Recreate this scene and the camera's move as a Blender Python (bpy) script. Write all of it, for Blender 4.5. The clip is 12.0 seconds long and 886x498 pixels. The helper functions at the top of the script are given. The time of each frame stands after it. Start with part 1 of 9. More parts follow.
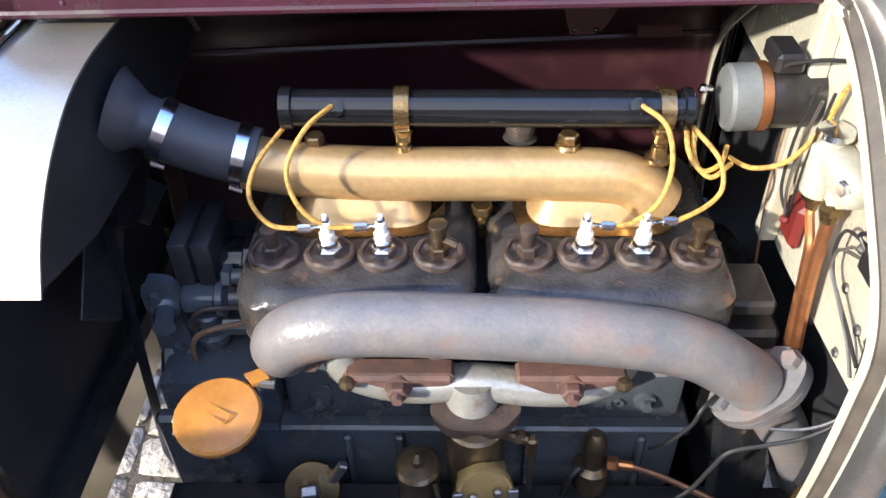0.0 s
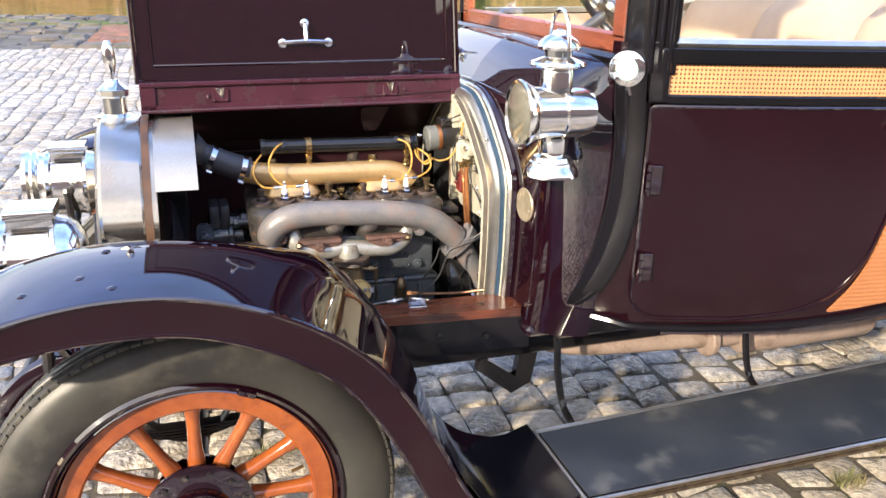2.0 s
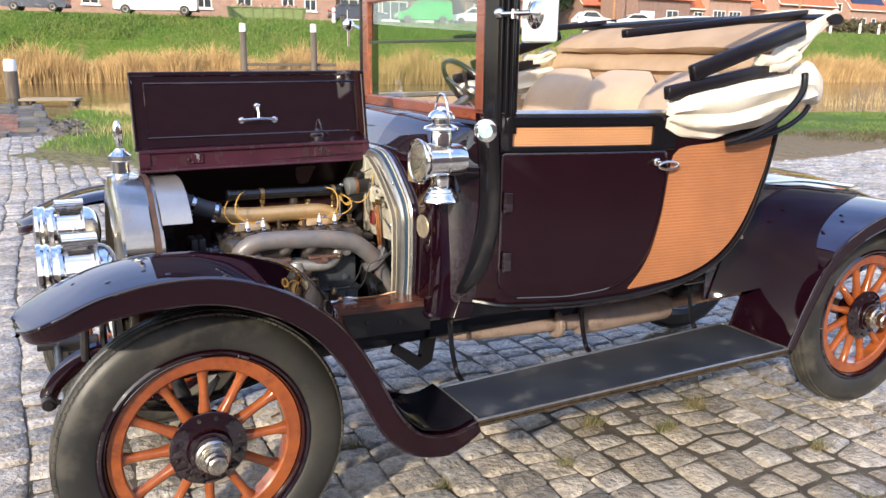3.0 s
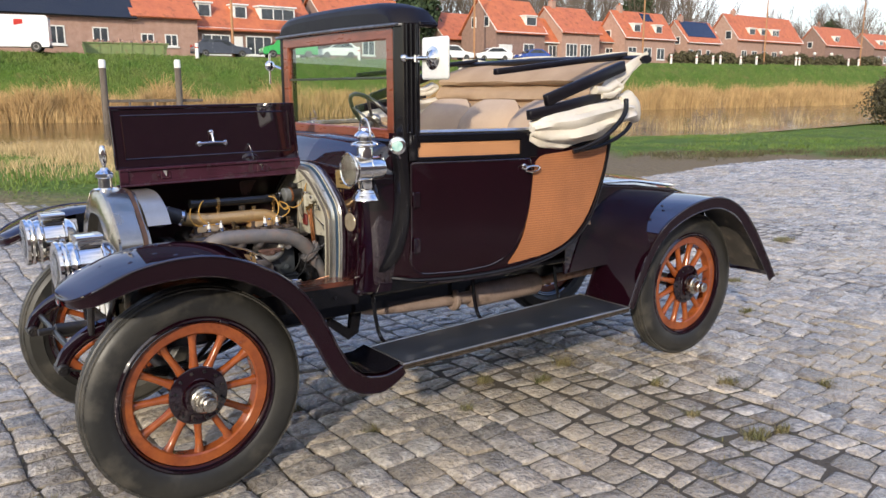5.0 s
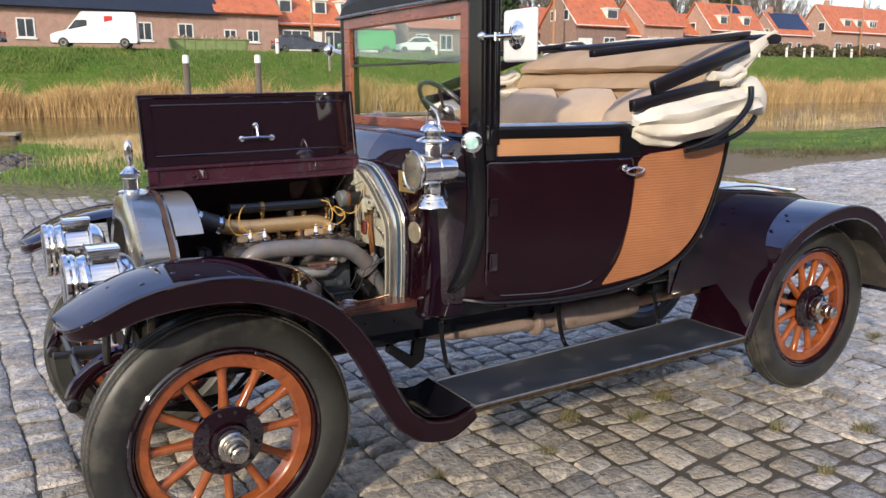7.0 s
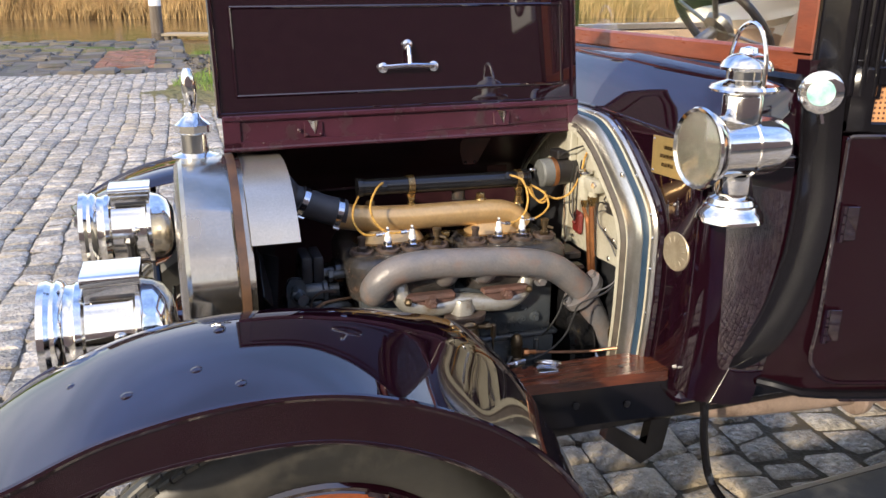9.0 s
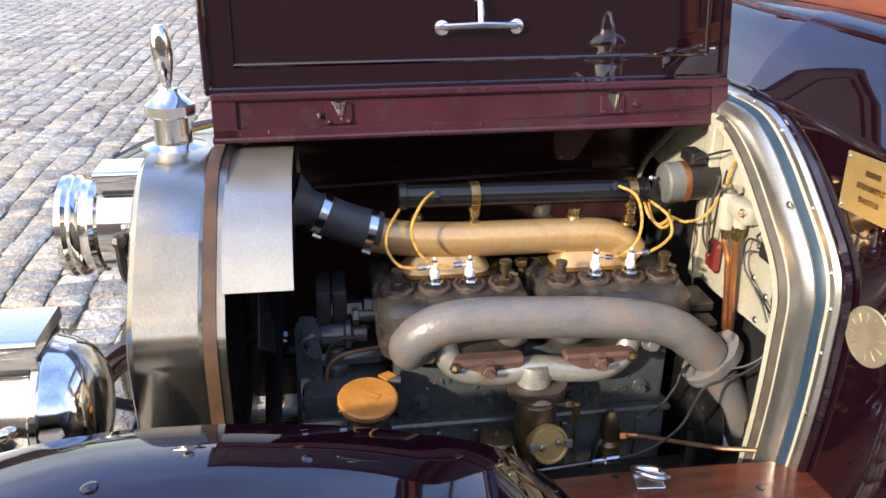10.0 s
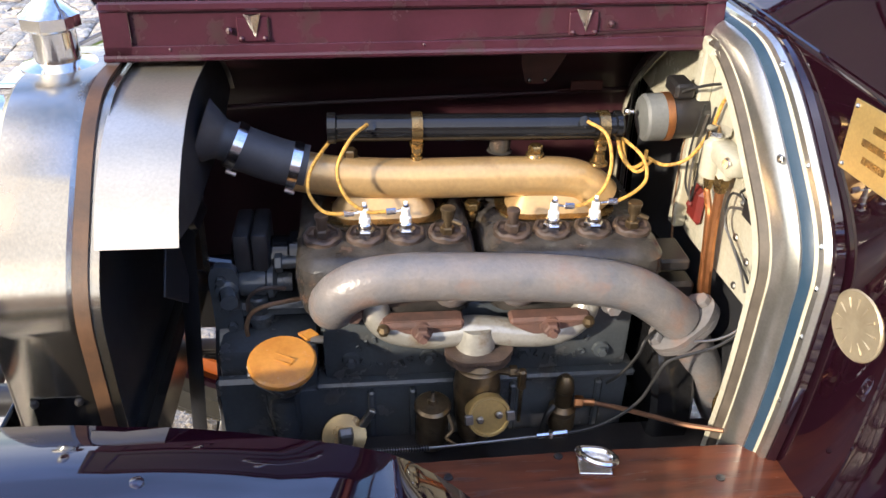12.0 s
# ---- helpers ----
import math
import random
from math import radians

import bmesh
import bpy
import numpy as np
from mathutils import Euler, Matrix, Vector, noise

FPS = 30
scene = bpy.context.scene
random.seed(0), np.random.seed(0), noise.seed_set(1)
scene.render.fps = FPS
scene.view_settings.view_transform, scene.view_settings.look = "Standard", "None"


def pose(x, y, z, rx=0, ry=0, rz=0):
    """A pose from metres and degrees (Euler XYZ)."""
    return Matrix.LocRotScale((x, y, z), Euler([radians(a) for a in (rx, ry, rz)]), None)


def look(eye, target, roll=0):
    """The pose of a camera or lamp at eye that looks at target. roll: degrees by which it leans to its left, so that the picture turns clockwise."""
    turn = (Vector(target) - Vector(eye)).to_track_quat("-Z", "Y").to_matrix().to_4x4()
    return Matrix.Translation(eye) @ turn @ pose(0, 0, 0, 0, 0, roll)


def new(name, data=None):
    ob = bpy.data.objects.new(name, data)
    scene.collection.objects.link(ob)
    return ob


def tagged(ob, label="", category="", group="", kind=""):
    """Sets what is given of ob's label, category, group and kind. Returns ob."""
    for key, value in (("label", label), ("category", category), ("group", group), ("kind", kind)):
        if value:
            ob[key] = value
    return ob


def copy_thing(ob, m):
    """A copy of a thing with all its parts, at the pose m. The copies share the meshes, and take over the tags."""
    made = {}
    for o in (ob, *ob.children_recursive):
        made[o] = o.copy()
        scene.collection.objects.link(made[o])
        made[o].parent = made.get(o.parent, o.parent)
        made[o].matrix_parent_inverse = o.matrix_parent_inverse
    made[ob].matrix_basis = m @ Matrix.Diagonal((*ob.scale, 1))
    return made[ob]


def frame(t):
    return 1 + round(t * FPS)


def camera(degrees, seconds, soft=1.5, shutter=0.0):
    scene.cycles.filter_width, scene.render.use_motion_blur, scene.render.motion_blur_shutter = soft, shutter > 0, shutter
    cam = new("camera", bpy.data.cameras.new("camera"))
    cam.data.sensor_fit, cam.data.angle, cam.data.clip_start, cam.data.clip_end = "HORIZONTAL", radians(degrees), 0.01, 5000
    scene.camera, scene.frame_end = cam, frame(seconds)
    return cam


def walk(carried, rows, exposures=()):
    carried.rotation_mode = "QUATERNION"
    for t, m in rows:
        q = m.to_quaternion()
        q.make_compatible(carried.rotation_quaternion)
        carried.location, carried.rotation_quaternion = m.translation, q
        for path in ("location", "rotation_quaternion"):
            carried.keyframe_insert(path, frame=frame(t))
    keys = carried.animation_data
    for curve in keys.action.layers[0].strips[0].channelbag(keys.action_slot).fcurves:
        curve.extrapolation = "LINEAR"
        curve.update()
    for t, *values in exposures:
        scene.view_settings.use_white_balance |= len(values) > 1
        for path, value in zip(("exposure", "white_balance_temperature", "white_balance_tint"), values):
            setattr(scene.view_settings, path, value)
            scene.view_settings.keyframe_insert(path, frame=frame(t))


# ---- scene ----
cam = camera(58.0, 12.0)
PATH = [
    (0, (0.486, 0.102, 1.570), (0.423, 1.633, 0.285), -1.6),
    (0.5, (0.460, -0.171, 1.574), (0.452, 1.503, 0.478), -0.0),
    (1, (0.322, -0.525, 1.591), (0.491, 1.224, 0.635), 0.3),
    (1.5, (0.250, -0.932, 1.594), (0.634, 0.865, 0.805), 1.0),
    (2, (0.103, -1.347, 1.611), (0.683, 0.447, 0.945), 1.2),
    (2.5, (-0.131, -1.754, 1.626), (0.655, 0.004, 1.085), 1.1),
    (3, (-0.342, -2.133, 1.654), (0.546, -0.404, 1.183), 0.7),
    (3.5, (-0.603, -2.407, 1.640), (0.429, -0.751, 1.207), -0.4),
    (3.7, (-0.740, -2.490, 1.640), (0.370, -0.882, 1.214), -0.3),
    (5.3, (-0.966, -2.811, 1.664), (0.199, -1.231, 1.280), -0.2),
    (5.5, (-0.973, -2.809, 1.667), (0.190, -1.226, 1.291), -0.3),
    (6, (-0.922, -2.692, 1.649), (0.236, -1.102, 1.286), -0.4),
    (6.5, (-0.819, -2.480, 1.664), (0.325, -0.885, 1.283), -0.6),
    (7, (-0.612, -2.284, 1.620), (0.397, -0.605, 1.216), -0.2),
    (7.5, (-0.444, -2.029, 1.617), (0.374, -0.263, 1.156), 0.1),
    (7.7, (-0.412, -1.891, 1.609), (0.373, -0.118, 1.117), -0.1),
    (9.3, (-0.006, -0.777, 1.586), (0.507, 1.032, 0.906), 0.2),
    (9.5, (0.046, -0.665, 1.606), (0.501, 1.142, 0.878), -0.0),
    (10, (0.168, -0.423, 1.590), (0.442, 1.394, 0.801), 0.6),
    (10.5, (0.301, -0.275, 1.602), (0.456, 1.496, 0.686), 1.1),
    (11, (0.328, -0.247, 1.605), (0.506, 1.455, 0.569), 1.3),
    (11.5, (0.336, -0.243, 1.601), (0.520, 1.454, 0.558), 1.2),
    (12, (0.334, -0.240, 1.598), (0.526, 1.454, 0.553), 1.4),
]
walk(cam, [(t, look(eye, target, roll)) for t, eye, target, roll in PATH],
     [(0, 1.78, 6050, 8), (0.5, 1.75, 6400, 9), (1, 1.70, 6800, 10), (1.5, 1.72, 6900, 10), (2, 1.65, 6900, 10), (2.5, 1.4, 6800, 10), (3, 1.05, 6600, 10), (3.7, 0.72, 6500, 10), (5.3, 0.45, 6500, 10), (6.5, 0.45, 6500, 10), (7.7, 0.6, 6500, 10), (9.3, 1.05, 6950, 10), (10.5, 1.36, 6900, 10), (12, 1.50, 6800, 10)])

# ---- light: low winter sun from ahead of the car, on its near side ----
SUN_FROM = Vector((-0.70, -0.58, 0.365)).normalized()
world = bpy.data.worlds.new("sky")
scene.world = world
world.use_nodes = True
wn = world.node_tree.nodes
sky = wn.new("ShaderNodeTexSky")
sky.sky_type, sky.sun_disc = "NISHITA", False
sky.sun_elevation = math.asin(SUN_FROM.z)
sky.sun_rotation = math.atan2(SUN_FROM.x, SUN_FROM.y)
sky.air_density, sky.dust_density, sky.ozone_density = 1.15, 0.8, 4.0
wn["Background"].inputs["Strength"].default_value = 0.15
# thin bright cloud over a pale blue sky
wl = world.node_tree.links
tex, cloud, amount, both_ = wn.new("ShaderNodeTexCoord"), wn.new("ShaderNodeTexNoise"), wn.new("ShaderNodeMapRange"), wn.new("ShaderNodeMix")
squash = wn.new("ShaderNodeMapping")
squash.inputs["Scale"].default_value = (0.8, 2.6, 4.0)
cloud.inputs["Scale"].default_value, cloud.inputs["Detail"].default_value, cloud.inputs["Roughness"].default_value = 1.3, 5, 0.5
amount.inputs["From Min"].default_value, amount.inputs["From Max"].default_value = 0.36, 0.66
amount.inputs["To Min"].default_value, amount.inputs["To Max"].default_value = 0.3, 0.95
wl.new(tex.outputs["Generated"], squash.inputs["Vector"])
wl.new(squash.outputs[0], cloud.inputs["Vector"])
wl.new(cloud.outputs["Fac"], amount.inputs["Value"])
both_.data_type = "RGBA"
height, low, weight = wn.new("ShaderNodeSeparateXYZ"), wn.new("ShaderNodeMapRange"), wn.new("ShaderNodeMath")
low.inputs["From Min"].default_value, low.inputs["From Max"].default_value = 0.08, 0.5
low.inputs["To Min"].default_value, low.inputs["To Max"].default_value = 1.0, 0.8
weight.operation = "MULTIPLY"
wl.new(tex.outputs["Generated"], height.inputs[0])
wl.new(height.outputs["Z"], low.inputs["Value"])
wl.new(low.outputs["Result"], weight.inputs[0])
wl.new(amount.outputs["Result"], weight.inputs[1])
wl.new(weight.outputs[0], both_.inputs["Factor"])
wl.new(sky.outputs[0], both_.inputs[6])
tone, rise = wn.new("ShaderNodeMix"), wn.new("ShaderNodeMapRange")
tone.data_type = "RGBA"
tone.inputs[6].default_value, tone.inputs[7].default_value = (7.6, 7.8, 8.2, 1), (2.3, 3.7, 8.6, 1)
rise.inputs["From Min"].default_value, rise.inputs["From Max"].default_value = 0.15, 0.55
wl.new(height.outputs["Z"], rise.inputs["Value"])
wl.new(rise.outputs["Result"], tone.inputs["Factor"])
# warm bright haze on the sun's side
facing, glow, warm = wn.new("ShaderNodeVectorMath"), wn.new("ShaderNodeMapRange"), wn.new("ShaderNodeMix")
facing.operation = "DOT_PRODUCT"
facing.inputs[1].default_value = SUN_FROM
wl.new(tex.outputs["Generated"], facing.inputs[0])
glow.interpolation_type = "SMOOTHSTEP"
glow.inputs["From Min"].default_value, glow.inputs["From Max"].default_value = 0.2, 0.95
glow.inputs["To Max"].default_value = 0.9
wl.new(facing.outputs["Value"], glow.inputs["Value"])
warm.data_type = "RGBA"
wl.new(glow.outputs["Result"], warm.inputs["Factor"])
wl.new(tone.outputs[2], warm.inputs[6])
warm.inputs[7].default_value = (10.0, 9.0, 7.4, 1)
wl.new(warm.outputs[2], both_.inputs[7])
wl.new(both_.outputs[2], wn["Background"].inputs["Color"])
sun = new("sun", bpy.data.lights.new("sun", "SUN"))
sun.data.energy, sun.data.angle, sun.data.color = 2.9, radians(1.5), (1.0, 0.885, 0.72)
sun.matrix_world = look(SUN_FROM * 30, (0, 0, 0))


# ---- materials ----
def surface(name, a, b=None, rough=0.5, metal=0.0, scale=8.0, fine=80.0, bump=0.15, coat=0.0, stretch=(1, 1, 1), spread=(0.35, 0.65),
            rough_var=0.12, grain_amount=0.18, dist=0.002, piece=0.0, island=False, dirt=None, dirt_amount=0.0, spec=0.5, coat_ior=1.5, coat_rough=0.03):
    """Two colours mixed by large noise, a fine grain in tone and relief, gloss that varies; optional dirt in patches."""
    m = bpy.data.materials.new(name)
    m.use_nodes = True
    nt = m.node_tree
    n, li = nt.nodes, nt.links
    bsdf = n["Principled BSDF"]
    co = n.new("ShaderNodeTexCoord")
    mp = n.new("ShaderNodeMapping")
    mp.inputs["Scale"].default_value = stretch
    li.new(co.outputs["Object"], mp.inputs["Vector"])

    def noise_at(s, detail=4, rgh=0.55):
        t = n.new("ShaderNodeTexNoise")
        t.inputs["Scale"].default_value, t.inputs["Detail"].default_value, t.inputs["Roughness"].default_value = s, detail, rgh
        li.new(mp.outputs[0], t.inputs["Vector"])
        return t.outputs["Fac"]

    def ramp(src, lo, hi):
        r = n.new("ShaderNodeMapRange")
        r.inputs["From Min"].default_value, r.inputs["From Max"].default_value = lo, hi
        li.new(src, r.inputs["Value"])
        return r.outputs["Result"]

    def mix(fac, c1, c2, mode="MIX"):
        x = n.new("ShaderNodeMix")
        x.data_type, x.blend_type = "RGBA", mode
        for sock, val in ((x.inputs["Factor"], fac), (x.inputs[6], c1), (x.inputs[7], c2)):
            if hasattr(val, "is_linked") or hasattr(val, "links"):
                li.new(val, sock)
            elif isinstance(val, tuple):
                sock.default_value = (*val, 1)
            else:
                sock.default_value = val
        return x.outputs[2]

    big, small = noise_at(scale), noise_at(fine, 3)
    b = b or tuple(v * 0.75 for v in a)
    col = mix(ramp(big, *spread), a, b)
    if piece or island:
        if island:
            g = n.new("ShaderNodeNewGeometry")
            rnd = g.outputs["Random Per Island"]
        else:
            g = n.new("ShaderNodeObjectInfo")
            rnd = g.outputs["Random"]
        hsv = n.new("ShaderNodeHueSaturation")
        li.new(ramp(rnd, 0, 1), hsv.inputs["Value"])
        rr = n.new("ShaderNodeMapRange")
        rr.inputs["To Min"].default_value, rr.inputs["To Max"].default_value = 1 - (piece or 0.3), 1 + (piece or 0.3)
        li.new(rnd, rr.inputs["Value"])
        li.new(rr.outputs["Result"], hsv.inputs["Value"])
        li.new(col, hsv.inputs["Color"])
        col = hsv.outputs["Color"]
    grain = n.new("ShaderNodeMapRange")
    grain.inputs["To Min"].default_value, grain.inputs["To Max"].default_value = 1 - grain_amount, 1 + grain_amount
    li.new(small, grain.inputs["Value"])
    h2 = n.new("ShaderNodeHueSaturation")
    li.new(grain.outputs["Result"], h2.inputs["Value"])
    li.new(col, h2.inputs["Color"])
    col = h2.outputs["Color"]
    rgh_src = None
    if dirt:
        d = ramp(noise_at(scale * 1.4, 5, 0.6), 0.60 - dirt_amount, 0.76 - dirt_amount * 0.6)
        col = mix(d, col, dirt)
        rgh_src = d
    li.new(col, bsdf.inputs["Base Color"])
    rr = n.new("ShaderNodeMapRange")
    rr.inputs["To Min"].default_value, rr.inputs["To Max"].default_value = max(0.02, rough - rough_var), min(1, rough + rough_var)
    li.new(rgh_src or big, rr.inputs["Value"])
    li.new(rr.outputs["Result"], bsdf.inputs["Roughness"])
    bsdf.inputs["Metallic"].default_value = metal
    bsdf.inputs["Specular IOR Level"].default_value = spec
    bsdf.inputs["Coat Weight"].default_value = coat
    bsdf.inputs["Coat Roughness"].default_value = coat_rough
    bsdf.inputs["Coat IOR"].default_value = coat_ior
    if bump:
        bp = n.new("ShaderNodeBump")
        bp.inputs["Strength"].default_value, bp.inputs["Distance"].default_value = bump, dist
        li.new(small, bp.inputs["Height"])
        li.new(bp.outputs[0], bsdf.inputs["Normal"])
    return m


def glass(name, tint=(0.97, 0.99, 0.98)):
    """Real clear glass for panes with thickness."""
    m = bpy.data.materials.new(name)
    m.use_nodes = True
    b = m.node_tree.nodes["Principled BSDF"]
    b.inputs["Base Color"].default_value = (*tint, 1)
    b.inputs["Roughness"].default_value = 0.0
    b.inputs["IOR"].default_value = 1.5
    b.inputs["Transmission Weight"].default_value = 1.0
    return m


def weave(name, a, b, across, up, level=0.0):
    """Woven cane: dark openings between crossing strands, with relief."""
    m = surface(name, a, tuple(v * 0.8 for v in a), rough=0.55, scale=6, fine=120, bump=0)
    nt = m.node_tree
    n, li = nt.nodes, nt.links
    bsdf = n["Principled BSDF"]
    co = n.new("ShaderNodeTexCoord")
    sep = n.new("ShaderNodeSeparateXYZ")
    li.new(co.outputs["Object"], sep.inputs[0])
    waves = []
    for axis, per_metre in (("X", across), ("Z", up)):
        mul = n.new("ShaderNodeMath")
        mul.operation, mul.inputs[1].default_value = "MULTIPLY", per_metre * 2 * math.pi
        li.new(sep.outputs[axis], mul.inputs[0])
        s = n.new("ShaderNodeMath")
        s.operation = "SINE"
        li.new(mul.outputs[0], s.inputs[0])
        waves.append(s.outputs[0])
    mn = n.new("ShaderNodeMath")
    mn.operation = "MINIMUM"
    li.new(waves[0], mn.inputs[0])
    li.new(waves[1], mn.inputs[1])
    r = n.new("ShaderNodeMapRange")
    r.inputs["From Min"].default_value, r.inputs["From Max"].default_value = level, level + 0.3
    li.new(mn.outputs[0], r.inputs["Value"])
    x = n.new("ShaderNodeMix")
    x.data_type = "RGBA"
    li.new(r.outputs["Result"], x.inputs["Factor"])
    li.new(bsdf.inputs["Base Color"].links[0].from_socket, x.inputs[6])
    x.inputs[7].default_value = (*b, 1)
    li.new(x.outputs[2], bsdf.inputs["Base Color"])
    bp = n.new("ShaderNodeBump")
    bp.invert = True
    bp.inputs["Strength"].default_value, bp.inputs["Distance"].default_value = 0.6, 0.002
    li.new(r.outputs["Result"], bp.inputs["Height"])
    li.new(bp.outputs[0], bsdf.inputs["Normal"])
    return m


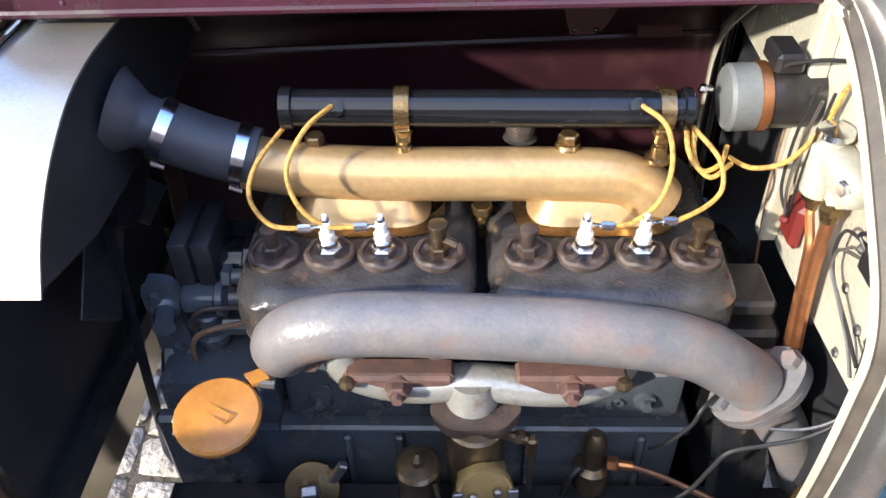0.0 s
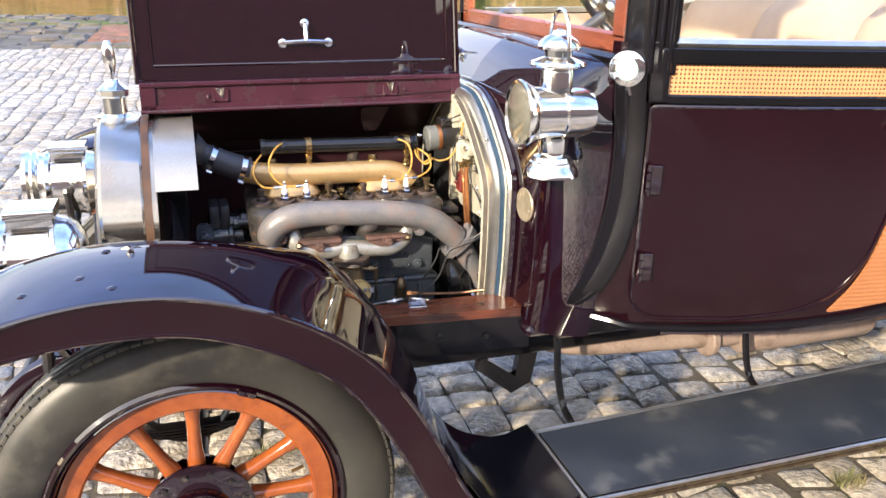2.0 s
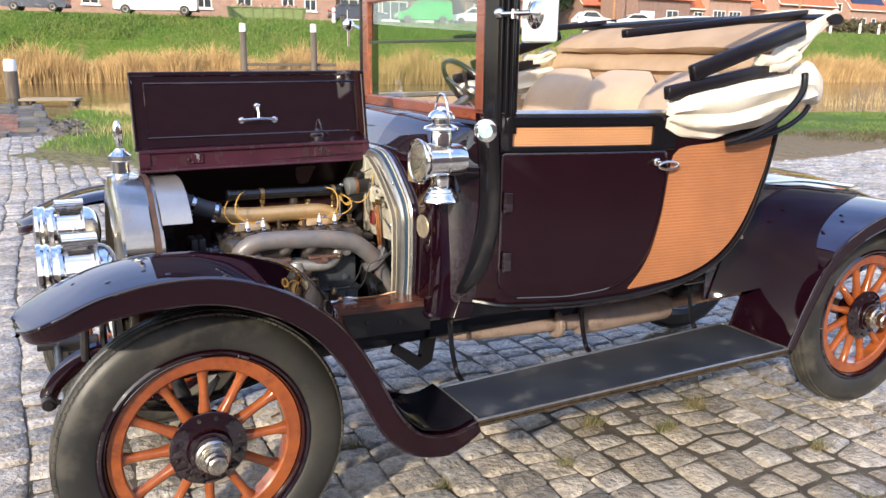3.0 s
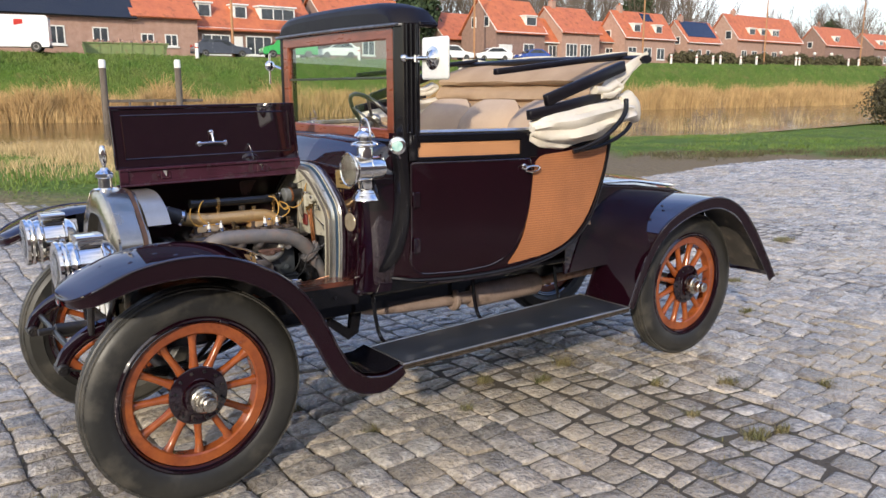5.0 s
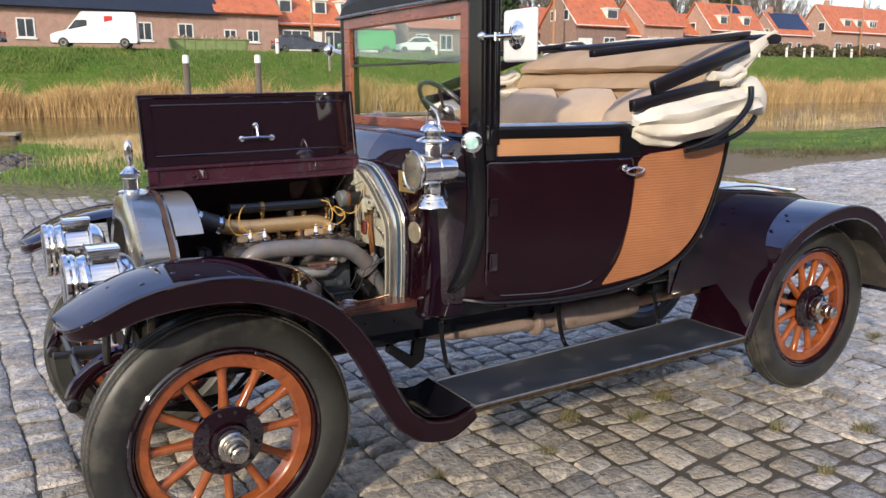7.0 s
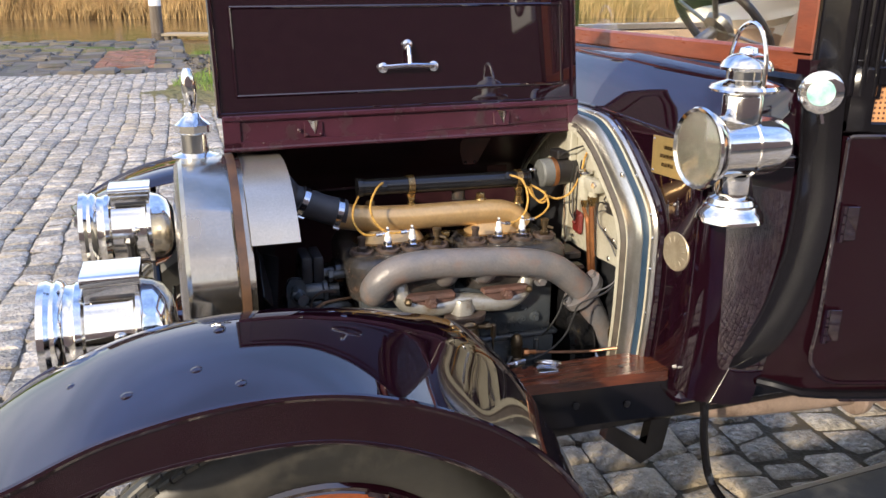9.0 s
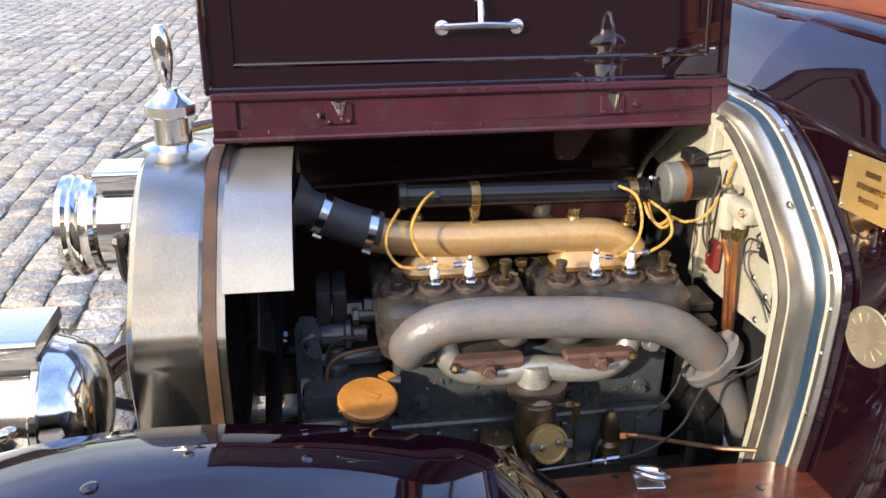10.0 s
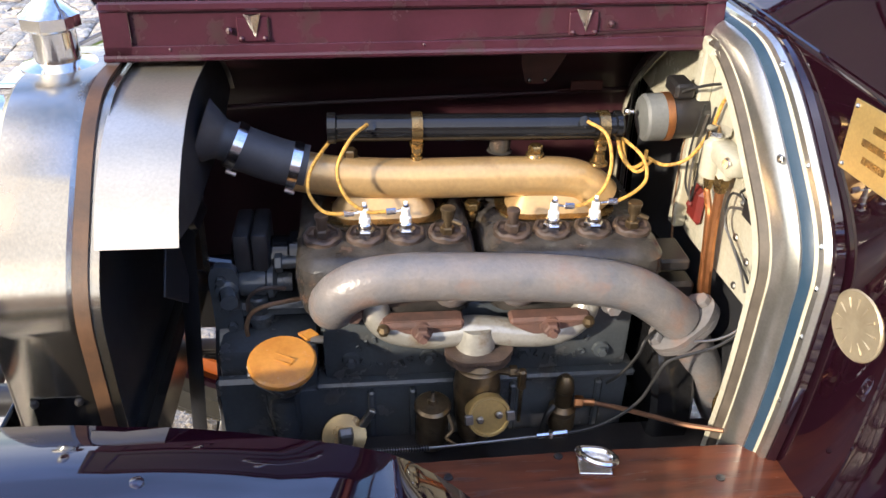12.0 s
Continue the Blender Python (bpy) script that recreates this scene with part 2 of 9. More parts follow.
M = {
    "maroon": surface("maroon_coach_paint", (0.0098, 0.0022, 0.0052), (0.0082, 0.0019, 0.0044), rough=0.3, spec=0.0, coat=1.0, coat_ior=1.85, scale=3, fine=900, bump=0.01, rough_var=0.04),
    "maroon_side": surface("maroon_body_paint", (0.0125, 0.0029, 0.0056), (0.0100, 0.0025, 0.0048), rough=0.35, spec=0.0, coat=0.8, coat_ior=1.45, coat_rough=0.16, scale=3, fine=500, bump=0.015, rough_var=0.05),
    "maroon_inner": surface("maroon_worn_paint", (0.055, 0.015, 0.026), (0.040, 0.011, 0.019), rough=0.34, scale=9, fine=160, bump=0.05, rough_var=0.1, dirt=(0.03, 0.02, 0.018), dirt_amount=0.05),
    "black": surface("black_coach_paint", (0.005, 0.005, 0.006), (0.007, 0.006, 0.008), rough=0.14, coat=0.0, spec=0.4, scale=4, fine=700, bump=0.01, rough_var=0.05),
    "mud": surface("dried_mud_on_metal", (0.085, 0.073, 0.058), (0.05, 0.043, 0.036), rough=0.9, scale=7, fine=90, bump=0.4, dirt=(0.16, 0.13, 0.10), dirt_amount=0.05),
    "black_iron": surface("black_painted_iron", (0.012, 0.012, 0.014), (0.022, 0.02, 0.02), rough=0.42, scale=14, fine=190, bump=0.12, dirt=(0.06, 0.045, 0.035), dirt_amount=0.05),
    "nickel": surface("polished_nickel", (0.86, 0.84, 0.80), (0.80, 0.77, 0.72), rough=0.10, metal=1, scale=12, fine=300, bump=0.015, rough_var=0.05),
    "silver": surface("brushed_german_silver", (0.48, 0.44, 0.37), (0.40, 0.35, 0.28), rough=0.27, metal=0.95, scale=6, fine=300, bump=0.03, stretch=(1, 1, 0.25), rough_var=0.08, dirt=(0.46, 0.39, 0.30), dirt_amount=0.03),
    "shroud": surface("dulled_sheet_metal", (0.50, 0.475, 0.42), (0.43, 0.40, 0.35), rough=0.42, metal=0.75, scale=6, fine=240, bump=0.03, dirt=(0.5, 0.45, 0.37), dirt_amount=0.03),
    "alu_band": surface("worn_aluminium_band", (0.62, 0.61, 0.58), (0.50, 0.49, 0.45), rough=0.40, metal=0.92, scale=14, fine=260, bump=0.05, dirt=(0.5, 0.47, 0.41), dirt_amount=0.0),
    "brass_paint": surface("bronze_lacquered_casting", (0.60, 0.395, 0.18), (0.50, 0.335, 0.17), rough=0.42, metal=0.55, scale=9, fine=160, bump=0.05, dirt=(0.40, 0.26, 0.13), dirt_amount=0.0),
    "brass": surface("tarnished_brass", (0.40, 0.275, 0.12), (0.25, 0.165, 0.075), rough=0.36, metal=0.9, scale=25, fine=220, bump=0.06, dirt=(0.16, 0.1, 0.05), dirt_amount=0.06),
    "brass_bright": surface("polished_brass", (0.52, 0.37, 0.15), (0.42, 0.30, 0.12), rough=0.35, metal=0.6, scale=14, fine=240, bump=0.03),
    "bronze": surface("dull_bronze", (0.19, 0.14, 0.085), (0.12, 0.085, 0.05), rough=0.42, metal=0.8, scale=28, fine=200, bump=0.1, dirt=(0.06, 0.045, 0.03), dirt_amount=0.08),
    "copper": surface("copper_pipe", (0.58, 0.25, 0.10), (0.36, 0.15, 0.07), rough=0.36, metal=0.9, scale=26, fine=200, bump=0.04),
    "copper_dull": surface("browned_copper_pipe", (0.30, 0.16, 0.095), (0.19, 0.10, 0.065), rough=0.42, metal=0.8, scale=26, fine=200, bump=0.05),
    "exhaust": surface("heat_scaled_iron", (0.185, 0.165, 0.158), (0.115, 0.12, 0.134), rough=0.45, scale=13, fine=150, bump=0.35, dirt=(0.20, 0.135, 0.115), dirt_amount=0.08, dist=0.003),
    "rust_dark": surface("dark_rusty_iron", (0.04, 0.03, 0.026), (0.075, 0.05, 0.04), rough=0.45, scale=60, fine=260, bump=0.3),
    "rust": surface("rusty_iron", (0.13, 0.066, 0.052), (0.075, 0.044, 0.038), rough=0.7, scale=30, fine=260, bump=0.3),
    "rust_brown": surface("rust_brown_pipe", (0.40, 0.27, 0.205), (0.31, 0.20, 0.155), rough=0.8, scale=9, fine=120, bump=0.2, dirt=(0.2, 0.1, 0.06), dirt_amount=0.08),
    "block": surface("oily_black_iron", (0.022, 0.021, 0.021), (0.055, 0.05, 0.047), rough=0.28, scale=22, fine=210, bump=0.3, dirt=(0.08, 0.048, 0.034), dirt_amount=0.03, dist=0.003),
    "case": surface("blue_black_engine_enamel", (0.044, 0.053, 0.063), (0.066, 0.075, 0.085), rough=0.30, scale=11, fine=180, bump=0.16, dirt=(0.055, 0.05, 0.045), dirt_amount=0.06),
    "alu_cast": surface("cast_aluminium", (0.42, 0.41, 0.38), (0.34, 0.33, 0.30), rough=0.45, metal=0.55, scale=14, fine=200, bump=0.15, dirt=(0.2, 0.15, 0.1), dirt_amount=0.06),
    "steel": surface("grey_steel", (0.30, 0.29, 0.28), (0.2, 0.19, 0.18), rough=0.38, metal=0.9, scale=30, fine=200, bump=0.08),
    "bright_steel": surface("bright_plated_steel", (0.75, 0.75, 0.76), (0.66, 0.66, 0.68), rough=0.2, metal=1, scale=30, fine=200, bump=0.03),
    "dull_nickel": surface("dulled_nickel", (0.62, 0.58, 0.50), (0.50, 0.46, 0.40), rough=0.34, metal=1, scale=14, fine=200, bump=0.05, dirt=(0.20, 0.17, 0.13), dirt_amount=0.05),
    "warm_iron": surface("pinkish_brown_heated_iron", (0.30, 0.225, 0.185), (0.21, 0.16, 0.135), rough=0.6, scale=8, fine=120, bump=0.15, dirt=(0.12, 0.08, 0.06), dirt_amount=0.06),
    "red_oxide": surface("dark_red_primer", (0.060, 0.014, 0.013), (0.035, 0.010, 0.010), rough=0.5, scale=20, fine=150, bump=0.1),
    "rubber": surface("grey_black_tyre_rubber", (0.018, 0.018, 0.017), (0.036, 0.0345, 0.030), rough=0.56, scale=4, fine=45, bump=0.3, dirt=(0.075, 0.068, 0.055), dirt_amount=0.08),
    "tread": surface("dusty_worn_tread_rubber", (0.03, 0.029, 0.027), (0.06, 0.056, 0.047), rough=0.8, scale=9, fine=80, bump=0.5, dirt=(0.11, 0.098, 0.078), dirt_amount=0.12),
    "hose": surface("matt_black_hose", (0.036, 0.039, 0.048), (0.052, 0.055, 0.066), rough=0.5, scale=20, fine=150, bump=0.08),
    "orange": surface("orange_varnished_wheel_wood", (0.33, 0.088, 0.022), (0.20, 0.046, 0.014), rough=0.28, coat=0.4, scale=7, fine=60, bump=0.06, dirt=(0.11, 0.028, 0.012), dirt_amount=0.05),
    "mahogany": surface("worn_varnished_mahogany", (0.125, 0.036, 0.018), (0.055, 0.017, 0.011), rough=0.36, coat=0.2, scale=7, fine=40, bump=0.06, stretch=(1, 8, 8), dirt=(0.03, 0.018, 0.012), dirt_amount=0.02),
    "frame_wood": surface("red_brown_frame_wood", (0.23, 0.062, 0.030), (0.16, 0.042, 0.022), rough=0.3, coat=0.3, scale=6, fine=60, bump=0.04, stretch=(6, 1, 6)),
    "lino": surface("blue_grey_ribbed_linoleum", (0.026, 0.031, 0.040), (0.042, 0.047, 0.056), rough=0.4, scale=5, fine=150, bump=0.08, dirt=(0.11, 0.11, 0.105), dirt_amount=0.04),
    "cane": weave("woven_cane_panel", (0.47, 0.185, 0.07), (0.27, 0.095, 0.037), 190, 84, -0.3),
    "cane_pale": weave("open_cane_strip", (0.62, 0.30, 0.13), (0.10, 0.04, 0.025), 112, 104),
    "canvas": surface("cream_canvas", (0.76, 0.70, 0.60), (0.66, 0.60, 0.49), rough=0.88, scale=6, fine=260, bump=0.12, dirt=(0.5, 0.42, 0.3), dirt_amount=0.02),
    "lining": surface("tan_cloth_lining", (0.42, 0.29, 0.18), (0.35, 0.235, 0.145), rough=0.92, scale=5, fine=280, bump=0.12),
    "seat_cloth": surface("beige_seat_cloth", (0.50, 0.37, 0.26), (0.43, 0.31, 0.22), rough=0.9, scale=4, fine=260, bump=0.1),
    "leather": surface("black_top_leather", (0.006, 0.0048, 0.007), (0.009, 0.007, 0.010), rough=0.42, spec=0.25, scale=10, fine=160, bump=0.1),
    "cream": surface("cream_painted_bulkhead", (0.45, 0.43, 0.35), (0.38, 0.36, 0.285), rough=0.38, scale=7, fine=140, bump=0.06, dirt=(0.36, 0.31, 0.22), dirt_amount=0.04),
    "stripe": surface("blue_black_lacing", (0.012, 0.035, 0.066), (0.020, 0.046, 0.080), rough=0.42, scale=20, fine=200, bump=0.15),
    "porcelain": surface("white_porcelain", (0.86, 0.85, 0.82), (0.80, 0.79, 0.76), rough=0.22, scale=30, fine=150, bump=0.01),
    "white": surface("white_enamel", (0.80, 0.80, 0.77), (0.72, 0.72, 0.69), rough=0.3, scale=5, fine=100, bump=0.02),
    "yellow_cable": surface("yellow_braided_cable", (0.55, 0.31, 0.06), (0.20, 0.10, 0.03), rough=0.6, spread=(0.45, 0.72), scale=170, fine=300, bump=0.2),
    "dark_cable": surface("brown_braided_cable", (0.19, 0.10, 0.05), (0.12, 0.07, 0.04), rough=0.6, scale=120, fine=300, bump=0.2),
    "black_cable": surface("black_wire", (0.012, 0.012, 0.013), (0.02, 0.02, 0.02), rough=0.45, bump=0),
    "grey_plastic": surface("grey_coil_cap", (0.15, 0.155, 0.15), (0.11, 0.115, 0.115), rough=0.5, scale=20, fine=200, bump=0.04),
    "lacing": surface("dark_brown_leather_lacing", (0.055, 0.03, 0.018), (0.10, 0.05, 0.025), rough=0.5, scale=20, fine=200, bump=0.15),
    "red": surface("red_enamel", (0.55, 0.035, 0.02), (0.40, 0.02, 0.015), rough=0.25, scale=20, bump=0.0),
    "blue_tag": surface("blue_terminal", (0.03, 0.10, 0.55), (0.03, 0.08, 0.45), rough=0.4, bump=0.0),
    "core": surface("black_radiator_core", (0.014, 0.015, 0.018), (0.024, 0.025, 0.029), rough=0.5, scale=40, fine=400, bump=0.4),
    "orange_cap": surface("orange_enamelled_cap", (0.52, 0.235, 0.05), (0.42, 0.17, 0.035), rough=0.36, scale=22, fine=150, bump=0.06, dirt=(0.3, 0.1, 0.03), dirt_amount=0.03),
    "teal_dial": surface("pale_green_enamel_dial", (0.55, 0.72, 0.66), (0.2, 0.45, 0.42), rough=0.3, scale=40, fine=90, bump=0.0),
    "lens": surface("cream_lamp_reflector", (0.58, 0.56, 0.50), (0.48, 0.45, 0.38), rough=0.22, metal=0.85, scale=9, fine=90, bump=0.02),
    # bonnet-inside maroon made darker, the shade there put into its colour
    "shaded_maroon": surface("shade_darkened_maroon", (0.036, 0.012, 0.017), (0.024, 0.009, 0.012), rough=0.4, scale=8, fine=160, bump=0.08, dirt=(0.045, 0.016, 0.018), dirt_amount=0.02),
    "gloss": surface("worn_glossy_black_enamel", (0.007, 0.0075, 0.009), (0.011, 0.011, 0.012), rough=0.2, scale=16, fine=260, bump=0.05, dirt=(0.09, 0.08, 0.06), dirt_amount=-0.03),
    "old_red": surface("dark_red_plastic", (0.16, 0.018, 0.015), (0.1, 0.012, 0.01), rough=0.45, scale=20, bump=0.05),
    "seal": surface("grey_brown_rubber_seal", (0.055, 0.045, 0.036), (0.085, 0.07, 0.056), rough=0.55, scale=30, fine=200, bump=0.1),
    "medal": surface("pale_gilt_medal", (0.46, 0.39, 0.28), (0.36, 0.30, 0.21), rough=0.40, metal=0.6, scale=30, fine=240, bump=0.03),
    "glass": glass("clear_pane"),
    "green_glass": glass("green_tinted_pane", (0.72, 0.85, 0.78)),
}


# ---- mesh helpers ----
def cat(points, n=6, closed=False):
    """A smooth curve (Catmull-Rom) through points, n steps a span."""
    p = [Vector(q) for q in points]
    out = []
    count = len(p) if closed else len(p) - 1
    for i in range(count):
        a, b, c, d = ((p[(i + k) % len(p)] for k in (-1, 0, 1, 2)) if closed else (p[max(i - 1, 0)], p[i], p[i + 1], p[min(i + 2, len(p) - 1)]))
        for k in range(n):
            t = k / n
            out.append(0.5 * (2 * b + (c - a) * t + (2 * a - 5 * b + 4 * c - d) * t * t + (3 * b - a - 3 * c + d) * t ** 3))
    if not closed:
        out.append(p[-1])
    return out


class Geo:
    """Vertices and faces of one mesh in the making."""

    def __init__(self):
        self.v, self.f = [], []

    def add(self, verts, faces):
        k = len(self.v)
        self.v += [tuple(q) for q in verts]
        self.f += [tuple(i + k for i in f) for f in faces]
        return self

    def box(self, x0, x1, y0, y1, z0, z1, bevel=0.0, seg=1, m=None):
        bm = bmesh.new()
        bmesh.ops.create_cube(bm, size=1)
        for q in bm.verts:
            q.co = Vector(((x0 + x1) / 2 + q.co.x * (x1 - x0), (y0 + y1) / 2 + q.co.y * (y1 - y0), (z0 + z1) / 2 + q.co.z * (z1 - z0)))
        if bevel:
            bmesh.ops.bevel(bm, geom=bm.edges[:], offset=bevel, segments=seg, affect="EDGES", profile=0.5)
        bm.verts.index_update()
        if m:
            bmesh.ops.transform(bm, matrix=m, verts=bm.verts)
        self.add([q.co for q in bm.verts], [[q.index for q in f.verts] for f in bm.faces])
        bm.free()
        return self

    def lathe(self, profile, origin, axis, n=24, close=False):
        """profile: (radius, way along the axis) pairs."""
        axis = Vector(axis).normalized()
        rot = axis.to_track_quat("Z", "Y").to_matrix()
        o = Vector(origin)
        verts, faces = [], []
        for r, h in profile:
            for k in range(n):
                a = 2 * math.pi * k / n
                verts.append(o + rot @ Vector((r * math.cos(a), r * math.sin(a), h)))
        rings = len(profile)
        for i in range(rings if close else rings - 1):
            j = (i + 1) % rings
            for k in range(n):
                l = (k + 1) % n
                faces.append((i * n + k, i * n + l, j * n + l, j * n + k))
        if not close:
            if profile[0][0] > 1e-6:
                faces.append(tuple(reversed(range(n))))
            if profile[-1][0] > 1e-6:
                faces.append(tuple((rings - 1) * n + k for k in range(n)))
        return self.add(verts, faces)

    def cyl(self, p0, p1, r, n=16, bevel=0.0):
        p0, p1 = Vector(p0), Vector(p1)
        h = (p1 - p0).length
        b = min(bevel, h / 3, r / 2)
        prof = [(r - b, 0), (r, b), (r, h - b), (r - b, h)] if b else [(r, 0), (r, h)]
        return self.lathe(prof, p0, p1 - p0, n)

    def sweep(self, path, radius, n=10, caps=True, flat=1.0):
        """A tube along a list of points; radius may be a number or a function of 0..1."""
        p = [Vector(q) for q in path]
        verts, faces = [], []
        up = None
        for i, q in enumerate(p):
            t = (p[min(i + 1, len(p) - 1)] - p[max(i - 1, 0)]).normalized()
            if up is None:
                up = t.orthogonal().normalized() if abs(t.z) > 0.9 else Vector((0, 0, 1)).cross(t).cross(t).normalized()
            up = (up - t * up.dot(t)).normalized()
            side = t.cross(up)
            r = radius(i / (len(p) - 1)) if callable(radius) else radius
            for k in range(n):
                a = 2 * math.pi * k / n
                verts.append(q + (up * math.cos(a) * flat + side * math.sin(a)) * r)
        for i in range(len(p) - 1):
            for k in range(n):
                l = (k + 1) % n
                faces.append((i * n + k, i * n + l, (i + 1) * n + l, (i + 1) * n + k))
        if caps:
            faces.append(tuple(reversed(range(n))))
            faces.append(tuple((len(p) - 1) * n + k for k in range(n)))
        return self.add(verts, faces)

    def loft(self, rows, close_rows=False, caps=False):
        """Faces between rows of equally many points."""
        n = len(rows[0])
        faces = []
        for i in range(len(rows) - 1):
            for k in range(n if close_rows else n - 1):
                l = (k + 1) % n
                faces.append((i * n + k, i * n + l, (i + 1) * n + l, (i + 1) * n + k))
        if caps:
            faces.append(tuple(reversed(range(n))))
            faces.append(tuple((len(rows) - 1) * n + k for k in range(n)))
        return self.add([q for r in rows for q in r], faces)

    def sheet(self, rows, thick):
        """A lofted sheet with thickness: the second skin lies along the normals."""
        n, m = len(rows[0]), len(rows)
        grid = [[Vector(q) for q in r] for r in rows]
        back = []
        for i in range(m):
            line = []
            for k in range(n):
                a = grid[min(i + 1, m - 1)][k] - grid[max(i - 1, 0)][k]
                b = grid[i][min(k + 1, n - 1)] - grid[i][max(k - 1, 0)]
                nn = a.cross(b)
                line.append(grid[i][k] + (nn.normalized() if nn.length > 1e-9 else Vector((0, 0, 1))) * thick)
            back.append(line)
        verts = [q for r in grid for q in r] + [q for r in back for q in r]
        o = n * m
        faces = []
        for i in range(m - 1):
            for k in range(n - 1):
                a, b, c, d = i * n + k, i * n + k + 1, (i + 1) * n + k + 1, (i + 1) * n + k
                faces += [(a, b, c, d), (o + d, o + c, o + b, o + a)]
        rim = [k for k in range(n)] + [i * n + n - 1 for i in range(1, m)] + [(m - 1) * n + k for k in range(n - 2, -1, -1)] + [i * n for i in range(m - 2, 0, -1)]
        for a, b in zip(rim, rim[1:] + rim[:1]):
            faces.append((b, a, o + a, o + b))
        return self.add(verts, faces)

    def slab(self, outline, plane, a, b):
        """An outline of 2D points made solid between two levels: plane 'y' takes (x, z), 'x' (y, z), 'z' (x, y); a and b may be functions of the point."""
        def put(p, lev):
            w = lev(*p) if callable(lev) else lev
            return {"y": (p[0], w, p[1]), "x": (w, p[0], p[1]), "z": (p[0], p[1], w)}[plane]
        n = len(outline)
        verts = [put(p, a) for p in outline] + [put(p, b) for p in outline]
        faces = [tuple(range(n)), tuple(range(2 * n - 1, n - 1, -1))] + [((k + 1) % n, k, n + k, n + (k + 1) % n) for k in range(n)]
        return self.add(verts, faces)

    def ball(self, c, r, n=12, squash=(1, 1, 1)):
        rows = [[Vector(c) + Vector((r * squash[0] * math.sin(p) * math.cos(a), r * squash[1] * math.sin(p) * math.sin(a), r * squash[2] * math.cos(p)))
                 for a in (2 * math.pi * k / n for k in range(n))] for p in (math.pi * (i + 0.02) / (n // 2 + 0.04) for i in range(n // 2 + 1))]
        return self.loft(rows, True, True)

    def hexnut(self, c, axis, r, h):
        return self.lathe([(r * 0.9, 0), (r, h * 0.15), (r, h * 0.85), (r * 0.85, h)], c, axis, 6)

    def mesh(self, name, material, angle=35):
        me = bpy.data.meshes.new(name)
        me.from_pydata(self.v, [], self.f)
        bm = bmesh.new()
        bm.from_mesh(me)
        if len(bm.faces) < 60000:
            bmesh.ops.recalc_face_normals(bm, faces=bm.faces)
        bm.to_mesh(me)
        bm.free()
        me.polygons.foreach_set("use_smooth", [True] * len(me.polygons))
        me.set_sharp_from_angle(angle=radians(angle))
        me.materials.append(material)
        return me


def part(name, geo, material, parent, label="", angle=35):
    """One mesh object under a thing or under a part."""
    ob = new(name, geo.mesh(name, M[material] if isinstance(material, str) else material, angle))
    ob.parent = parent
    return tagged(ob, label)


def thing(name, label, category, group="", kind="", at=None):
    ob = new(name)
    ob.empty_display_size = 0.1
    if at is not None:
        ob.matrix_world = at
    return tagged(ob, label, category, group, kind)


def mirror(geo, about):
    """The same mesh on the other side of the car."""
    g = Geo()
    g.v = [(x, 2 * about - y, z) for x, y, z in geo.v]
    g.f = [tuple(reversed(f)) for f in geo.f]
    return g


def rounded(pts, radius, n=5):
    """A 2D outline with its corners rounded."""
    out = []
    for i, p in enumerate(pts):
        r = radius[i] if isinstance(radius, (list, tuple)) else radius
        p, a, b = Vector(p), Vector(pts[i - 1]), Vector(pts[(i + 1) % len(pts)])
        da, db = (a - p), (b - p)
        r = min(r, da.length * 0.49, db.length * 0.49)
        s, e = p + da.normalized() * r, p + db.normalized() * r
        for k in range(n + 1):
            t = k / n
            q = (1 - t) ** 2 * s + 2 * t * (1 - t) * p + t * t * e
            out.append((q.x, q.y))
    return out


# ---- the car: front axle at x = 0, nose towards -x, middle plane at y = CY ----
CY = 0.875
car = thing("vintage_car", "dark maroon open-topped Edwardian motor car with its bonnet raised", "car")


def both(name, geo, material, parent, label="", angle=35):
    part(name, geo, material, parent, label, angle)
    return part(name, mirror(geo, CY), material, parent, label, angle)


# -- wheels --
WR = 0.45


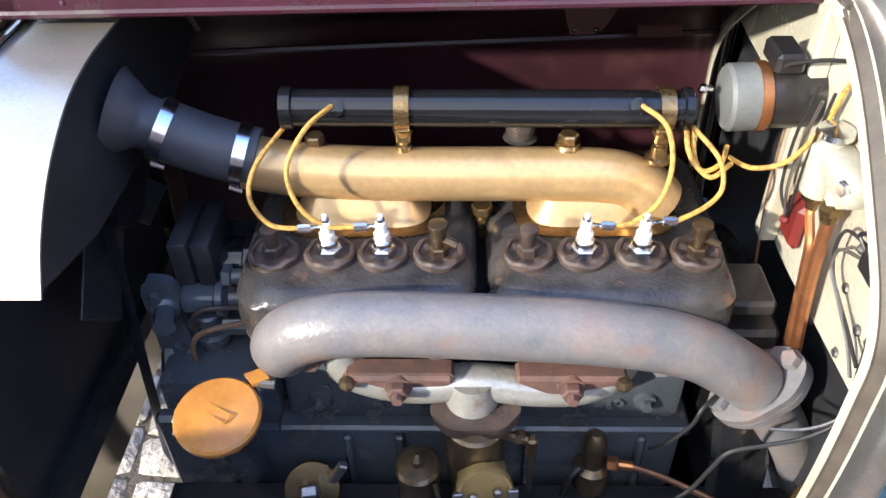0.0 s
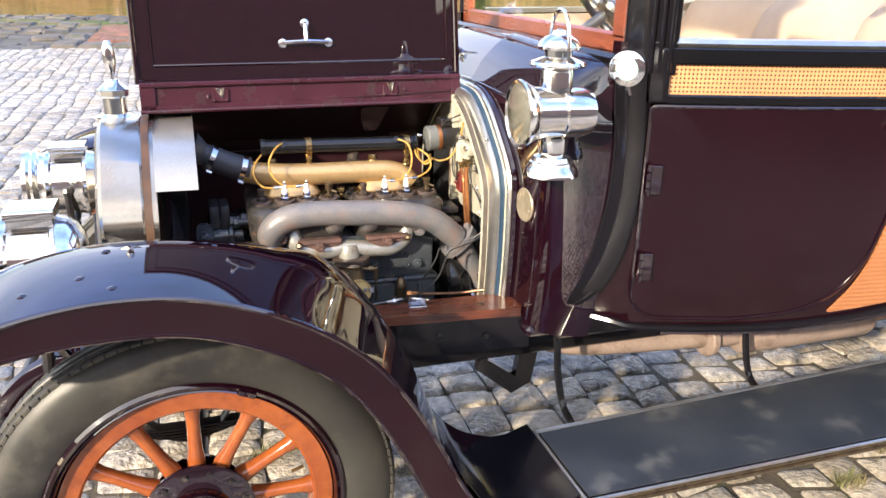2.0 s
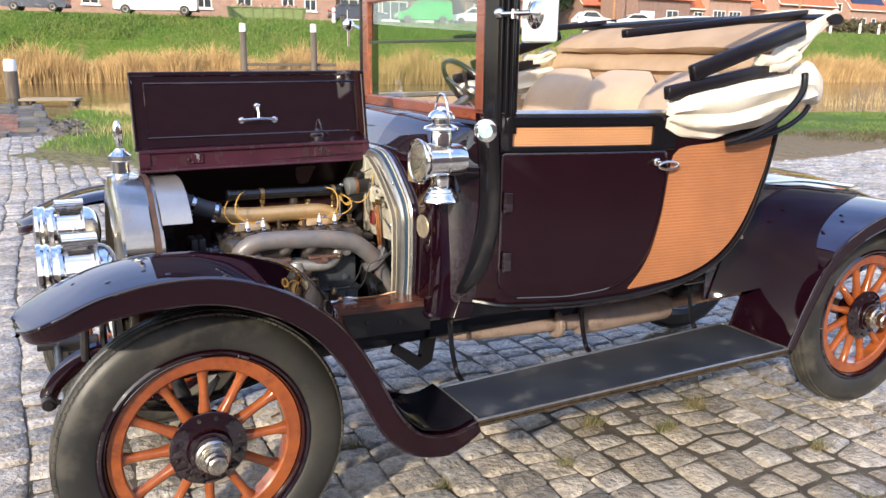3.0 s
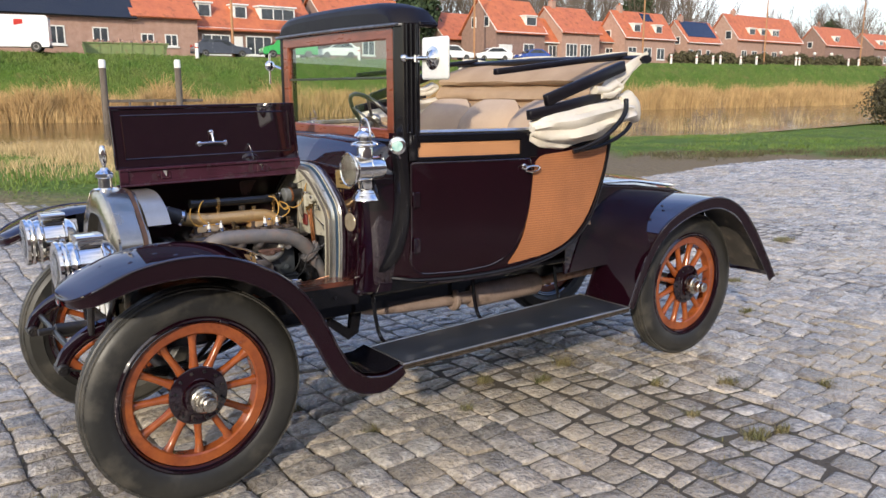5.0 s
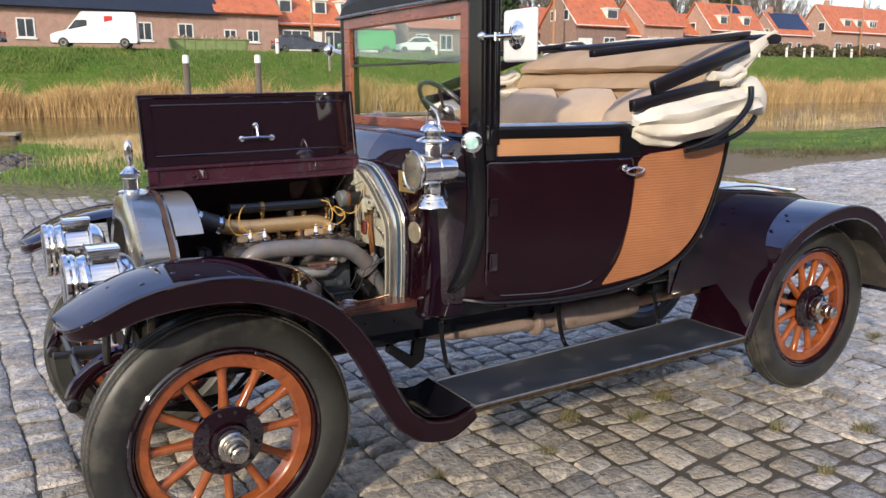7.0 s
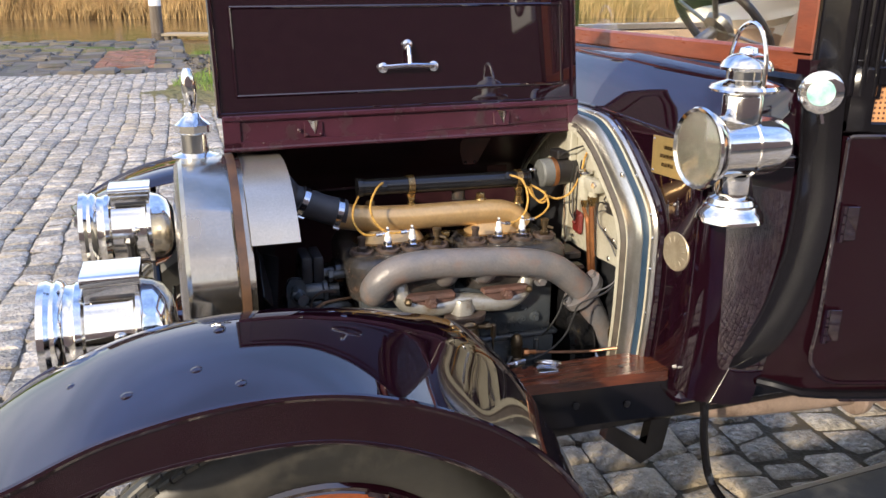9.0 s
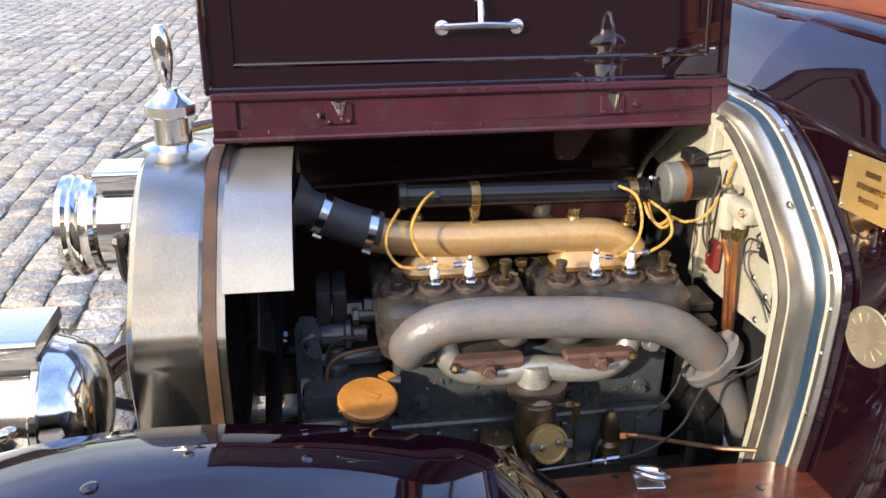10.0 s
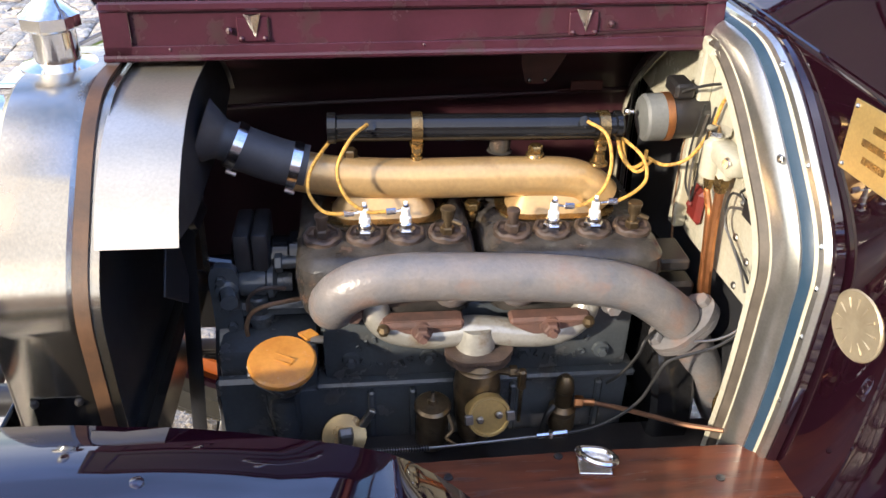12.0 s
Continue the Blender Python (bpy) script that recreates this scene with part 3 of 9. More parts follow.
def wheel_meshes():
    """The wheel's parts round its own middle, the outer side towards -y."""
    ax = (0, -1, 0)
    tyre = Geo().lathe([(0.338, -0.048), (0.352, -0.058), (0.366, -0.063), (0.370, -0.0675), (0.375, -0.0665), (0.388, -0.0665), (0.425, -0.062), (0.431, -0.0625), (0.436, -0.058), (0.448, -0.05), (0.462, -0.034), (0.466, -0.02), (0.4635, -0.017), (0.4635, -0.012), (0.468, -0.009),
                        (0.468, 0.009), (0.4635, 0.012), (0.4635, 0.017), (0.466, 0.02), (0.462, 0.034), (0.448, 0.05), (0.425, 0.062), (0.385, 0.066), (0.352, 0.058), (0.338, 0.048)], (0, 0, 0), ax, 72, True)
    tread = Geo()
    for k in range(110):
        a = 2 * math.pi * k / 110
        for y, r, sk in ((-0.042, 0.4575, 0.014), (0.042, 0.4575, -0.014), (-0.0255, 0.4655, -0.01), (0.0255, 0.4655, 0.01)):
            tread.box(-0.0112, 0.0112, y - 0.006, y + 0.006, r - 0.006, r + 0.0015, 0.0008, m=pose(0, 0, 0, 0, math.degrees(a + sk), 0))
    rim = Geo().lathe([(0.308, -0.034), (0.311, -0.05), (0.318, -0.055), (0.324, -0.052), (0.334, -0.058), (0.342, -0.05), (0.342, 0.05), (0.334, 0.056), (0.326, 0.054), (0.324, 0.046), (0.318, 0.05), (0.312, 0.036)], (0, 0, 0), ax, 72, True)
    rim.box(-0.02, 0.02, -0.061, -0.05, 0.318, 0.332, 0.002, m=pose(0, 0, 0, 0, 22, 0))
    felloe = Geo().lathe([(0.262, -0.026), (0.268, -0.032), (0.309, -0.032), (0.309, 0.032), (0.268, 0.032), (0.262, 0.026)], (0, 0, 0), ax, 72, True)
    spoke = Geo()
    rows = []
    for r, w, d in ((0.085, 0.021, 0.026), (0.12, 0.021, 0.025), (0.15, 0.0165, 0.021), (0.2, 0.0155, 0.018), (0.235, 0.0165, 0.019), (0.264, 0.024, 0.024)):
        rows.append([(w * math.cos(a), d * math.sin(a), r) for a in (2 * math.pi * k / 10 for k in range(10))])
    spoke.loft(rows, True, True)
    flange = Geo().lathe([(0.02, 0.03), (0.118, 0.03), (0.125, 0.034), (0.125, 0.040), (0.119, 0.043), (0.088, 0.046), (0.074, 0.052), (0.068, 0.062), (0.068, 0.075), (0.03, 0.08)], (0, 0, 0), ax, 40)
    flange.lathe([(0.098, -0.05), (0.104, -0.034), (0.02, -0.03)], (0, 0, 0), ax, 32)
    bolts = []
    for k in range(12):
        a = 2 * math.pi * (k + 0.5) / 12
        bolts.append(Geo().hexnut((0.105 * math.cos(a), -0.042, 0.105 * math.sin(a)), ax, 0.007, 0.010))
    cap = Geo().lathe([(0.052, 0.078), (0.056, 0.082), (0.056, 0.108), (0.05, 0.114), (0.042, 0.114), (0.04, 0.12), (0.036, 0.122), (0.036, 0.15), (0.03, 0.158), (0.0, 0.158)], (0, 0, 0), ax, 32)
    cap.lathe([(0.032, 0.152), (0.032, 0.176), (0.026, 0.182), (0.0, 0.184)], (0, 0, 0), ax, 8)
    valve = Geo().cyl((0.245, -0.01, 0.06), (0.215, -0.012, 0.052), 0.004, 8)
    for g in (tyre, tread, rim, felloe, spoke, flange, cap, valve, *bolts):
        g.v = [Vector(q) * (WR / 0.468) for q in g.v]
    return tyre, tread, rim, felloe, spoke, flange, bolts, cap, valve


def build_wheel(x, y, turn, flip):
    tyre, tread, rim, felloe, spoke, flange, bolts, cap, valve = WHEEL
    m = pose(x, y, WR, 0, turn, 180 if flip else 0)
    w = new("wheel", WHEEL_DATA["tyre"])
    w.name = "wheel"
    w.parent, w.matrix_local = car, m
    tagged(w, "grey-black rubber tyre on an orange twelve-spoke wooden wheel")
    for nm in ("tread", "rim", "felloe", "flange", "cap", "valve"):
        o = new({"tread": "tread", "rim": "rim", "felloe": "felloe", "flange": "hub_flange", "cap": "hub_cap", "valve": "tyre_valve"}[nm], WHEEL_DATA[nm])
        o.parent = w
        if nm == "tread":
            tagged(o, "worn tread blocks", kind="stuff")
    for k in range(12):
        o = new("spoke", WHEEL_DATA["spoke"])
        o.parent, o.matrix_local = w, pose(0, 0, 0, 0, 30 * k, 0)
    for d in WHEEL_DATA["bolts"]:
        new("hub_bolt", d).parent = w
    return w


WHEEL = wheel_meshes()
WHEEL_DATA = {"tyre": WHEEL[0].mesh("tyre", M["rubber"]), "tread": WHEEL[1].mesh("tread", M["tread"], 30), "rim": WHEEL[2].mesh("rim", M["maroon"]), "felloe": WHEEL[3].mesh("felloe", M["orange"]),
              "spoke": WHEEL[4].mesh("spoke", M["orange"], 50), "flange": WHEEL[5].mesh("hub_flange", M["maroon"]), "bolts": [b.mesh("hub_bolt", M["black_iron"]) for b in WHEEL[6]],
              "cap": WHEEL[7].mesh("hub_cap", M["dull_nickel"]), "valve": WHEEL[8].mesh("tyre_valve", M["brass"])}
for wx in (0.057, 3.185):
    build_wheel(wx, 0.268, 0 if wx < 1 else 15, False)
    build_wheel(wx, 2 * CY - 0.268, 4, True)

# -- chassis --
for y in (0.575, 2 * CY - 0.575):
    rail = Geo().box(-0.15, 3.6, y - 0.022, y + 0.022, 0.56, 0.665, 0.006)
    part("frame_rail", rail, "black", car)
for x in (-0.11, 1.05, 2.05, 3.5):
    part("cross_member", Geo().box(x - 0.03, x + 0.03, 0.58, 2 * CY - 0.58, 0.57, 0.65, 0.006), "black_iron", car)
for x, r in ((0.057, 0.026), (3.185, 0.04)):
    axle = Geo().cyl((x, 0.34, WR), (x, 2 * CY - 0.34, WR), r, 14)
    if x > 1:
        axle.ball((x, CY, WR), 0.15, 16, (0.8, 1, 1))
    else:
        axle.v = [(a, b, c - 0.06 * (1 - min(1, abs(b - CY) / 0.55) ** 4)) for a, b, c in axle.v]
    part("axle", axle, "black_iron", car)
for y in (0.553, 2 * CY - 0.553):
    horn = Geo().sweep(cat([(0.05, y, 0.66), (-0.09, y, 0.69), (-0.195, y, 0.705), (-0.28, y, 0.68), (-0.348, y, 0.625), (-0.378, y, 0.57)], 5), lambda s: 0.034 - 0.012 * s, 10, flat=1.25)
    part("spring_horn", horn, "maroon", car)
    part("spring_shackle", Geo().cyl((-0.376, y - 0.045, 0.565), (-0.376, y + 0.045, 0.565), 0.024, 14, 0.004).cyl((-0.376, y - 0.055, 0.565), (-0.376, y + 0.055, 0.565), 0.012, 6), "black_iron", car)
    spring = Geo()
    for k in range(5):
        h = 0.46 - 0.085 * k
        pts = cat([(0.045 - h * 0.92, y, 0.562 - 0.009 * k + (0.0 if k == 0 else -0.004)), (0.045 - h * 0.5, y, 0.50 - 0.009 * k), (0.045, y, 0.485 - 0.009 * k), (0.045 + h * 0.5, y, 0.505 - 0.009 * k), (0.045 + h * 0.94, y, 0.585 - 0.009 * k)], 4)
        spring.sweep(pts, 0.022, 6, flat=0.2)
    part("leaf_spring", spring, "black_iron", car)
    rear = Geo()
    for k in range(5):
        h = 0.55 - 0.1 * k
        rear.sweep(cat([(3.16 - h, y + 0.02, 0.56 - 0.009 * k), (3.16, y + 0.02, 0.46 - 0.009 * k), (3.16 + h, y + 0.02, 0.58 - 0.009 * k)], 6), 0.024, 6, flat=0.2)
    part("rear_leaf_spring", rear, "black_iron", car)
part("front_tie_bar", Geo().cyl((-0.335, 0.575, 0.63), (-0.335, 2 * CY - 0.575, 0.63), 0.014, 12), "black_iron", car)
part("starting_handle_tube", Geo().cyl((-0.335, CY, 0.635), (-0.2, CY, 0.63), 0.029, 16, 0.005).cyl((-0.40, CY, 0.637), (-0.33, CY, 0.635), 0.016, 12, 0.003), "black_iron", car)
plate = part("number_plate", Geo().box(-0.162, -0.155, CY - 0.29, CY + 0.29, 0.70, 0.825, 0.002), "black", car, "black number plate with pale bars")
bars = Geo()
for k in range(6):
    y = CY - 0.235 + 0.094 * k
    bars.box(-0.166, -0.162, y - 0.030, y + 0.030, 0.718, 0.805, 0.004)
part("plate_bar", bars, "white", plate)

# -- wings --
WING_F = [(-0.43, 0.945), (-0.39, 0.966), (-0.325, 0.997), (-0.22, 1.038), (-0.08, 1.062), (0.06, 1.058), (0.18, 1.026), (0.30, 0.968), (0.40, 0.89), (0.475, 0.795), (0.54, 0.68), (0.59, 0.578), (0.64, 0.5), (0.70, 0.454), (0.77, 0.437), (0.83, 0.438), (0.90, 0.46)]
WING_R = [(2.41, 0.47), (2.44, 0.54), (2.485, 0.64), (2.58, 0.80), (2.70, 0.905), (2.86, 0.978), (3.03, 1.015), (3.19, 1.018), (3.34, 0.975), (3.48, 0.885), (3.60, 0.76), (3.70, 0.635), (3.78, 0.53), (3.84, 0.445)]


def wing_lift(x):
    """How far the front wing's inner edge stands above its outer edge."""
    return float(np.interp(x, [-0.43, -0.15, 0.0, 0.1, 0.18, 0.255, 0.36, 0.45, 0.55, 0.65, 0.75, 0.85], [0.0, -0.002, -0.005, 0.0, 0.015, 0.03, 0.065, 0.075, 0.06, 0.04, 0.02, 0.0]))


def crest(w, front):
    """The wing's section from outer edge (0) to inner edge (1): the front one is highest two thirds of the way in."""
    if not front:
        return 1 - (2 * w - 1) ** 2
    return 1 - ((0.7 - w) / 0.7) ** 1.5 if w < 0.7 else 1 - ((w - 0.7) / 0.3) ** 2


def wing_rise(w, x, crown, front):
    """How far the wing's skin stands above its outer edge, w from 0 at that edge to 1 at the inner one."""
    return crown * crest(w, front) + (w ** 2.4 * wing_lift(x) if front else 0)


def wing(profile, y_out, y_in, crown, lip, round_front):
    """A crowned sheet along a side profile, with a valance hanging from its outer edge and a rolled bead."""
    line = cat([(x, 0, z) for x, z in profile], 6)
    if round_front:
        line = [line[0].lerp(line[1], f) for f in (0, 0.04, 0.15, 0.35, 0.65)] + line[1:]
    rows, outer_top, outer_low = [], [], []
    total = len(line) - 1
    for i, q in enumerate(line):
        t = (line[min(i + 1, total)] - line[max(i - 1, 0)]).normalized()
        nrm = Vector((-t.z, 0, t.x))
        s = i / total if not round_front else (max(0, i - 4) / (total - 4) if i > 4 else (0, 0.04, 0.15, 0.35, 0.65)[i] / (total - 4))
        inset = 0.0
        if round_front and s < 0.13:
            inset = (1 - math.sqrt(max(0, 1 - (1 - s / 0.13) ** 2))) * 0.185
            turned = i
        row = []
        for k in range(15):
            w = k / 14
            y = (y_out + inset) * (1 - w) + (y_in - inset) * w
            row.append(q + Vector((0, 0, w ** 2.4 * wing_lift(q.x) if round_front else 0)) + nrm * (crown * crest(w, round_front) * (1 if not round_front else max(0, min(1, (0.78 - s) / 0.15)))) + Vector((0, y, 0)))
        rows.append(row)
        edge = row[0]
        outer_top.append(edge)
        outer_low.append(edge - nrm * lip(s) + Vector((0, 0.006, 0)))
    if round_front:
        # the lip goes on round the nose to the inner edge
        nose = [rows[i][-1] for i in range(turned, -1, -1)]
        outer_top = nose + outer_top
        outer_low = [q + Vector((0, 0, -lip(0))) for q in nose] + outer_low
    top = Geo().sheet(rows, -0.0025)
    under = Geo().sheet([[q - Vector((0, 0, 0.006)) for q in r[1:-1]] for r in rows[3:-3]], -0.002)
    val = Geo().sheet([outer_top, outer_low], 0.0025)
    bead = Geo().sweep([a - Vector((0, 0.002, 0)) for a in outer_top], 0.006, 8)
    bead.sweep(outer_low, 0.005, 8)
    return top, val, bead, under


FRONT_LIP = lambda s: 0.028 + 0.045 * min(1, s / 0.25) ** 0.8 if s < 0.9 else 0.073 - 0.35 * (s - 0.9)
REAR_LIP = lambda s: 0.045 + 0.02 * math.sin(math.pi * s)
for nm, prof, lip, yi, rf in (("front_wing", WING_F, FRONT_LIP, 0.345, True), ("rear_wing", WING_R, REAR_LIP, 0.36, False)):
    top, val, bead, under = wing(prof, 0.01 if rf else 0.03, yi, 0.021 if rf else 0.004, lip, rf)
    for flip in (False, True):
        g = [mirror(q, CY) for q in (top, val, bead, under)] if flip else (top, val, bead, under)
        w = part(nm, g[0], "maroon", car, "glossy dark maroon mudguard")
        part("valance", g[1], "maroon_side", w)
        part("bead", g[2], "maroon", w)
        part("wing_lining", g[3], "mud", w, "mud-caked underside")
        if nm == "front_wing":
            for bx, by in ((-0.2, 0.1), (-0.07, 0.223), (-0.107, 0.116), (-0.05, 0.06), (-0.28, 0.19), (0.13, 0.26)):
                wv = (by - 0.01) / 0.335
                zz = np.interp(bx, [p[0] for p in prof[:9]], [p[1] for p in prof[:9]]) + wing_rise(wv, bx, 0.021, True)
                yy = 2 * CY - by if flip else by
                part("rivet", Geo().lathe([(0.009, -0.001), (0.0085, 0.0025), (0.005, 0.0045), (0, 0.005)], (bx, yy, zz), (-0.12, 0, 1), 12), "maroon", w)
            yy = 2 * CY - 0.2 if flip else 0.2
            part("wing_stay", Geo().sweep(cat([(-0.2, yy, 1.035), (-0.21, yy + (0.1 if not flip else -0.1), 0.9), (-0.2, 2 * CY - 0.54 if flip else 0.54, 0.70)], 6), 0.011, 8), "black", w)
            part("side_marker", Geo().ball((-0.418, 2 * CY - 0.185 if flip else 0.185, 0.926), 0.016, 10), "red", w, "small red marker lamp")
            ft = Geo().sheet([[Vector((x, yq, z + 0.009)) for yq in (0.022, 0.13, 0.235, 0.335)] for x, z in ((0.595, 0.585), (0.645, 0.506), (0.70, 0.46), (0.77, 0.443), (0.83, 0.444), (0.89, 0.465))], -0.003)
            part("wing_foot", mirror(ft, CY) if flip else ft, "black", w, "black inside of the wing's foot")
            # splash apron from the wing down to the frame
            ap = []
            for i in range(13):
                x = -0.1 + 0.085 * i
                zt = float(np.interp(x, [p[0] for p in WING_F], [p[1] for p in WING_F])) + wing_lift(x)
                ap.append([(x, 0.342, zt), (x, 0.41, max(0.42, min(zt - 0.03, 0.86)) if x < 0.5 else max(0.44, zt)), (x, 0.555, 0.66 if x < 0.62 else 0.56)])
            g = Geo().sheet([[Vector(q) for q in r] for r in ap[:8]], 0.003)
            part("splash_apron", mirror(g, CY) if flip else g, "black", w)
        else:
            for bx, bz in ((2.70, 0.90), (2.81, 0.965)):
                part("rivet", Geo().ball((bx + 0.01, 2 * CY - 0.16 if flip else 0.16, bz + 0.02), 0.011, 10, (0.5, 1, 0.6)), "maroon", w)
            part("wing_bead", Geo().sweep([Vector((x - 0.004, 2 * CY - 0.35 if flip else 0.35, z)) for x, z in WING_R[:9]], 0.006, 8), "maroon", w)
            g = Geo().slab([(2.41, 0.47), (2.485, 0.64), (2.58, 0.80), (2.70, 0.905), (2.86, 0.978), (3.1, 1.017), (3.34, 0.975), (3.48, 0.885), (3.54, 0.8), (3.2, 0.72), (2.75, 0.62)], "y", 0.355, 0.362)
            part("wing_inner", mirror(g, CY) if flip else g, "black", w)

# -- running boards --
for flip in (False, True):
    out = [(0.897, 0.003), (2.41, 0.03), (2.41, 0.395), (0.897, 0.30)]
    g = Geo().slab(out, "z", 0.443, 0.467)
    tr, edge_g = Geo(), Geo()
    for a, b in zip(out[1:], out[2:] + out[:1]):
        tr.cyl((*a, 0.4675), (*b, 0.4675), 0.006, 8)
    tr.cyl((*out[0], 0.4685), (*out[1], 0.4685), 0.0045, 8)
    edge_g.cyl((*out[0], 0.462), (*out[1], 0.462), 0.006, 8).cyl((*out[0], 0.449), (*out[1], 0.449), 0.006, 8)
    mat_g = Geo().slab([(0.909, 0.018), (2.398, 0.043), (2.398, 0.382), (0.909, 0.288)], "z", 0.466, 0.4715)
    if flip:
        g, tr, mat_g, edge_g = (mirror(q, CY) for q in (g, tr, mat_g, edge_g))
    b = part("running_board", g, "black", car, "black running board with a linoleum top")
    part("board_trim", tr, "alu_band", b, "worn metal edging")
    part("board_edge", edge_g, "bronze", b, "dull brass nosing")
    part("board_mat", mat_g, "lino", b)
    for x in (1.015, 1.635, 2.24):
        br = Geo().sweep(cat([(x, 0.58, 0.66), (x + 0.003, 0.50, 0.69), (x + 0.005, 0.455, 0.66), (x + 0.01, 0.445, 0.56), (x + 0.02, 0.42, 0.465), (x + 0.02, 0.36, 0.44)], 5), 0.011, 8, flat=0.8)
        part("board_bracket", mirror(br, CY) if flip else br, "black", b)


# -- bonnet line: half outline from the middle of the top to the foot, as distance from the middle plane and height --
def half_outline(top, width, foot):
    """Points of the near half (y below CY): short flat top, long sloping shoulder, upright side that leans in a little below."""
    pts = [(0.0, 0.0), (0.2, -0.001), (0.36, -0.012), (0.55, -0.048), (0.76, -0.108), (0.92, -0.162), (0.99, -0.21), (1.0, -0.27), (1.0, -0.36), (0.985, -0.45)]
    pts = [(a * width, top + b) for a, b in pts] + [(width * 0.95, foot)]
    return [(q.x, q.y) for q in cat([(a, b, 0) for a, b in pts], 5)]


def hull(x, half):
    """Full outline at x, near foot over the top to the far foot."""
    near = [(x, CY - a, z) for a, z in reversed(half)]
    return near + [(x, CY + a, z) for a, z in half[1:]]


RAD = half_outline(1.228, 0.31, 0.70)
ARCH = half_outline(1.29, 0.362, 0.73)

# radiator shell, tank, core
rows = [hull(-0.112, [(a * 0.985, z - 0.006) for a, z in RAD]), hull(-0.106, RAD), hull(-0.02, RAD), hull(-0.014, [(a * 0.985, z - 0.004) for a, z in RAD])]
radiator = part("radiator_shell", Geo().sheet([[Vector(q) for q in r] for r in rows], 0.004), "silver", car, "brushed nickel-silver radiator shell")
inner = [(a * 0.70, z - 0.10 if z > 0.9 else z + 0.04) for a, z in RAD]
front = Geo().loft([hull(-0.109, [(a * 0.985, z - 0.006) for a, z in RAD]), hull(-0.125, [(a * 0.9, z - 0.03) for a, z in RAD]), hull(-0.132, inner)])
front.loft([hull(-0.132, inner), hull(-0.085, inner)])
part("shell_front", front, "silver", radiator)
core = Geo().slab([(q[1], q[2]) for q in hull(0, [(a * 0.93, z - 0.03 if z > 0.9 else z) for a, z in RAD])], "x", -0.088, -0.03)
part("radiator_core", core, "core", radiator)
part("lower_tank", Geo().box(-0.112, 0.0, CY - 0.29, CY + 0.29, 0.62, 0.71, 0.012), "silver", radiator)
pl = part("side_plate", Geo().box(-0.096, -0.022, CY - 0.315, CY - 0.302, 0.835, 0.911, 0.006), "black", radiator, "black side plate with four studs")
for dx in (-0.086, -0.032):
    for dz in (0.848, 0.898):
        part("stud", Geo().ball((dx, CY - 0.317, dz), 0.006, 8), "black_iron", pl)
lac = half_outline(1.224, 0.307, 0.70)
part("lacing_strip", Geo().sheet([[Vector(q) for q in hull(-0.014, lac)], [Vector(q) for q in hull(0.004, lac)]], 0.005), "lacing", radiator, "dark brown lacing strip")
part("rear_flange", Geo().sheet([[Vector(q) for q in hull(x, [(a, z - 0.004) for a, z in lac])] for x in (0.003, 0.016)], 0.003), "silver", radiator)
# upper tank shroud: from the middle out over the shoulder
sh = [(q.x, q.y) for q in cat([(0.0, 1.214, 0), (0.06, 1.213, 0), (0.125, 1.201, 0), (0.19, 1.171, 0), (0.24, 1.132, 0), (0.272, 1.092, 0)], 5)]
full = hull(0, sh)
part("tank_shroud", Geo().sheet([[Vector((x, q[1], q[2])) for q in full] for x in (0.014, 0.06, 0.112)], 0.003), "shroud", radiator, "pale worn metal shroud over the header tank")
part("tank_back", Geo().slab([(q[1], q[2]) for q in full] + [(CY + 0.14, 1.06), (CY - 0.14, 1.06)], "x", 0.095, 0.105), "core", radiator)
# filler cap with its loop handle
capm = part("filler_cap", Geo().lathe([(0.05, 0), (0.05, 0.004), (0.03, 0.01), (0.029, 0.05), (0.033, 0.052), (0.036, 0.055)], (-0.075, CY, 1.228), (0, 0, 1), 28)
            .lathe([(0.036, 0), (0.04, 0.003), (0.04, 0.018), (0.034, 0.022), (0.018, 0.036), (0.015, 0.043), (0.0, 0.044)], (-0.075, CY, 1.281), (0, 0, 1), 8), "nickel", radiator, "polished nickel filler cap")
part("cap_mascot", Geo().sweep(cat([(-0.075, CY, 1.318), (-0.075, CY, 1.336), (-0.076, CY, 1.365), (-0.077, CY, 1.395), (-0.077, CY, 1.42)], 5),
                               lambda s: 0.0065 + 0.010 * math.sin(math.pi * min(1, max(0, (s - 0.2) / 0.8))) ** 0.8, 12), "nickel", capm)

# -- bonnet: near half folded up over the hinge, far half shut --
bon = part("bonnet", Geo().box(-0.008, 0.868, CY + 0.002, CY + 0.010, 1.268, 1.338, 0.002), "maroon_inner", car, "maroon bonnet, near half folded up")
part("hinge_rod", Geo().cyl((-0.01, CY, 1.265), (0.868, CY, 1.265), 0.006, 10), "maroon_inner", bon)
fr = Geo()
fr.box(-0.008, 0.868, CY - 0.004, CY + 0.002, 1.268, 1.281, 0.001)
fr.box(-0.008, 0.868, CY - 0.01, CY + 0.004, 1.327, 1.340, 0.003)
fr.box(-0.008, 0.03, CY - 0.004, CY + 0.002, 1.268, 1.338, 0.001).box(0.84, 0.868, CY - 0.004, CY + 0.002, 1.268, 1.338, 0.001)
part("bonnet_stiffener", fr, "maroon_inner", bon)
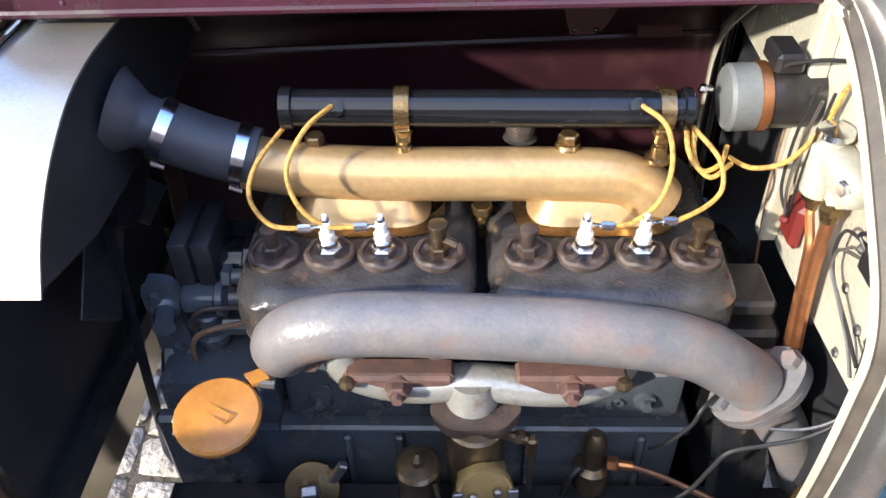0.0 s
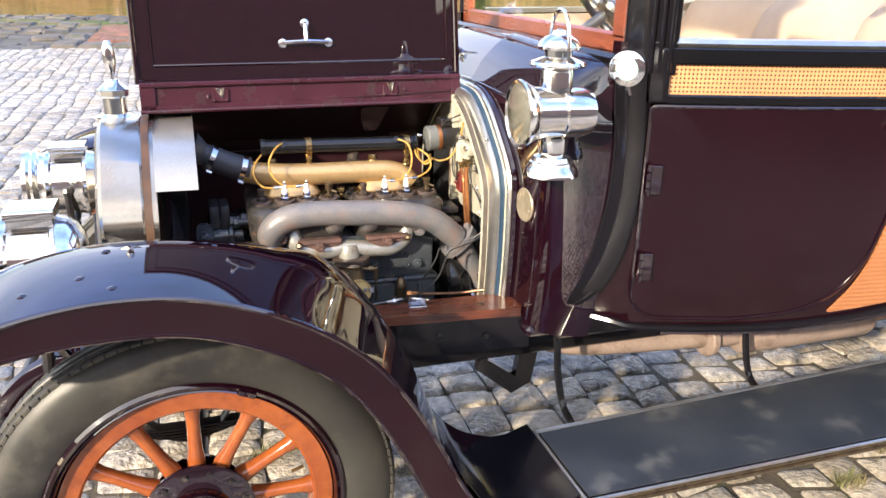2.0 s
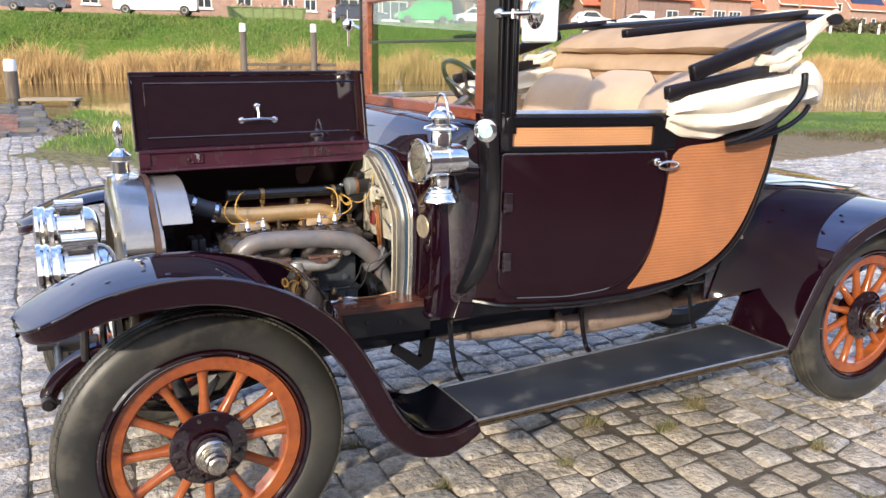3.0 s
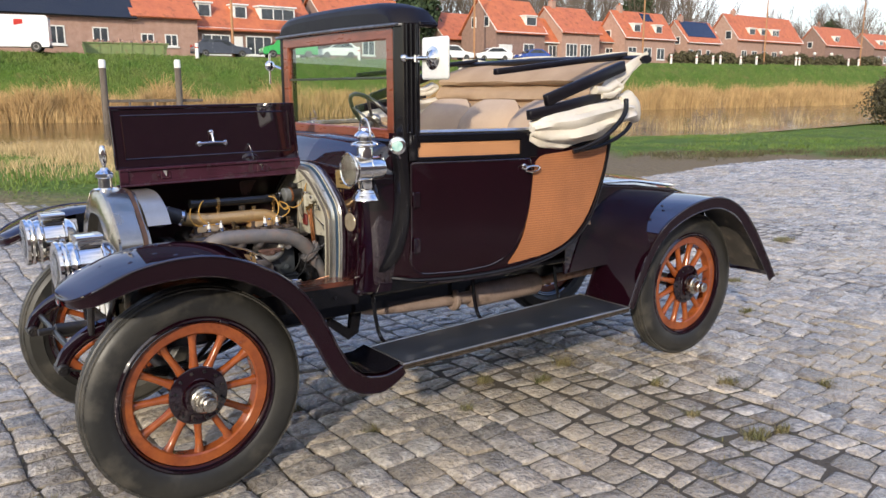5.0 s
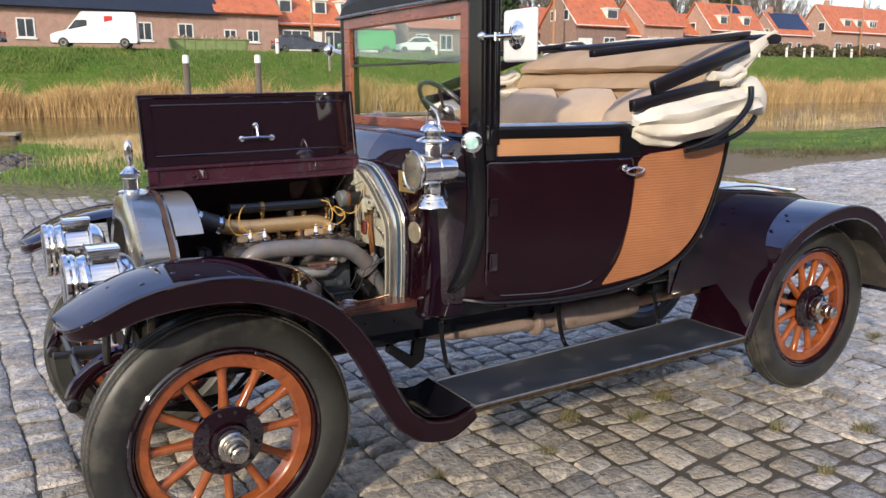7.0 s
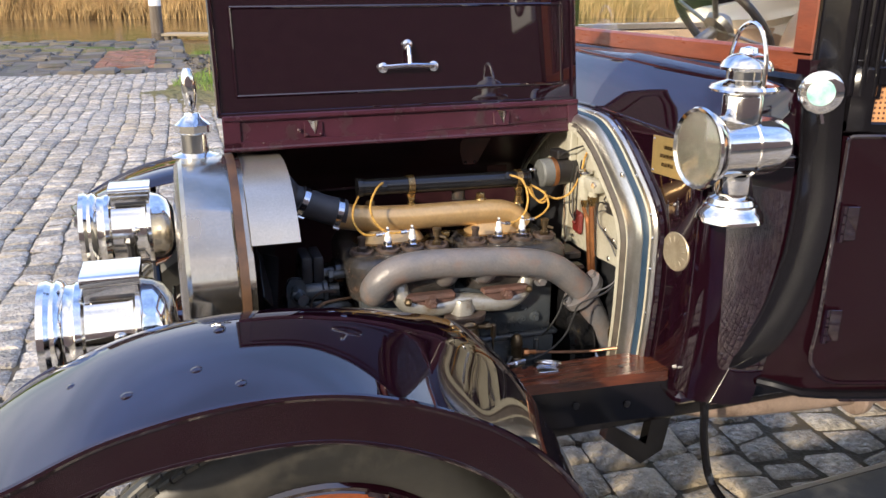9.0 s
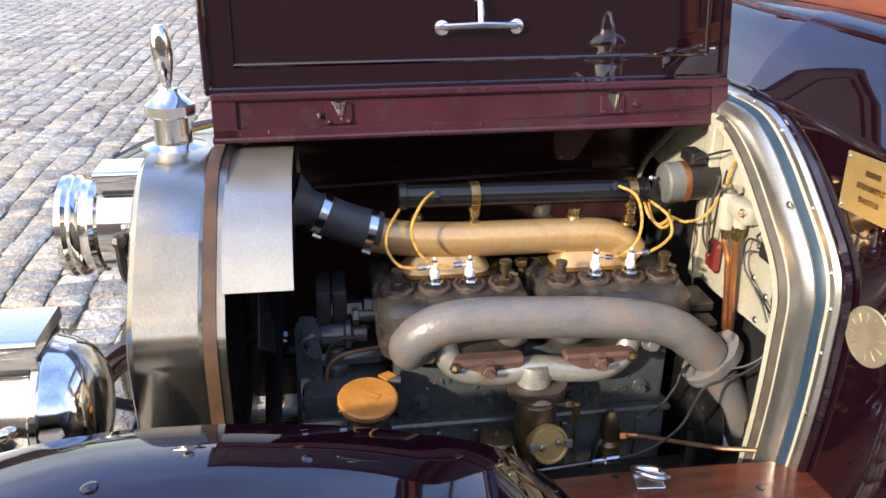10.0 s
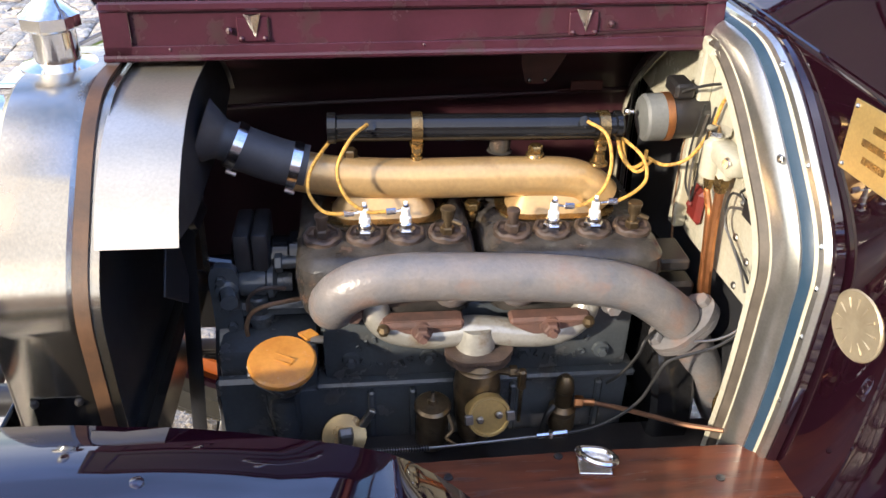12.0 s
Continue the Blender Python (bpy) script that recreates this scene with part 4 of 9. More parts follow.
for x in (0.194, 0.66):
    hk = part("hook_plate", Geo().box(x - 0.022, x + 0.022, CY - 0.0035, CY + 0.0025, 1.284, 1.318, 0.002), "maroon_inner", bon)
    part("hook", Geo().add([(x - 0.012, CY - 0.004, 1.322), (x + 0.012, CY - 0.004, 1.322), (x + 0.003, CY - 0.005, 1.29), (x, CY - 0.016, 1.32)], [(0, 1, 2), (0, 3, 1), (1, 3, 2), (0, 2, 3)]), "bright_steel", hk)
    for dx in (-0.016, 0.016):
        part("rivet", Geo().ball((x + dx, CY - 0.0045, 1.289), 0.004, 8), "maroon_inner", hk)
for x in (0.162, 0.7, 0.08, 0.43):
    part("rivet", Geo().ball((x, CY - 0.003, 1.3 if x in (0.162, 0.7) else 1.276), 0.0055 if x in (0.162, 0.7) else 0.003, 8), "maroon_inner", bon)
pan = Geo().box(-0.016, 0.868, CY + 0.012, CY + 0.016, 1.338, 1.612, 0.001)
part("bonnet_side", pan, "maroon", bon, "glossy maroon side panel")
edge = Geo()
edge.box(-0.018, 0.87, CY + 0.004, CY + 0.024, 1.600, 1.616, 0.003).box(-0.018, 0.87, CY + 0.004, CY + 0.018, 1.336, 1.348, 0.003)
edge.box(-0.018, -0.006, CY + 0.004, CY + 0.02, 1.338, 1.612, 0.003).box(0.856, 0.87, CY + 0.004, CY + 0.02, 1.338, 1.612, 0.003)
part("panel_flange", edge, "maroon", bon)
bead = Geo()
for a, b in (((0.03, 1.382), (0.832, 1.382)), ((0.832, 1.382), (0.832, 1.575)), ((0.832, 1.575), (0.03, 1.575)), ((0.03, 1.575), (0.03, 1.382))):
    bead.cyl((a[0], CY + 0.0115, a[1]), (b[0], CY + 0.0115, b[1]), 0.004, 8)
part("panel_bead", bead, "maroon", bon)
th = Geo().sweep(cat([(0.37, CY - 0.006, 1.435), (0.40, CY - 0.012, 1.436), (0.43, CY - 0.014, 1.437), (0.46, CY - 0.012, 1.436), (0.49, CY - 0.006, 1.435)], 4), 0.0055, 10)
th.sweep([(0.43, CY - 0.012, 1.437), (0.43, CY - 0.01, 1.46), (0.43, CY - 0.004, 1.482)], 0.0055, 10)
for x, z in ((0.368, 1.434), (0.492, 1.434), (0.43, 1.485)):
    th.lathe([(0.011, 0.0), (0.012, 0.004), (0.012, 0.01), (0.005, 0.012), (0.005, 0.008), (0.0, 0.008)], (x, CY + 0.012, z), (0, -1, 0), 16)
part("bonnet_catch", th, "bright_steel", bon, "bright plated T-shaped catch")
# the raised half leans back over the hinge, which climbs a little towards the scuttle
for o in (bon, *bon.children_recursive):
    o.data.transform(Matrix.Translation((-0.004, CY, 1.24)) @ Matrix.Rotation(radians(-0.55), 4, "Y") @ Matrix.Rotation(radians(-8), 4, "X") @ Matrix.Translation((0, -CY, -1.268)))
far_half = [(CY + a, z) for a, z in half_outline(1.236, 0.33, 0.72)]
# shut half: its shade is painted in with the darkened maroon
part("bonnet_far_side", Geo().sheet([[Vector((x, y, z + (0.036 * (x / 0.86)))) for y, z in far_half] for x in (0.0, 0.3, 0.6, 0.862)], 0.003), "shaded_maroon", bon, "underside of the shut maroon bonnet half, darkened for shade")
rib = Geo()
for zz in (1.11, 1.165):
    rib.cyl((0.02, CY + 0.285, zz - 0.06), (0.85, CY + 0.30, zz - 0.04), 0.005, 6)
part("bonnet_rib", rib, "shaded_maroon", bon)
tab = part("bonnet_bracket", Geo().slab(rounded([(0.604, 1.204), (0.692, 1.204), (0.682, 1.19), (0.650, 1.134), (0.612, 1.134), (0.602, 1.17)], [0.02, 0.003, 0.01, 0.012, 0.006, 0.02], 5), "y", CY + 0.16, CY + 0.166), "red_oxide", bon, "dark red pressed bracket")
for x in (0.618, 0.644):
    part("rivet", Geo().ball((x, CY + 0.159, 1.14), 0.004, 8), "maroon_side", tab)
part("latch_plate", Geo().box(0.714, 0.774, CY + 0.245, CY + 0.249, 1.088, 1.107, 0.002), "red_oxide", bon)

# -- bulkhead arch --
def band(x, g):
    return [Vector(q) for q in hull(x, [(a + g, z + g * 0.55) for a, z in ARCH])]


arch = part("bulkhead_arch", Geo().sheet([band(0.849, -0.050), band(0.8515, -0.037), band(0.856, -0.026), band(0.863, -0.0185), band(0.869, -0.0185)], 0.003), "alu_band", car, "bright worn metal arch round the bulkhead")
part("arch_lacing", Geo().sheet([band(0.867, -0.019), band(0.870, -0.012), band(0.875, -0.008)], 0.004), "stripe", arch, "blue-black lacing strip")
part("arch_groove", Geo().sheet([band(0.873, -0.010), band(0.881, -0.001)], 0.003), "cream", arch)
part("arch_outer", Geo().sheet([band(0.879, -0.003), band(0.880, 0.005), band(0.884, 0.0075), band(0.889, 0.004)], 0.003), "alu_band", arch)
part("arch_bead", Geo().sheet([band(0.888, 0.004), band(0.890, 0.012), band(0.896, 0.014), band(0.902, 0.010)], 0.003), "maroon", arch)
part("arch_lip", Geo().sheet([band(0.847, -0.056), band(0.849, -0.0505)], 0.003), "cream", arch)
part("arch_seal", Geo().sheet([band(0.841, -0.0665), band(0.840, -0.062), band(0.847, -0.055)], 0.004), "seal", arch, "dark rubber seal")
part("bulkhead_flange", Geo().sheet([band(0.838, -0.076), band(0.8395, -0.0655)], 0.003), "cream", arch)
for i in (4, 12, 20, 27, 32, 37, 43):
    a, z = ARCH[min(i, len(ARCH) - 1)]
    part("arch_bolt", Geo().ball((0.880, CY - a - 0.001, z + (0.003 if i < 14 else 0)), 0.0055, 8), "bright_steel", arch)
face = [(y, z) for y, z in ((q[1], q[2]) for q in hull(0, [(a - 0.045, z - 0.026) for a, z in ARCH])) if z > 1.10]
bulk = part("bulkhead", Geo().slab([(CY - 0.288, 0.958), (CY - 0.291, 1.10)] + face + [(CY + 0.05, 1.09), (CY + 0.01, 0.95), (CY - 0.05, 0.945)], "x", 0.856, 0.862), "cream", arch, "cream-painted bulkhead")
# black sheet stands in for the shade in the gap below the bulkhead
part("toe_board", Geo().slab([(q[1], q[2]) for q in hull(0, [(a - 0.04, z - 0.022) for a, z in ARCH])], "x", 0.885, 0.892), "core", arch)
part("bulkhead_rail", Geo().box(0.836, 0.857, CY - 0.022, CY + 0.004, 0.95, 1.262, 0.003), "cream", bulk)
for y, z in ((CY - 0.255, 1.02), (CY - 0.215, 0.965), (CY - 0.19, 1.03), (CY - 0.16, 1.14), (CY - 0.08, 1.20), (CY - 0.235, 1.085)):
    part("bulkhead_bolt", Geo().ball((0.855, y, z), 0.006, 8, (0.6, 1, 1)), "steel", bulk)

# -- scuttle: a front face out from the arch, turned at the body's side, and a rolled top up to the screen --
SC_Y = [0.875, 0.74, 0.62, 0.52, 0.46, 0.42, 0.39, 0.365, 0.345, 0.328, 0.314, 0.303, 0.295]
SC_X = [0.899, 0.900, 0.901, 0.903, 0.906, 0.911, 0.920, 0.932, 0.948, 0.968, 0.992, 1.018, 1.05]


def scuttle_column(y, x):
    w = (CY - y) / 0.58
    ze = float(np.interp(y, [0.295, 0.33, 0.45, 0.62, 0.74, 0.875], [1.278, 1.282, 1.292, 1.299, 1.303, 1.308]))
    zt = float(np.interp(y, [0.29, 0.42, 0.875], [1.405, 1.42, 1.432]))
    xt = max(1.045, x + 0.004)
    yt = y + 0.03 * w ** 6
    col = [(x, y + 0.04 * w * w * max(0, (0.98 - z) / 0.25) ** 2, z) for z in [0.71 + (ze - 0.012 - 0.71) * k / 8 for k in range(9)]]
    col += [(x + 0.001, y + 0.001, ze - 0.004), (x + 0.006, y + 0.003 * w, ze + 0.002)]
    col += [(x + (xt - x) * u, y + (yt - y) * u, ze + (zt - ze) * math.sin(math.pi / 2 * u) ** 0.9) for u in (0.2, 0.36, 0.52, 0.68, 0.84, 1.0)]
    return [Vector(q) for q in col]


cols = [scuttle_column(y, x) for y, x in zip(SC_Y, SC_X)]
cowl = part("scuttle", Geo().sheet(cols, 0.004), "maroon", car, "glossy maroon scuttle")
part("scuttle_far", mirror(Geo().sheet(cols, 0.004), CY), "maroon", cowl)
both("shoulder_bead", Geo().sweep([c[9] + Vector((-0.002, -0.002, 0.0)) for c in cols], 0.0045, 8), "maroon", cowl)
both("shoulder_line", Geo().sweep([c[8] + Vector((-0.001, -0.001, -0.012)) for c in cols], 0.003, 8), "maroon", cowl)
part("scuttle_foot", Geo().box(0.905, 1.06, 0.40, 2 * CY - 0.40, 0.69, 0.72, 0.01), "maroon", cowl)
both("scuttle_bead", Geo().sweep([c + Vector((-0.002, -0.001, 0)) for c in scuttle_column(0.405, 0.9145)[:9]], 0.0035, 6), "maroon", cowl)
medal = Geo().lathe([(0.0, 0.006), (0.010, 0.007), (0.038, 0.004), (0.042, 0.005), (0.044, 0.003), (0.044, 0.0)], (0.9055, 0.458, 1.042), (-0.995, -0.08, 0.0), 32)
md = part("medallion", medal, "medal", cowl, "round pale gilt medallion")
for k in range(6):
    a = math.pi * k / 6 + 0.2
    c = Vector((0.901, 0.4576, 1.042))
    d = Vector((0.08 * math.cos(a), -0.995 * math.cos(a), math.sin(a)))
    part("spoke_rib", Geo().cyl(c - d * 0.034, c + d * 0.034, 0.0016, 6), "medal", md)
plate_at = pose(0.899, 0.508, 1.240, 0, 0, 2) @ pose(0, 0, 0, -2, 0, 0)
bp = part("maker_plate", Geo().box(-0.002, 0.0, -0.063, 0.063, -0.042, 0.042, 0.0008, m=plate_at), "brass_bright", cowl, "brass plate with engraved lines")
for k, w in ((0, 0.030), (1, 0.056), (2, 0.04)):
    part("engraved_bar", Geo().box(-0.003, -0.0015, -w / 2, w / 2, -0.004, 0.004, m=plate_at @ pose(0, 0.004, 0.020 - 0.019 * k)), "brass", bp)
for dy in (-0.056, 0.056):
    for dz in (-0.035, 0.035):
        part("plate_pin", Geo().ball(tuple(plate_at @ Vector((-0.002, dy, dz))), 0.0032, 8), "bright_steel", bp)

# -- body tub --
SIDE = [(1.045, 0.775), (1.2, 0.762), (1.45, 0.764), (1.62, 0.779), (1.78, 0.806), (1.90, 0.842), (2.0, 0.893), (2.08, 0.968), (2.145, 1.07), (2.195, 1.21), (2.23, 1.35), (2.235, 1.39)]
curve = [(q.x, q.z) for q in cat([(x, 0, z) for x, z in SIDE], 4)]


def body_y(x, z):
    """The near side's skin: widest at the door's rear, tucked in towards the sill."""
    plan = float(np.interp(x, [1.0, 1.06, 1.11, 1.4, 1.65, 1.9, 2.2, 2.4], [0.325, 0.285, 0.228, 0.148, 0.098, 0.072, 0.066, 0.07]))
    return plan + 0.045 * max(0, (0.98 - z) / 0.25) ** 2


def skin(outline, lift, thick=0.006):
    """A curved panel on the body's near side from a side outline, filled as strips from its middle."""
    n = len(outline)
    cx = sum(p[0] for p in outline) / n
    cz = sum(p[1] for p in outline) / n
    rings = []
    for s in (1.0, 0.8, 0.55, 0.3, 0.05):
        ring = []
        for x, z in outline:
            xx, zz = cx + (x - cx) * s, cz + (z - cz) * s
            ring.append((xx, body_y(xx, zz) - lift, zz))
        rings.append(ring)
    base = [(x, body_y(x, z) - lift + thick, z) for x, z in outline]
    g = Geo().loft([base] + rings, True)
    g.f.append(tuple((len(rings)) * n + k for k in range(n)))
    return g


side = curve + [(2.235, 1.43), (1.735, 1.43), (1.735, 1.47), (1.045, 1.46)]
def dense(o, step=0.06):
    out = []
    for a, b in zip(o, o[1:] + o[:1]):
        k = max(1, int(math.hypot(b[0] - a[0], b[1] - a[1]) / step))
        out += [(a[0] + (b[0] - a[0]) * i / k, a[1] + (b[1] - a[1]) * i / k) for i in range(k)]
    return out


body = part("body_side", skin(dense(side), 0.0, 0.035), "maroon_side", car, "glossy dark maroon coachwork")
part("body_side_far", mirror(skin(dense(side), 0.0, 0.035), CY), "maroon_side", body)
back = [[Vector((x, y, z)) for y in [body_y(x, z)] + [0.25 + 0.12 * k for k in range(11)] + [2 * CY - body_y(x, z)]] for x, z in curve[4:]]
part("body_back", Geo().sheet(back, -0.02), "maroon", body)
part("body_floor", Geo().box(1.02, 2.0, 0.36, 2 * CY - 0.36, 0.76, 0.785, 0.004), "black_iron", body)
part("sill", Geo().box(0.99, 2.3, 0.40, 0.55, 0.675, 0.765, 0.01), "black", body)
part("sill_moulding", Geo().sweep([Vector((x, body_y(x, z) - 0.004, z)) for x, z in curve], 0.011, 8), "black", body)
tail = Geo()
rows = []
for x, hw, top in ((2.12, 0.62, 1.17), (2.4, 0.60, 1.165), (2.75, 0.56, 1.14), (3.15, 0.52, 1.085), (3.5, 0.46, 0.99), (3.6, 0.42, 0.84), (3.6, 0.42, 0.66)):
    rows.append([Vector((x, CY + hw * u, top - 0.05 * abs(u) ** 3)) for u in [k / 6 - 1 for k in range(13)]])
tail.sheet(rows, 0.01)
for s in (-1, 1):
    tail.sheet([[Vector((x, CY + s * hw, top - 0.05)), Vector((x, CY + s * hw, 0.66))] for x, hw, top in ((2.12, 0.62, 1.17), (2.4, 0.60, 1.165), (2.75, 0.56, 1.14), (3.15, 0.52, 1.085), (3.5, 0.46, 0.99), (3.6, 0.42, 0.84))], 0.01 * s)
tl = part("tail_deck", tail, "maroon", body, "maroon rear deck")
part("deck_rail", Geo().sweep(cat([(2.42, 0.30, 1.135), (2.75, 0.335, 1.12), (3.1, 0.37, 1.07), (3.3, 0.45, 1.045)], 6), 0.009, 8), "nickel", tl)

# front pillar, door, cane work
def along(x0, x1, z0, z1, out, depth, steps=12, crown=0.0):
    """A bar that follows the body's plan from x0 to x1: out stands proud of the skin, depth reaches inwards."""
    rows = []
    for i in range(steps + 1):
        x = x0 + (x1 - x0) * i / steps
        y = body_y(x, 1.3)
        b = min(0.004, (z1 - z0) / 4)
        rows.append([(x, y - out + b, z0), (x, y - out, z0 + b), (x, y - out - crown, (z0 + z1) / 2), (x, y - out, z1 - b), (x, y - out + b, z1), (x, y + depth, z1), (x, y + depth, z0)])
    return Geo().loft(rows, True, True)


pil = Geo().slab(rounded([(1.053, 0.292), (1.078, 0.245), (1.137, 0.208), (1.15, 0.226), (1.15, 0.30), (1.06, 0.312)], [0.006, 0.012, 0.008, 0.006, 0.006, 0.004], 4), "z", 1.395, 1.945)
for flip in (False, True):
    post = part("screen_pillar", mirror(pil, CY) if flip else pil, "black", body, "black ribbed windscreen pillar")
    for k in range(3):
        x, y = 1.088 + 0.017 * k, 0.2345 - 0.0107 * k
        g = Geo().cyl((x, y, 1.40), (x, y, 1.94), 0.006, 8)
        part("pillar_rib", mirror(g, CY) if flip else g, "black", post)
POST_L = cat([(1.040, 0.292, 1.42), (1.040, 0.29, 1.347), (1.046, 0.284, 1.24), (1.045, 0.284, 1.127), (1.034, 0.29, 1.03), (1.012, 0.304, 0.93), (0.985, 0.33, 0.868), (0.955, 0.37, 0.82), (0.925, 0.42, 0.782)], 5)
POST_R = cat([(1.085, 0.238, 1.42), (1.087, 0.237, 1.347), (1.092, 0.233, 1.24), (1.092, 0.234, 1.127), (1.083, 0.242, 1.02), (1.062, 0.262, 0.915), (1.03, 0.295, 0.84), (0.985, 0.345, 0.79), (0.935, 0.41, 0.765)], 5)
rows = [[l, l * 0.67 + r * 0.33 + Vector((-0.005, -0.006, 0)), l * 0.33 + r * 0.67 + Vector((-0.005, -0.007, 0)), r] for l, r in zip(POST_L, POST_R)]
both("door_post", Geo().sheet(rows, -0.006), "black", body, "black curved post moulding")
both("post_edge", Geo().sweep(POST_L, 0.004, 8), "black", body)
part("step_bracket", Geo().sweep(cat([(0.915, 0.435, 0.775), (0.94, 0.39, 0.80), (0.972, 0.345, 0.845)], 4), 0.013, 8, flat=0.6), "nickel", body)
DOOR = [(1.10, 1.325), (1.70, 1.325), (1.715, 1.25), (1.70, 1.10), (1.665, 0.97), (1.61, 0.868), (1.52, 0.812), (1.35, 0.793), (1.15, 0.797), (1.10, 0.84)]
DOOR_R = [0.012, 0.012, 0.02, 0.05, 0.05, 0.06, 0.06, 0.03, 0.05, 0.04]
do = dense(rounded(DOOR, DOOR_R, 3), 0.05)
for flip in (False, True):
    def put(nm, g, mat, parent, lab=""):
        return part(nm, mirror(g, CY) if flip else g, mat, parent, lab)
    door = put("door", skin(do, 0.007, 0.006), "maroon_side", body, "glossy maroon door, shut")
    put("door_bead", Geo().sweep([Vector((x, body_y(x, z) - 0.008, z)) for x, z in do + do[:1]], 0.0045, 6), "maroon", door)
    g = along(1.092, 1.735, 1.33, 1.352, 0.016, 0.012)
    for bar in (along(1.092, 1.735, 1.418, 1.455, 0.016, 0.012), along(1.092, 1.124, 1.333, 1.452, 0.0155, 0.011, 3), along(1.64, 1.735, 1.333, 1.452, 0.0155, 0.011, 4)):
        g.add(bar.v, bar.f)
    put("door_top_frame", g, "black", door, "black frame round a cane strip")
    put("door_cap", along(1.09, 1.735, 1.455, 1.472, 0.010, 0.045, crown=0.004), "alu_band", door, "bright metal capping")
    put("cane_strip", along(1.118, 1.648, 1.347, 1.423, 0.004, 0.002), "cane_pale", door, "open cane strip")
    hy = body_y(1.665, 1.288)
    g = Geo().lathe([(0.014, 0), (0.014, 0.006), (0.008, 0.01), (0.007, 0.03)], (1.665, hy - 0.006, 1.288), (-0.1, -1, 0), 14)
    g.sweep(cat([(1.695 + 0.045 * math.cos(a), hy - 0.038, 1.277 + 0.014 * math.sin(a)) for a in (2 * math.pi * k / 12 for k in range(12))], 3, True) + [Vector((1.74, hy - 0.038, 1.277))], 0.005, 8)
    put("door_handle", g, "nickel", door, "plated ring handle")
    for z in (1.155, 0.94):
        g = Geo()
        for k in range(4):
            g.cyl((1.104, 0.216, z - 0.036 + 0.019 * k), (1.104, 0.216, z - 0.020 + 0.019 * k), 0.0065, 8)
        g.box(-0.004, 0.03, -0.002, 0.004, -0.034, 0.034, 0.001, m=pose(1.106, 0.219, z, 0, 0, -18))
        put("door_hinge", g, "maroon", door)
    cane = [(1.74, 1.335), (2.22, 1.375), (2.195, 1.25), (2.15, 1.13), (2.095, 1.02), (2.025, 0.938), (1.94, 0.88), (1.82, 0.835), (1.60, 0.805), (1.64, 0.872), (1.678, 0.96), (1.707, 1.08), (1.722, 1.22)]
    put("cane_panel", skin(dense(rounded(cane, [0.06, 0.01, 0.05, 0.05, 0.05, 0.05, 0.05, 0.04, 0.01, 0.05, 0.05, 0.05, 0.05], 3), 0.05), 0.006, 0.005), "cane", body, "tan woven cane panel")
    put("elbow_rail", along(1.735, 2.24, 1.365, 1.435, 0.004, 0.03), "black", body)

# -- windscreen and fixed header --
SW = 0.505
scr = part("windscreen", Geo().box(1.06, 1.09, CY - SW - 0.06, CY + SW + 0.06, 1.428, 1.476, 0.006).box(1.06, 1.09, CY - SW - 0.06, CY + SW + 0.06, 1.878, 1.935, 0.006).box(1.06, 1.09, CY - SW - 0.06, CY - SW, 1.46, 1.89, 0.006).box(1.06, 1.09, CY + SW, CY + SW + 0.06, 1.46, 1.89, 0.006), "frame_wood", car, "red-brown wooden windscreen frame")
part("lower_pane", Geo().box(1.068, 1.073, CY - SW - 0.005, CY + SW + 0.005, 1.47, 1.714), "glass", scr, "clear lower pane")
part("upper_pane", Geo().box(1.077, 1.082, CY - SW - 0.005, CY + SW + 0.005, 1.70, 1.885), "green_glass", scr, "greenish upper pane")
for o in (q for q in scr.children if "pane" in q.name):
    o.visible_shadow = False
part("pane_rail", Geo().cyl((1.075, CY - SW, 1.708), (1.075, CY + SW, 1.708), 0.006, 8), "hose", scr)
part("screen_base", Geo().box(1.03, 1.10, CY - 0.575, CY + 0.575, 1.398, 1.432, 0.01), "black", scr)
rows = []
for x, half, lift in ((1.046, 0.575, 0.052), (1.05, 0.585, 0.075), (1.068, 0.602, 0.092), (1.10, 0.635, 0.10), (1.145, 0.664, 0.098), (1.21, 0.668, 0.088), (1.24, 0.666, 0.05)):
    row = []
    for k in range(33):
        u = k / 16 - 1
        row.append(Vector((x, CY + u * half, 1.94 + lift * max(0, 1 - abs(u) ** 9) ** 0.5 + 0.014 * (1 - u * u))))
    rows.append(row)
hd = Geo().sheet(rows, -0.012)
front = rows[0]
hd.slab([(q.y, q.z) for q in front], "x", 1.046, 1.058)
hdr = part("roof_header", hd, "leather", car, "dark leather-covered roof header")
part("header_drip", Geo().sweep(cat([(1.10, CY - 0.635, 1.938), (1.062, CY - 0.60, 1.937), (1.042, CY - 0.565, 1.937), (1.042, CY, 1.941), (1.042, CY + 0.565, 1.937), (1.062, CY + 0.60, 1.937), (1.10, CY + 0.635, 1.938)], 6), 0.008, 8), "steel", hdr, "dull metal drip strip")
for flip in (False, True):
    g = Geo().box(1.14, 1.235, 0.212, 0.27, 1.93, 1.955, 0.006)
    part("header_corner", mirror(g, CY) if flip else g, "leather", hdr)

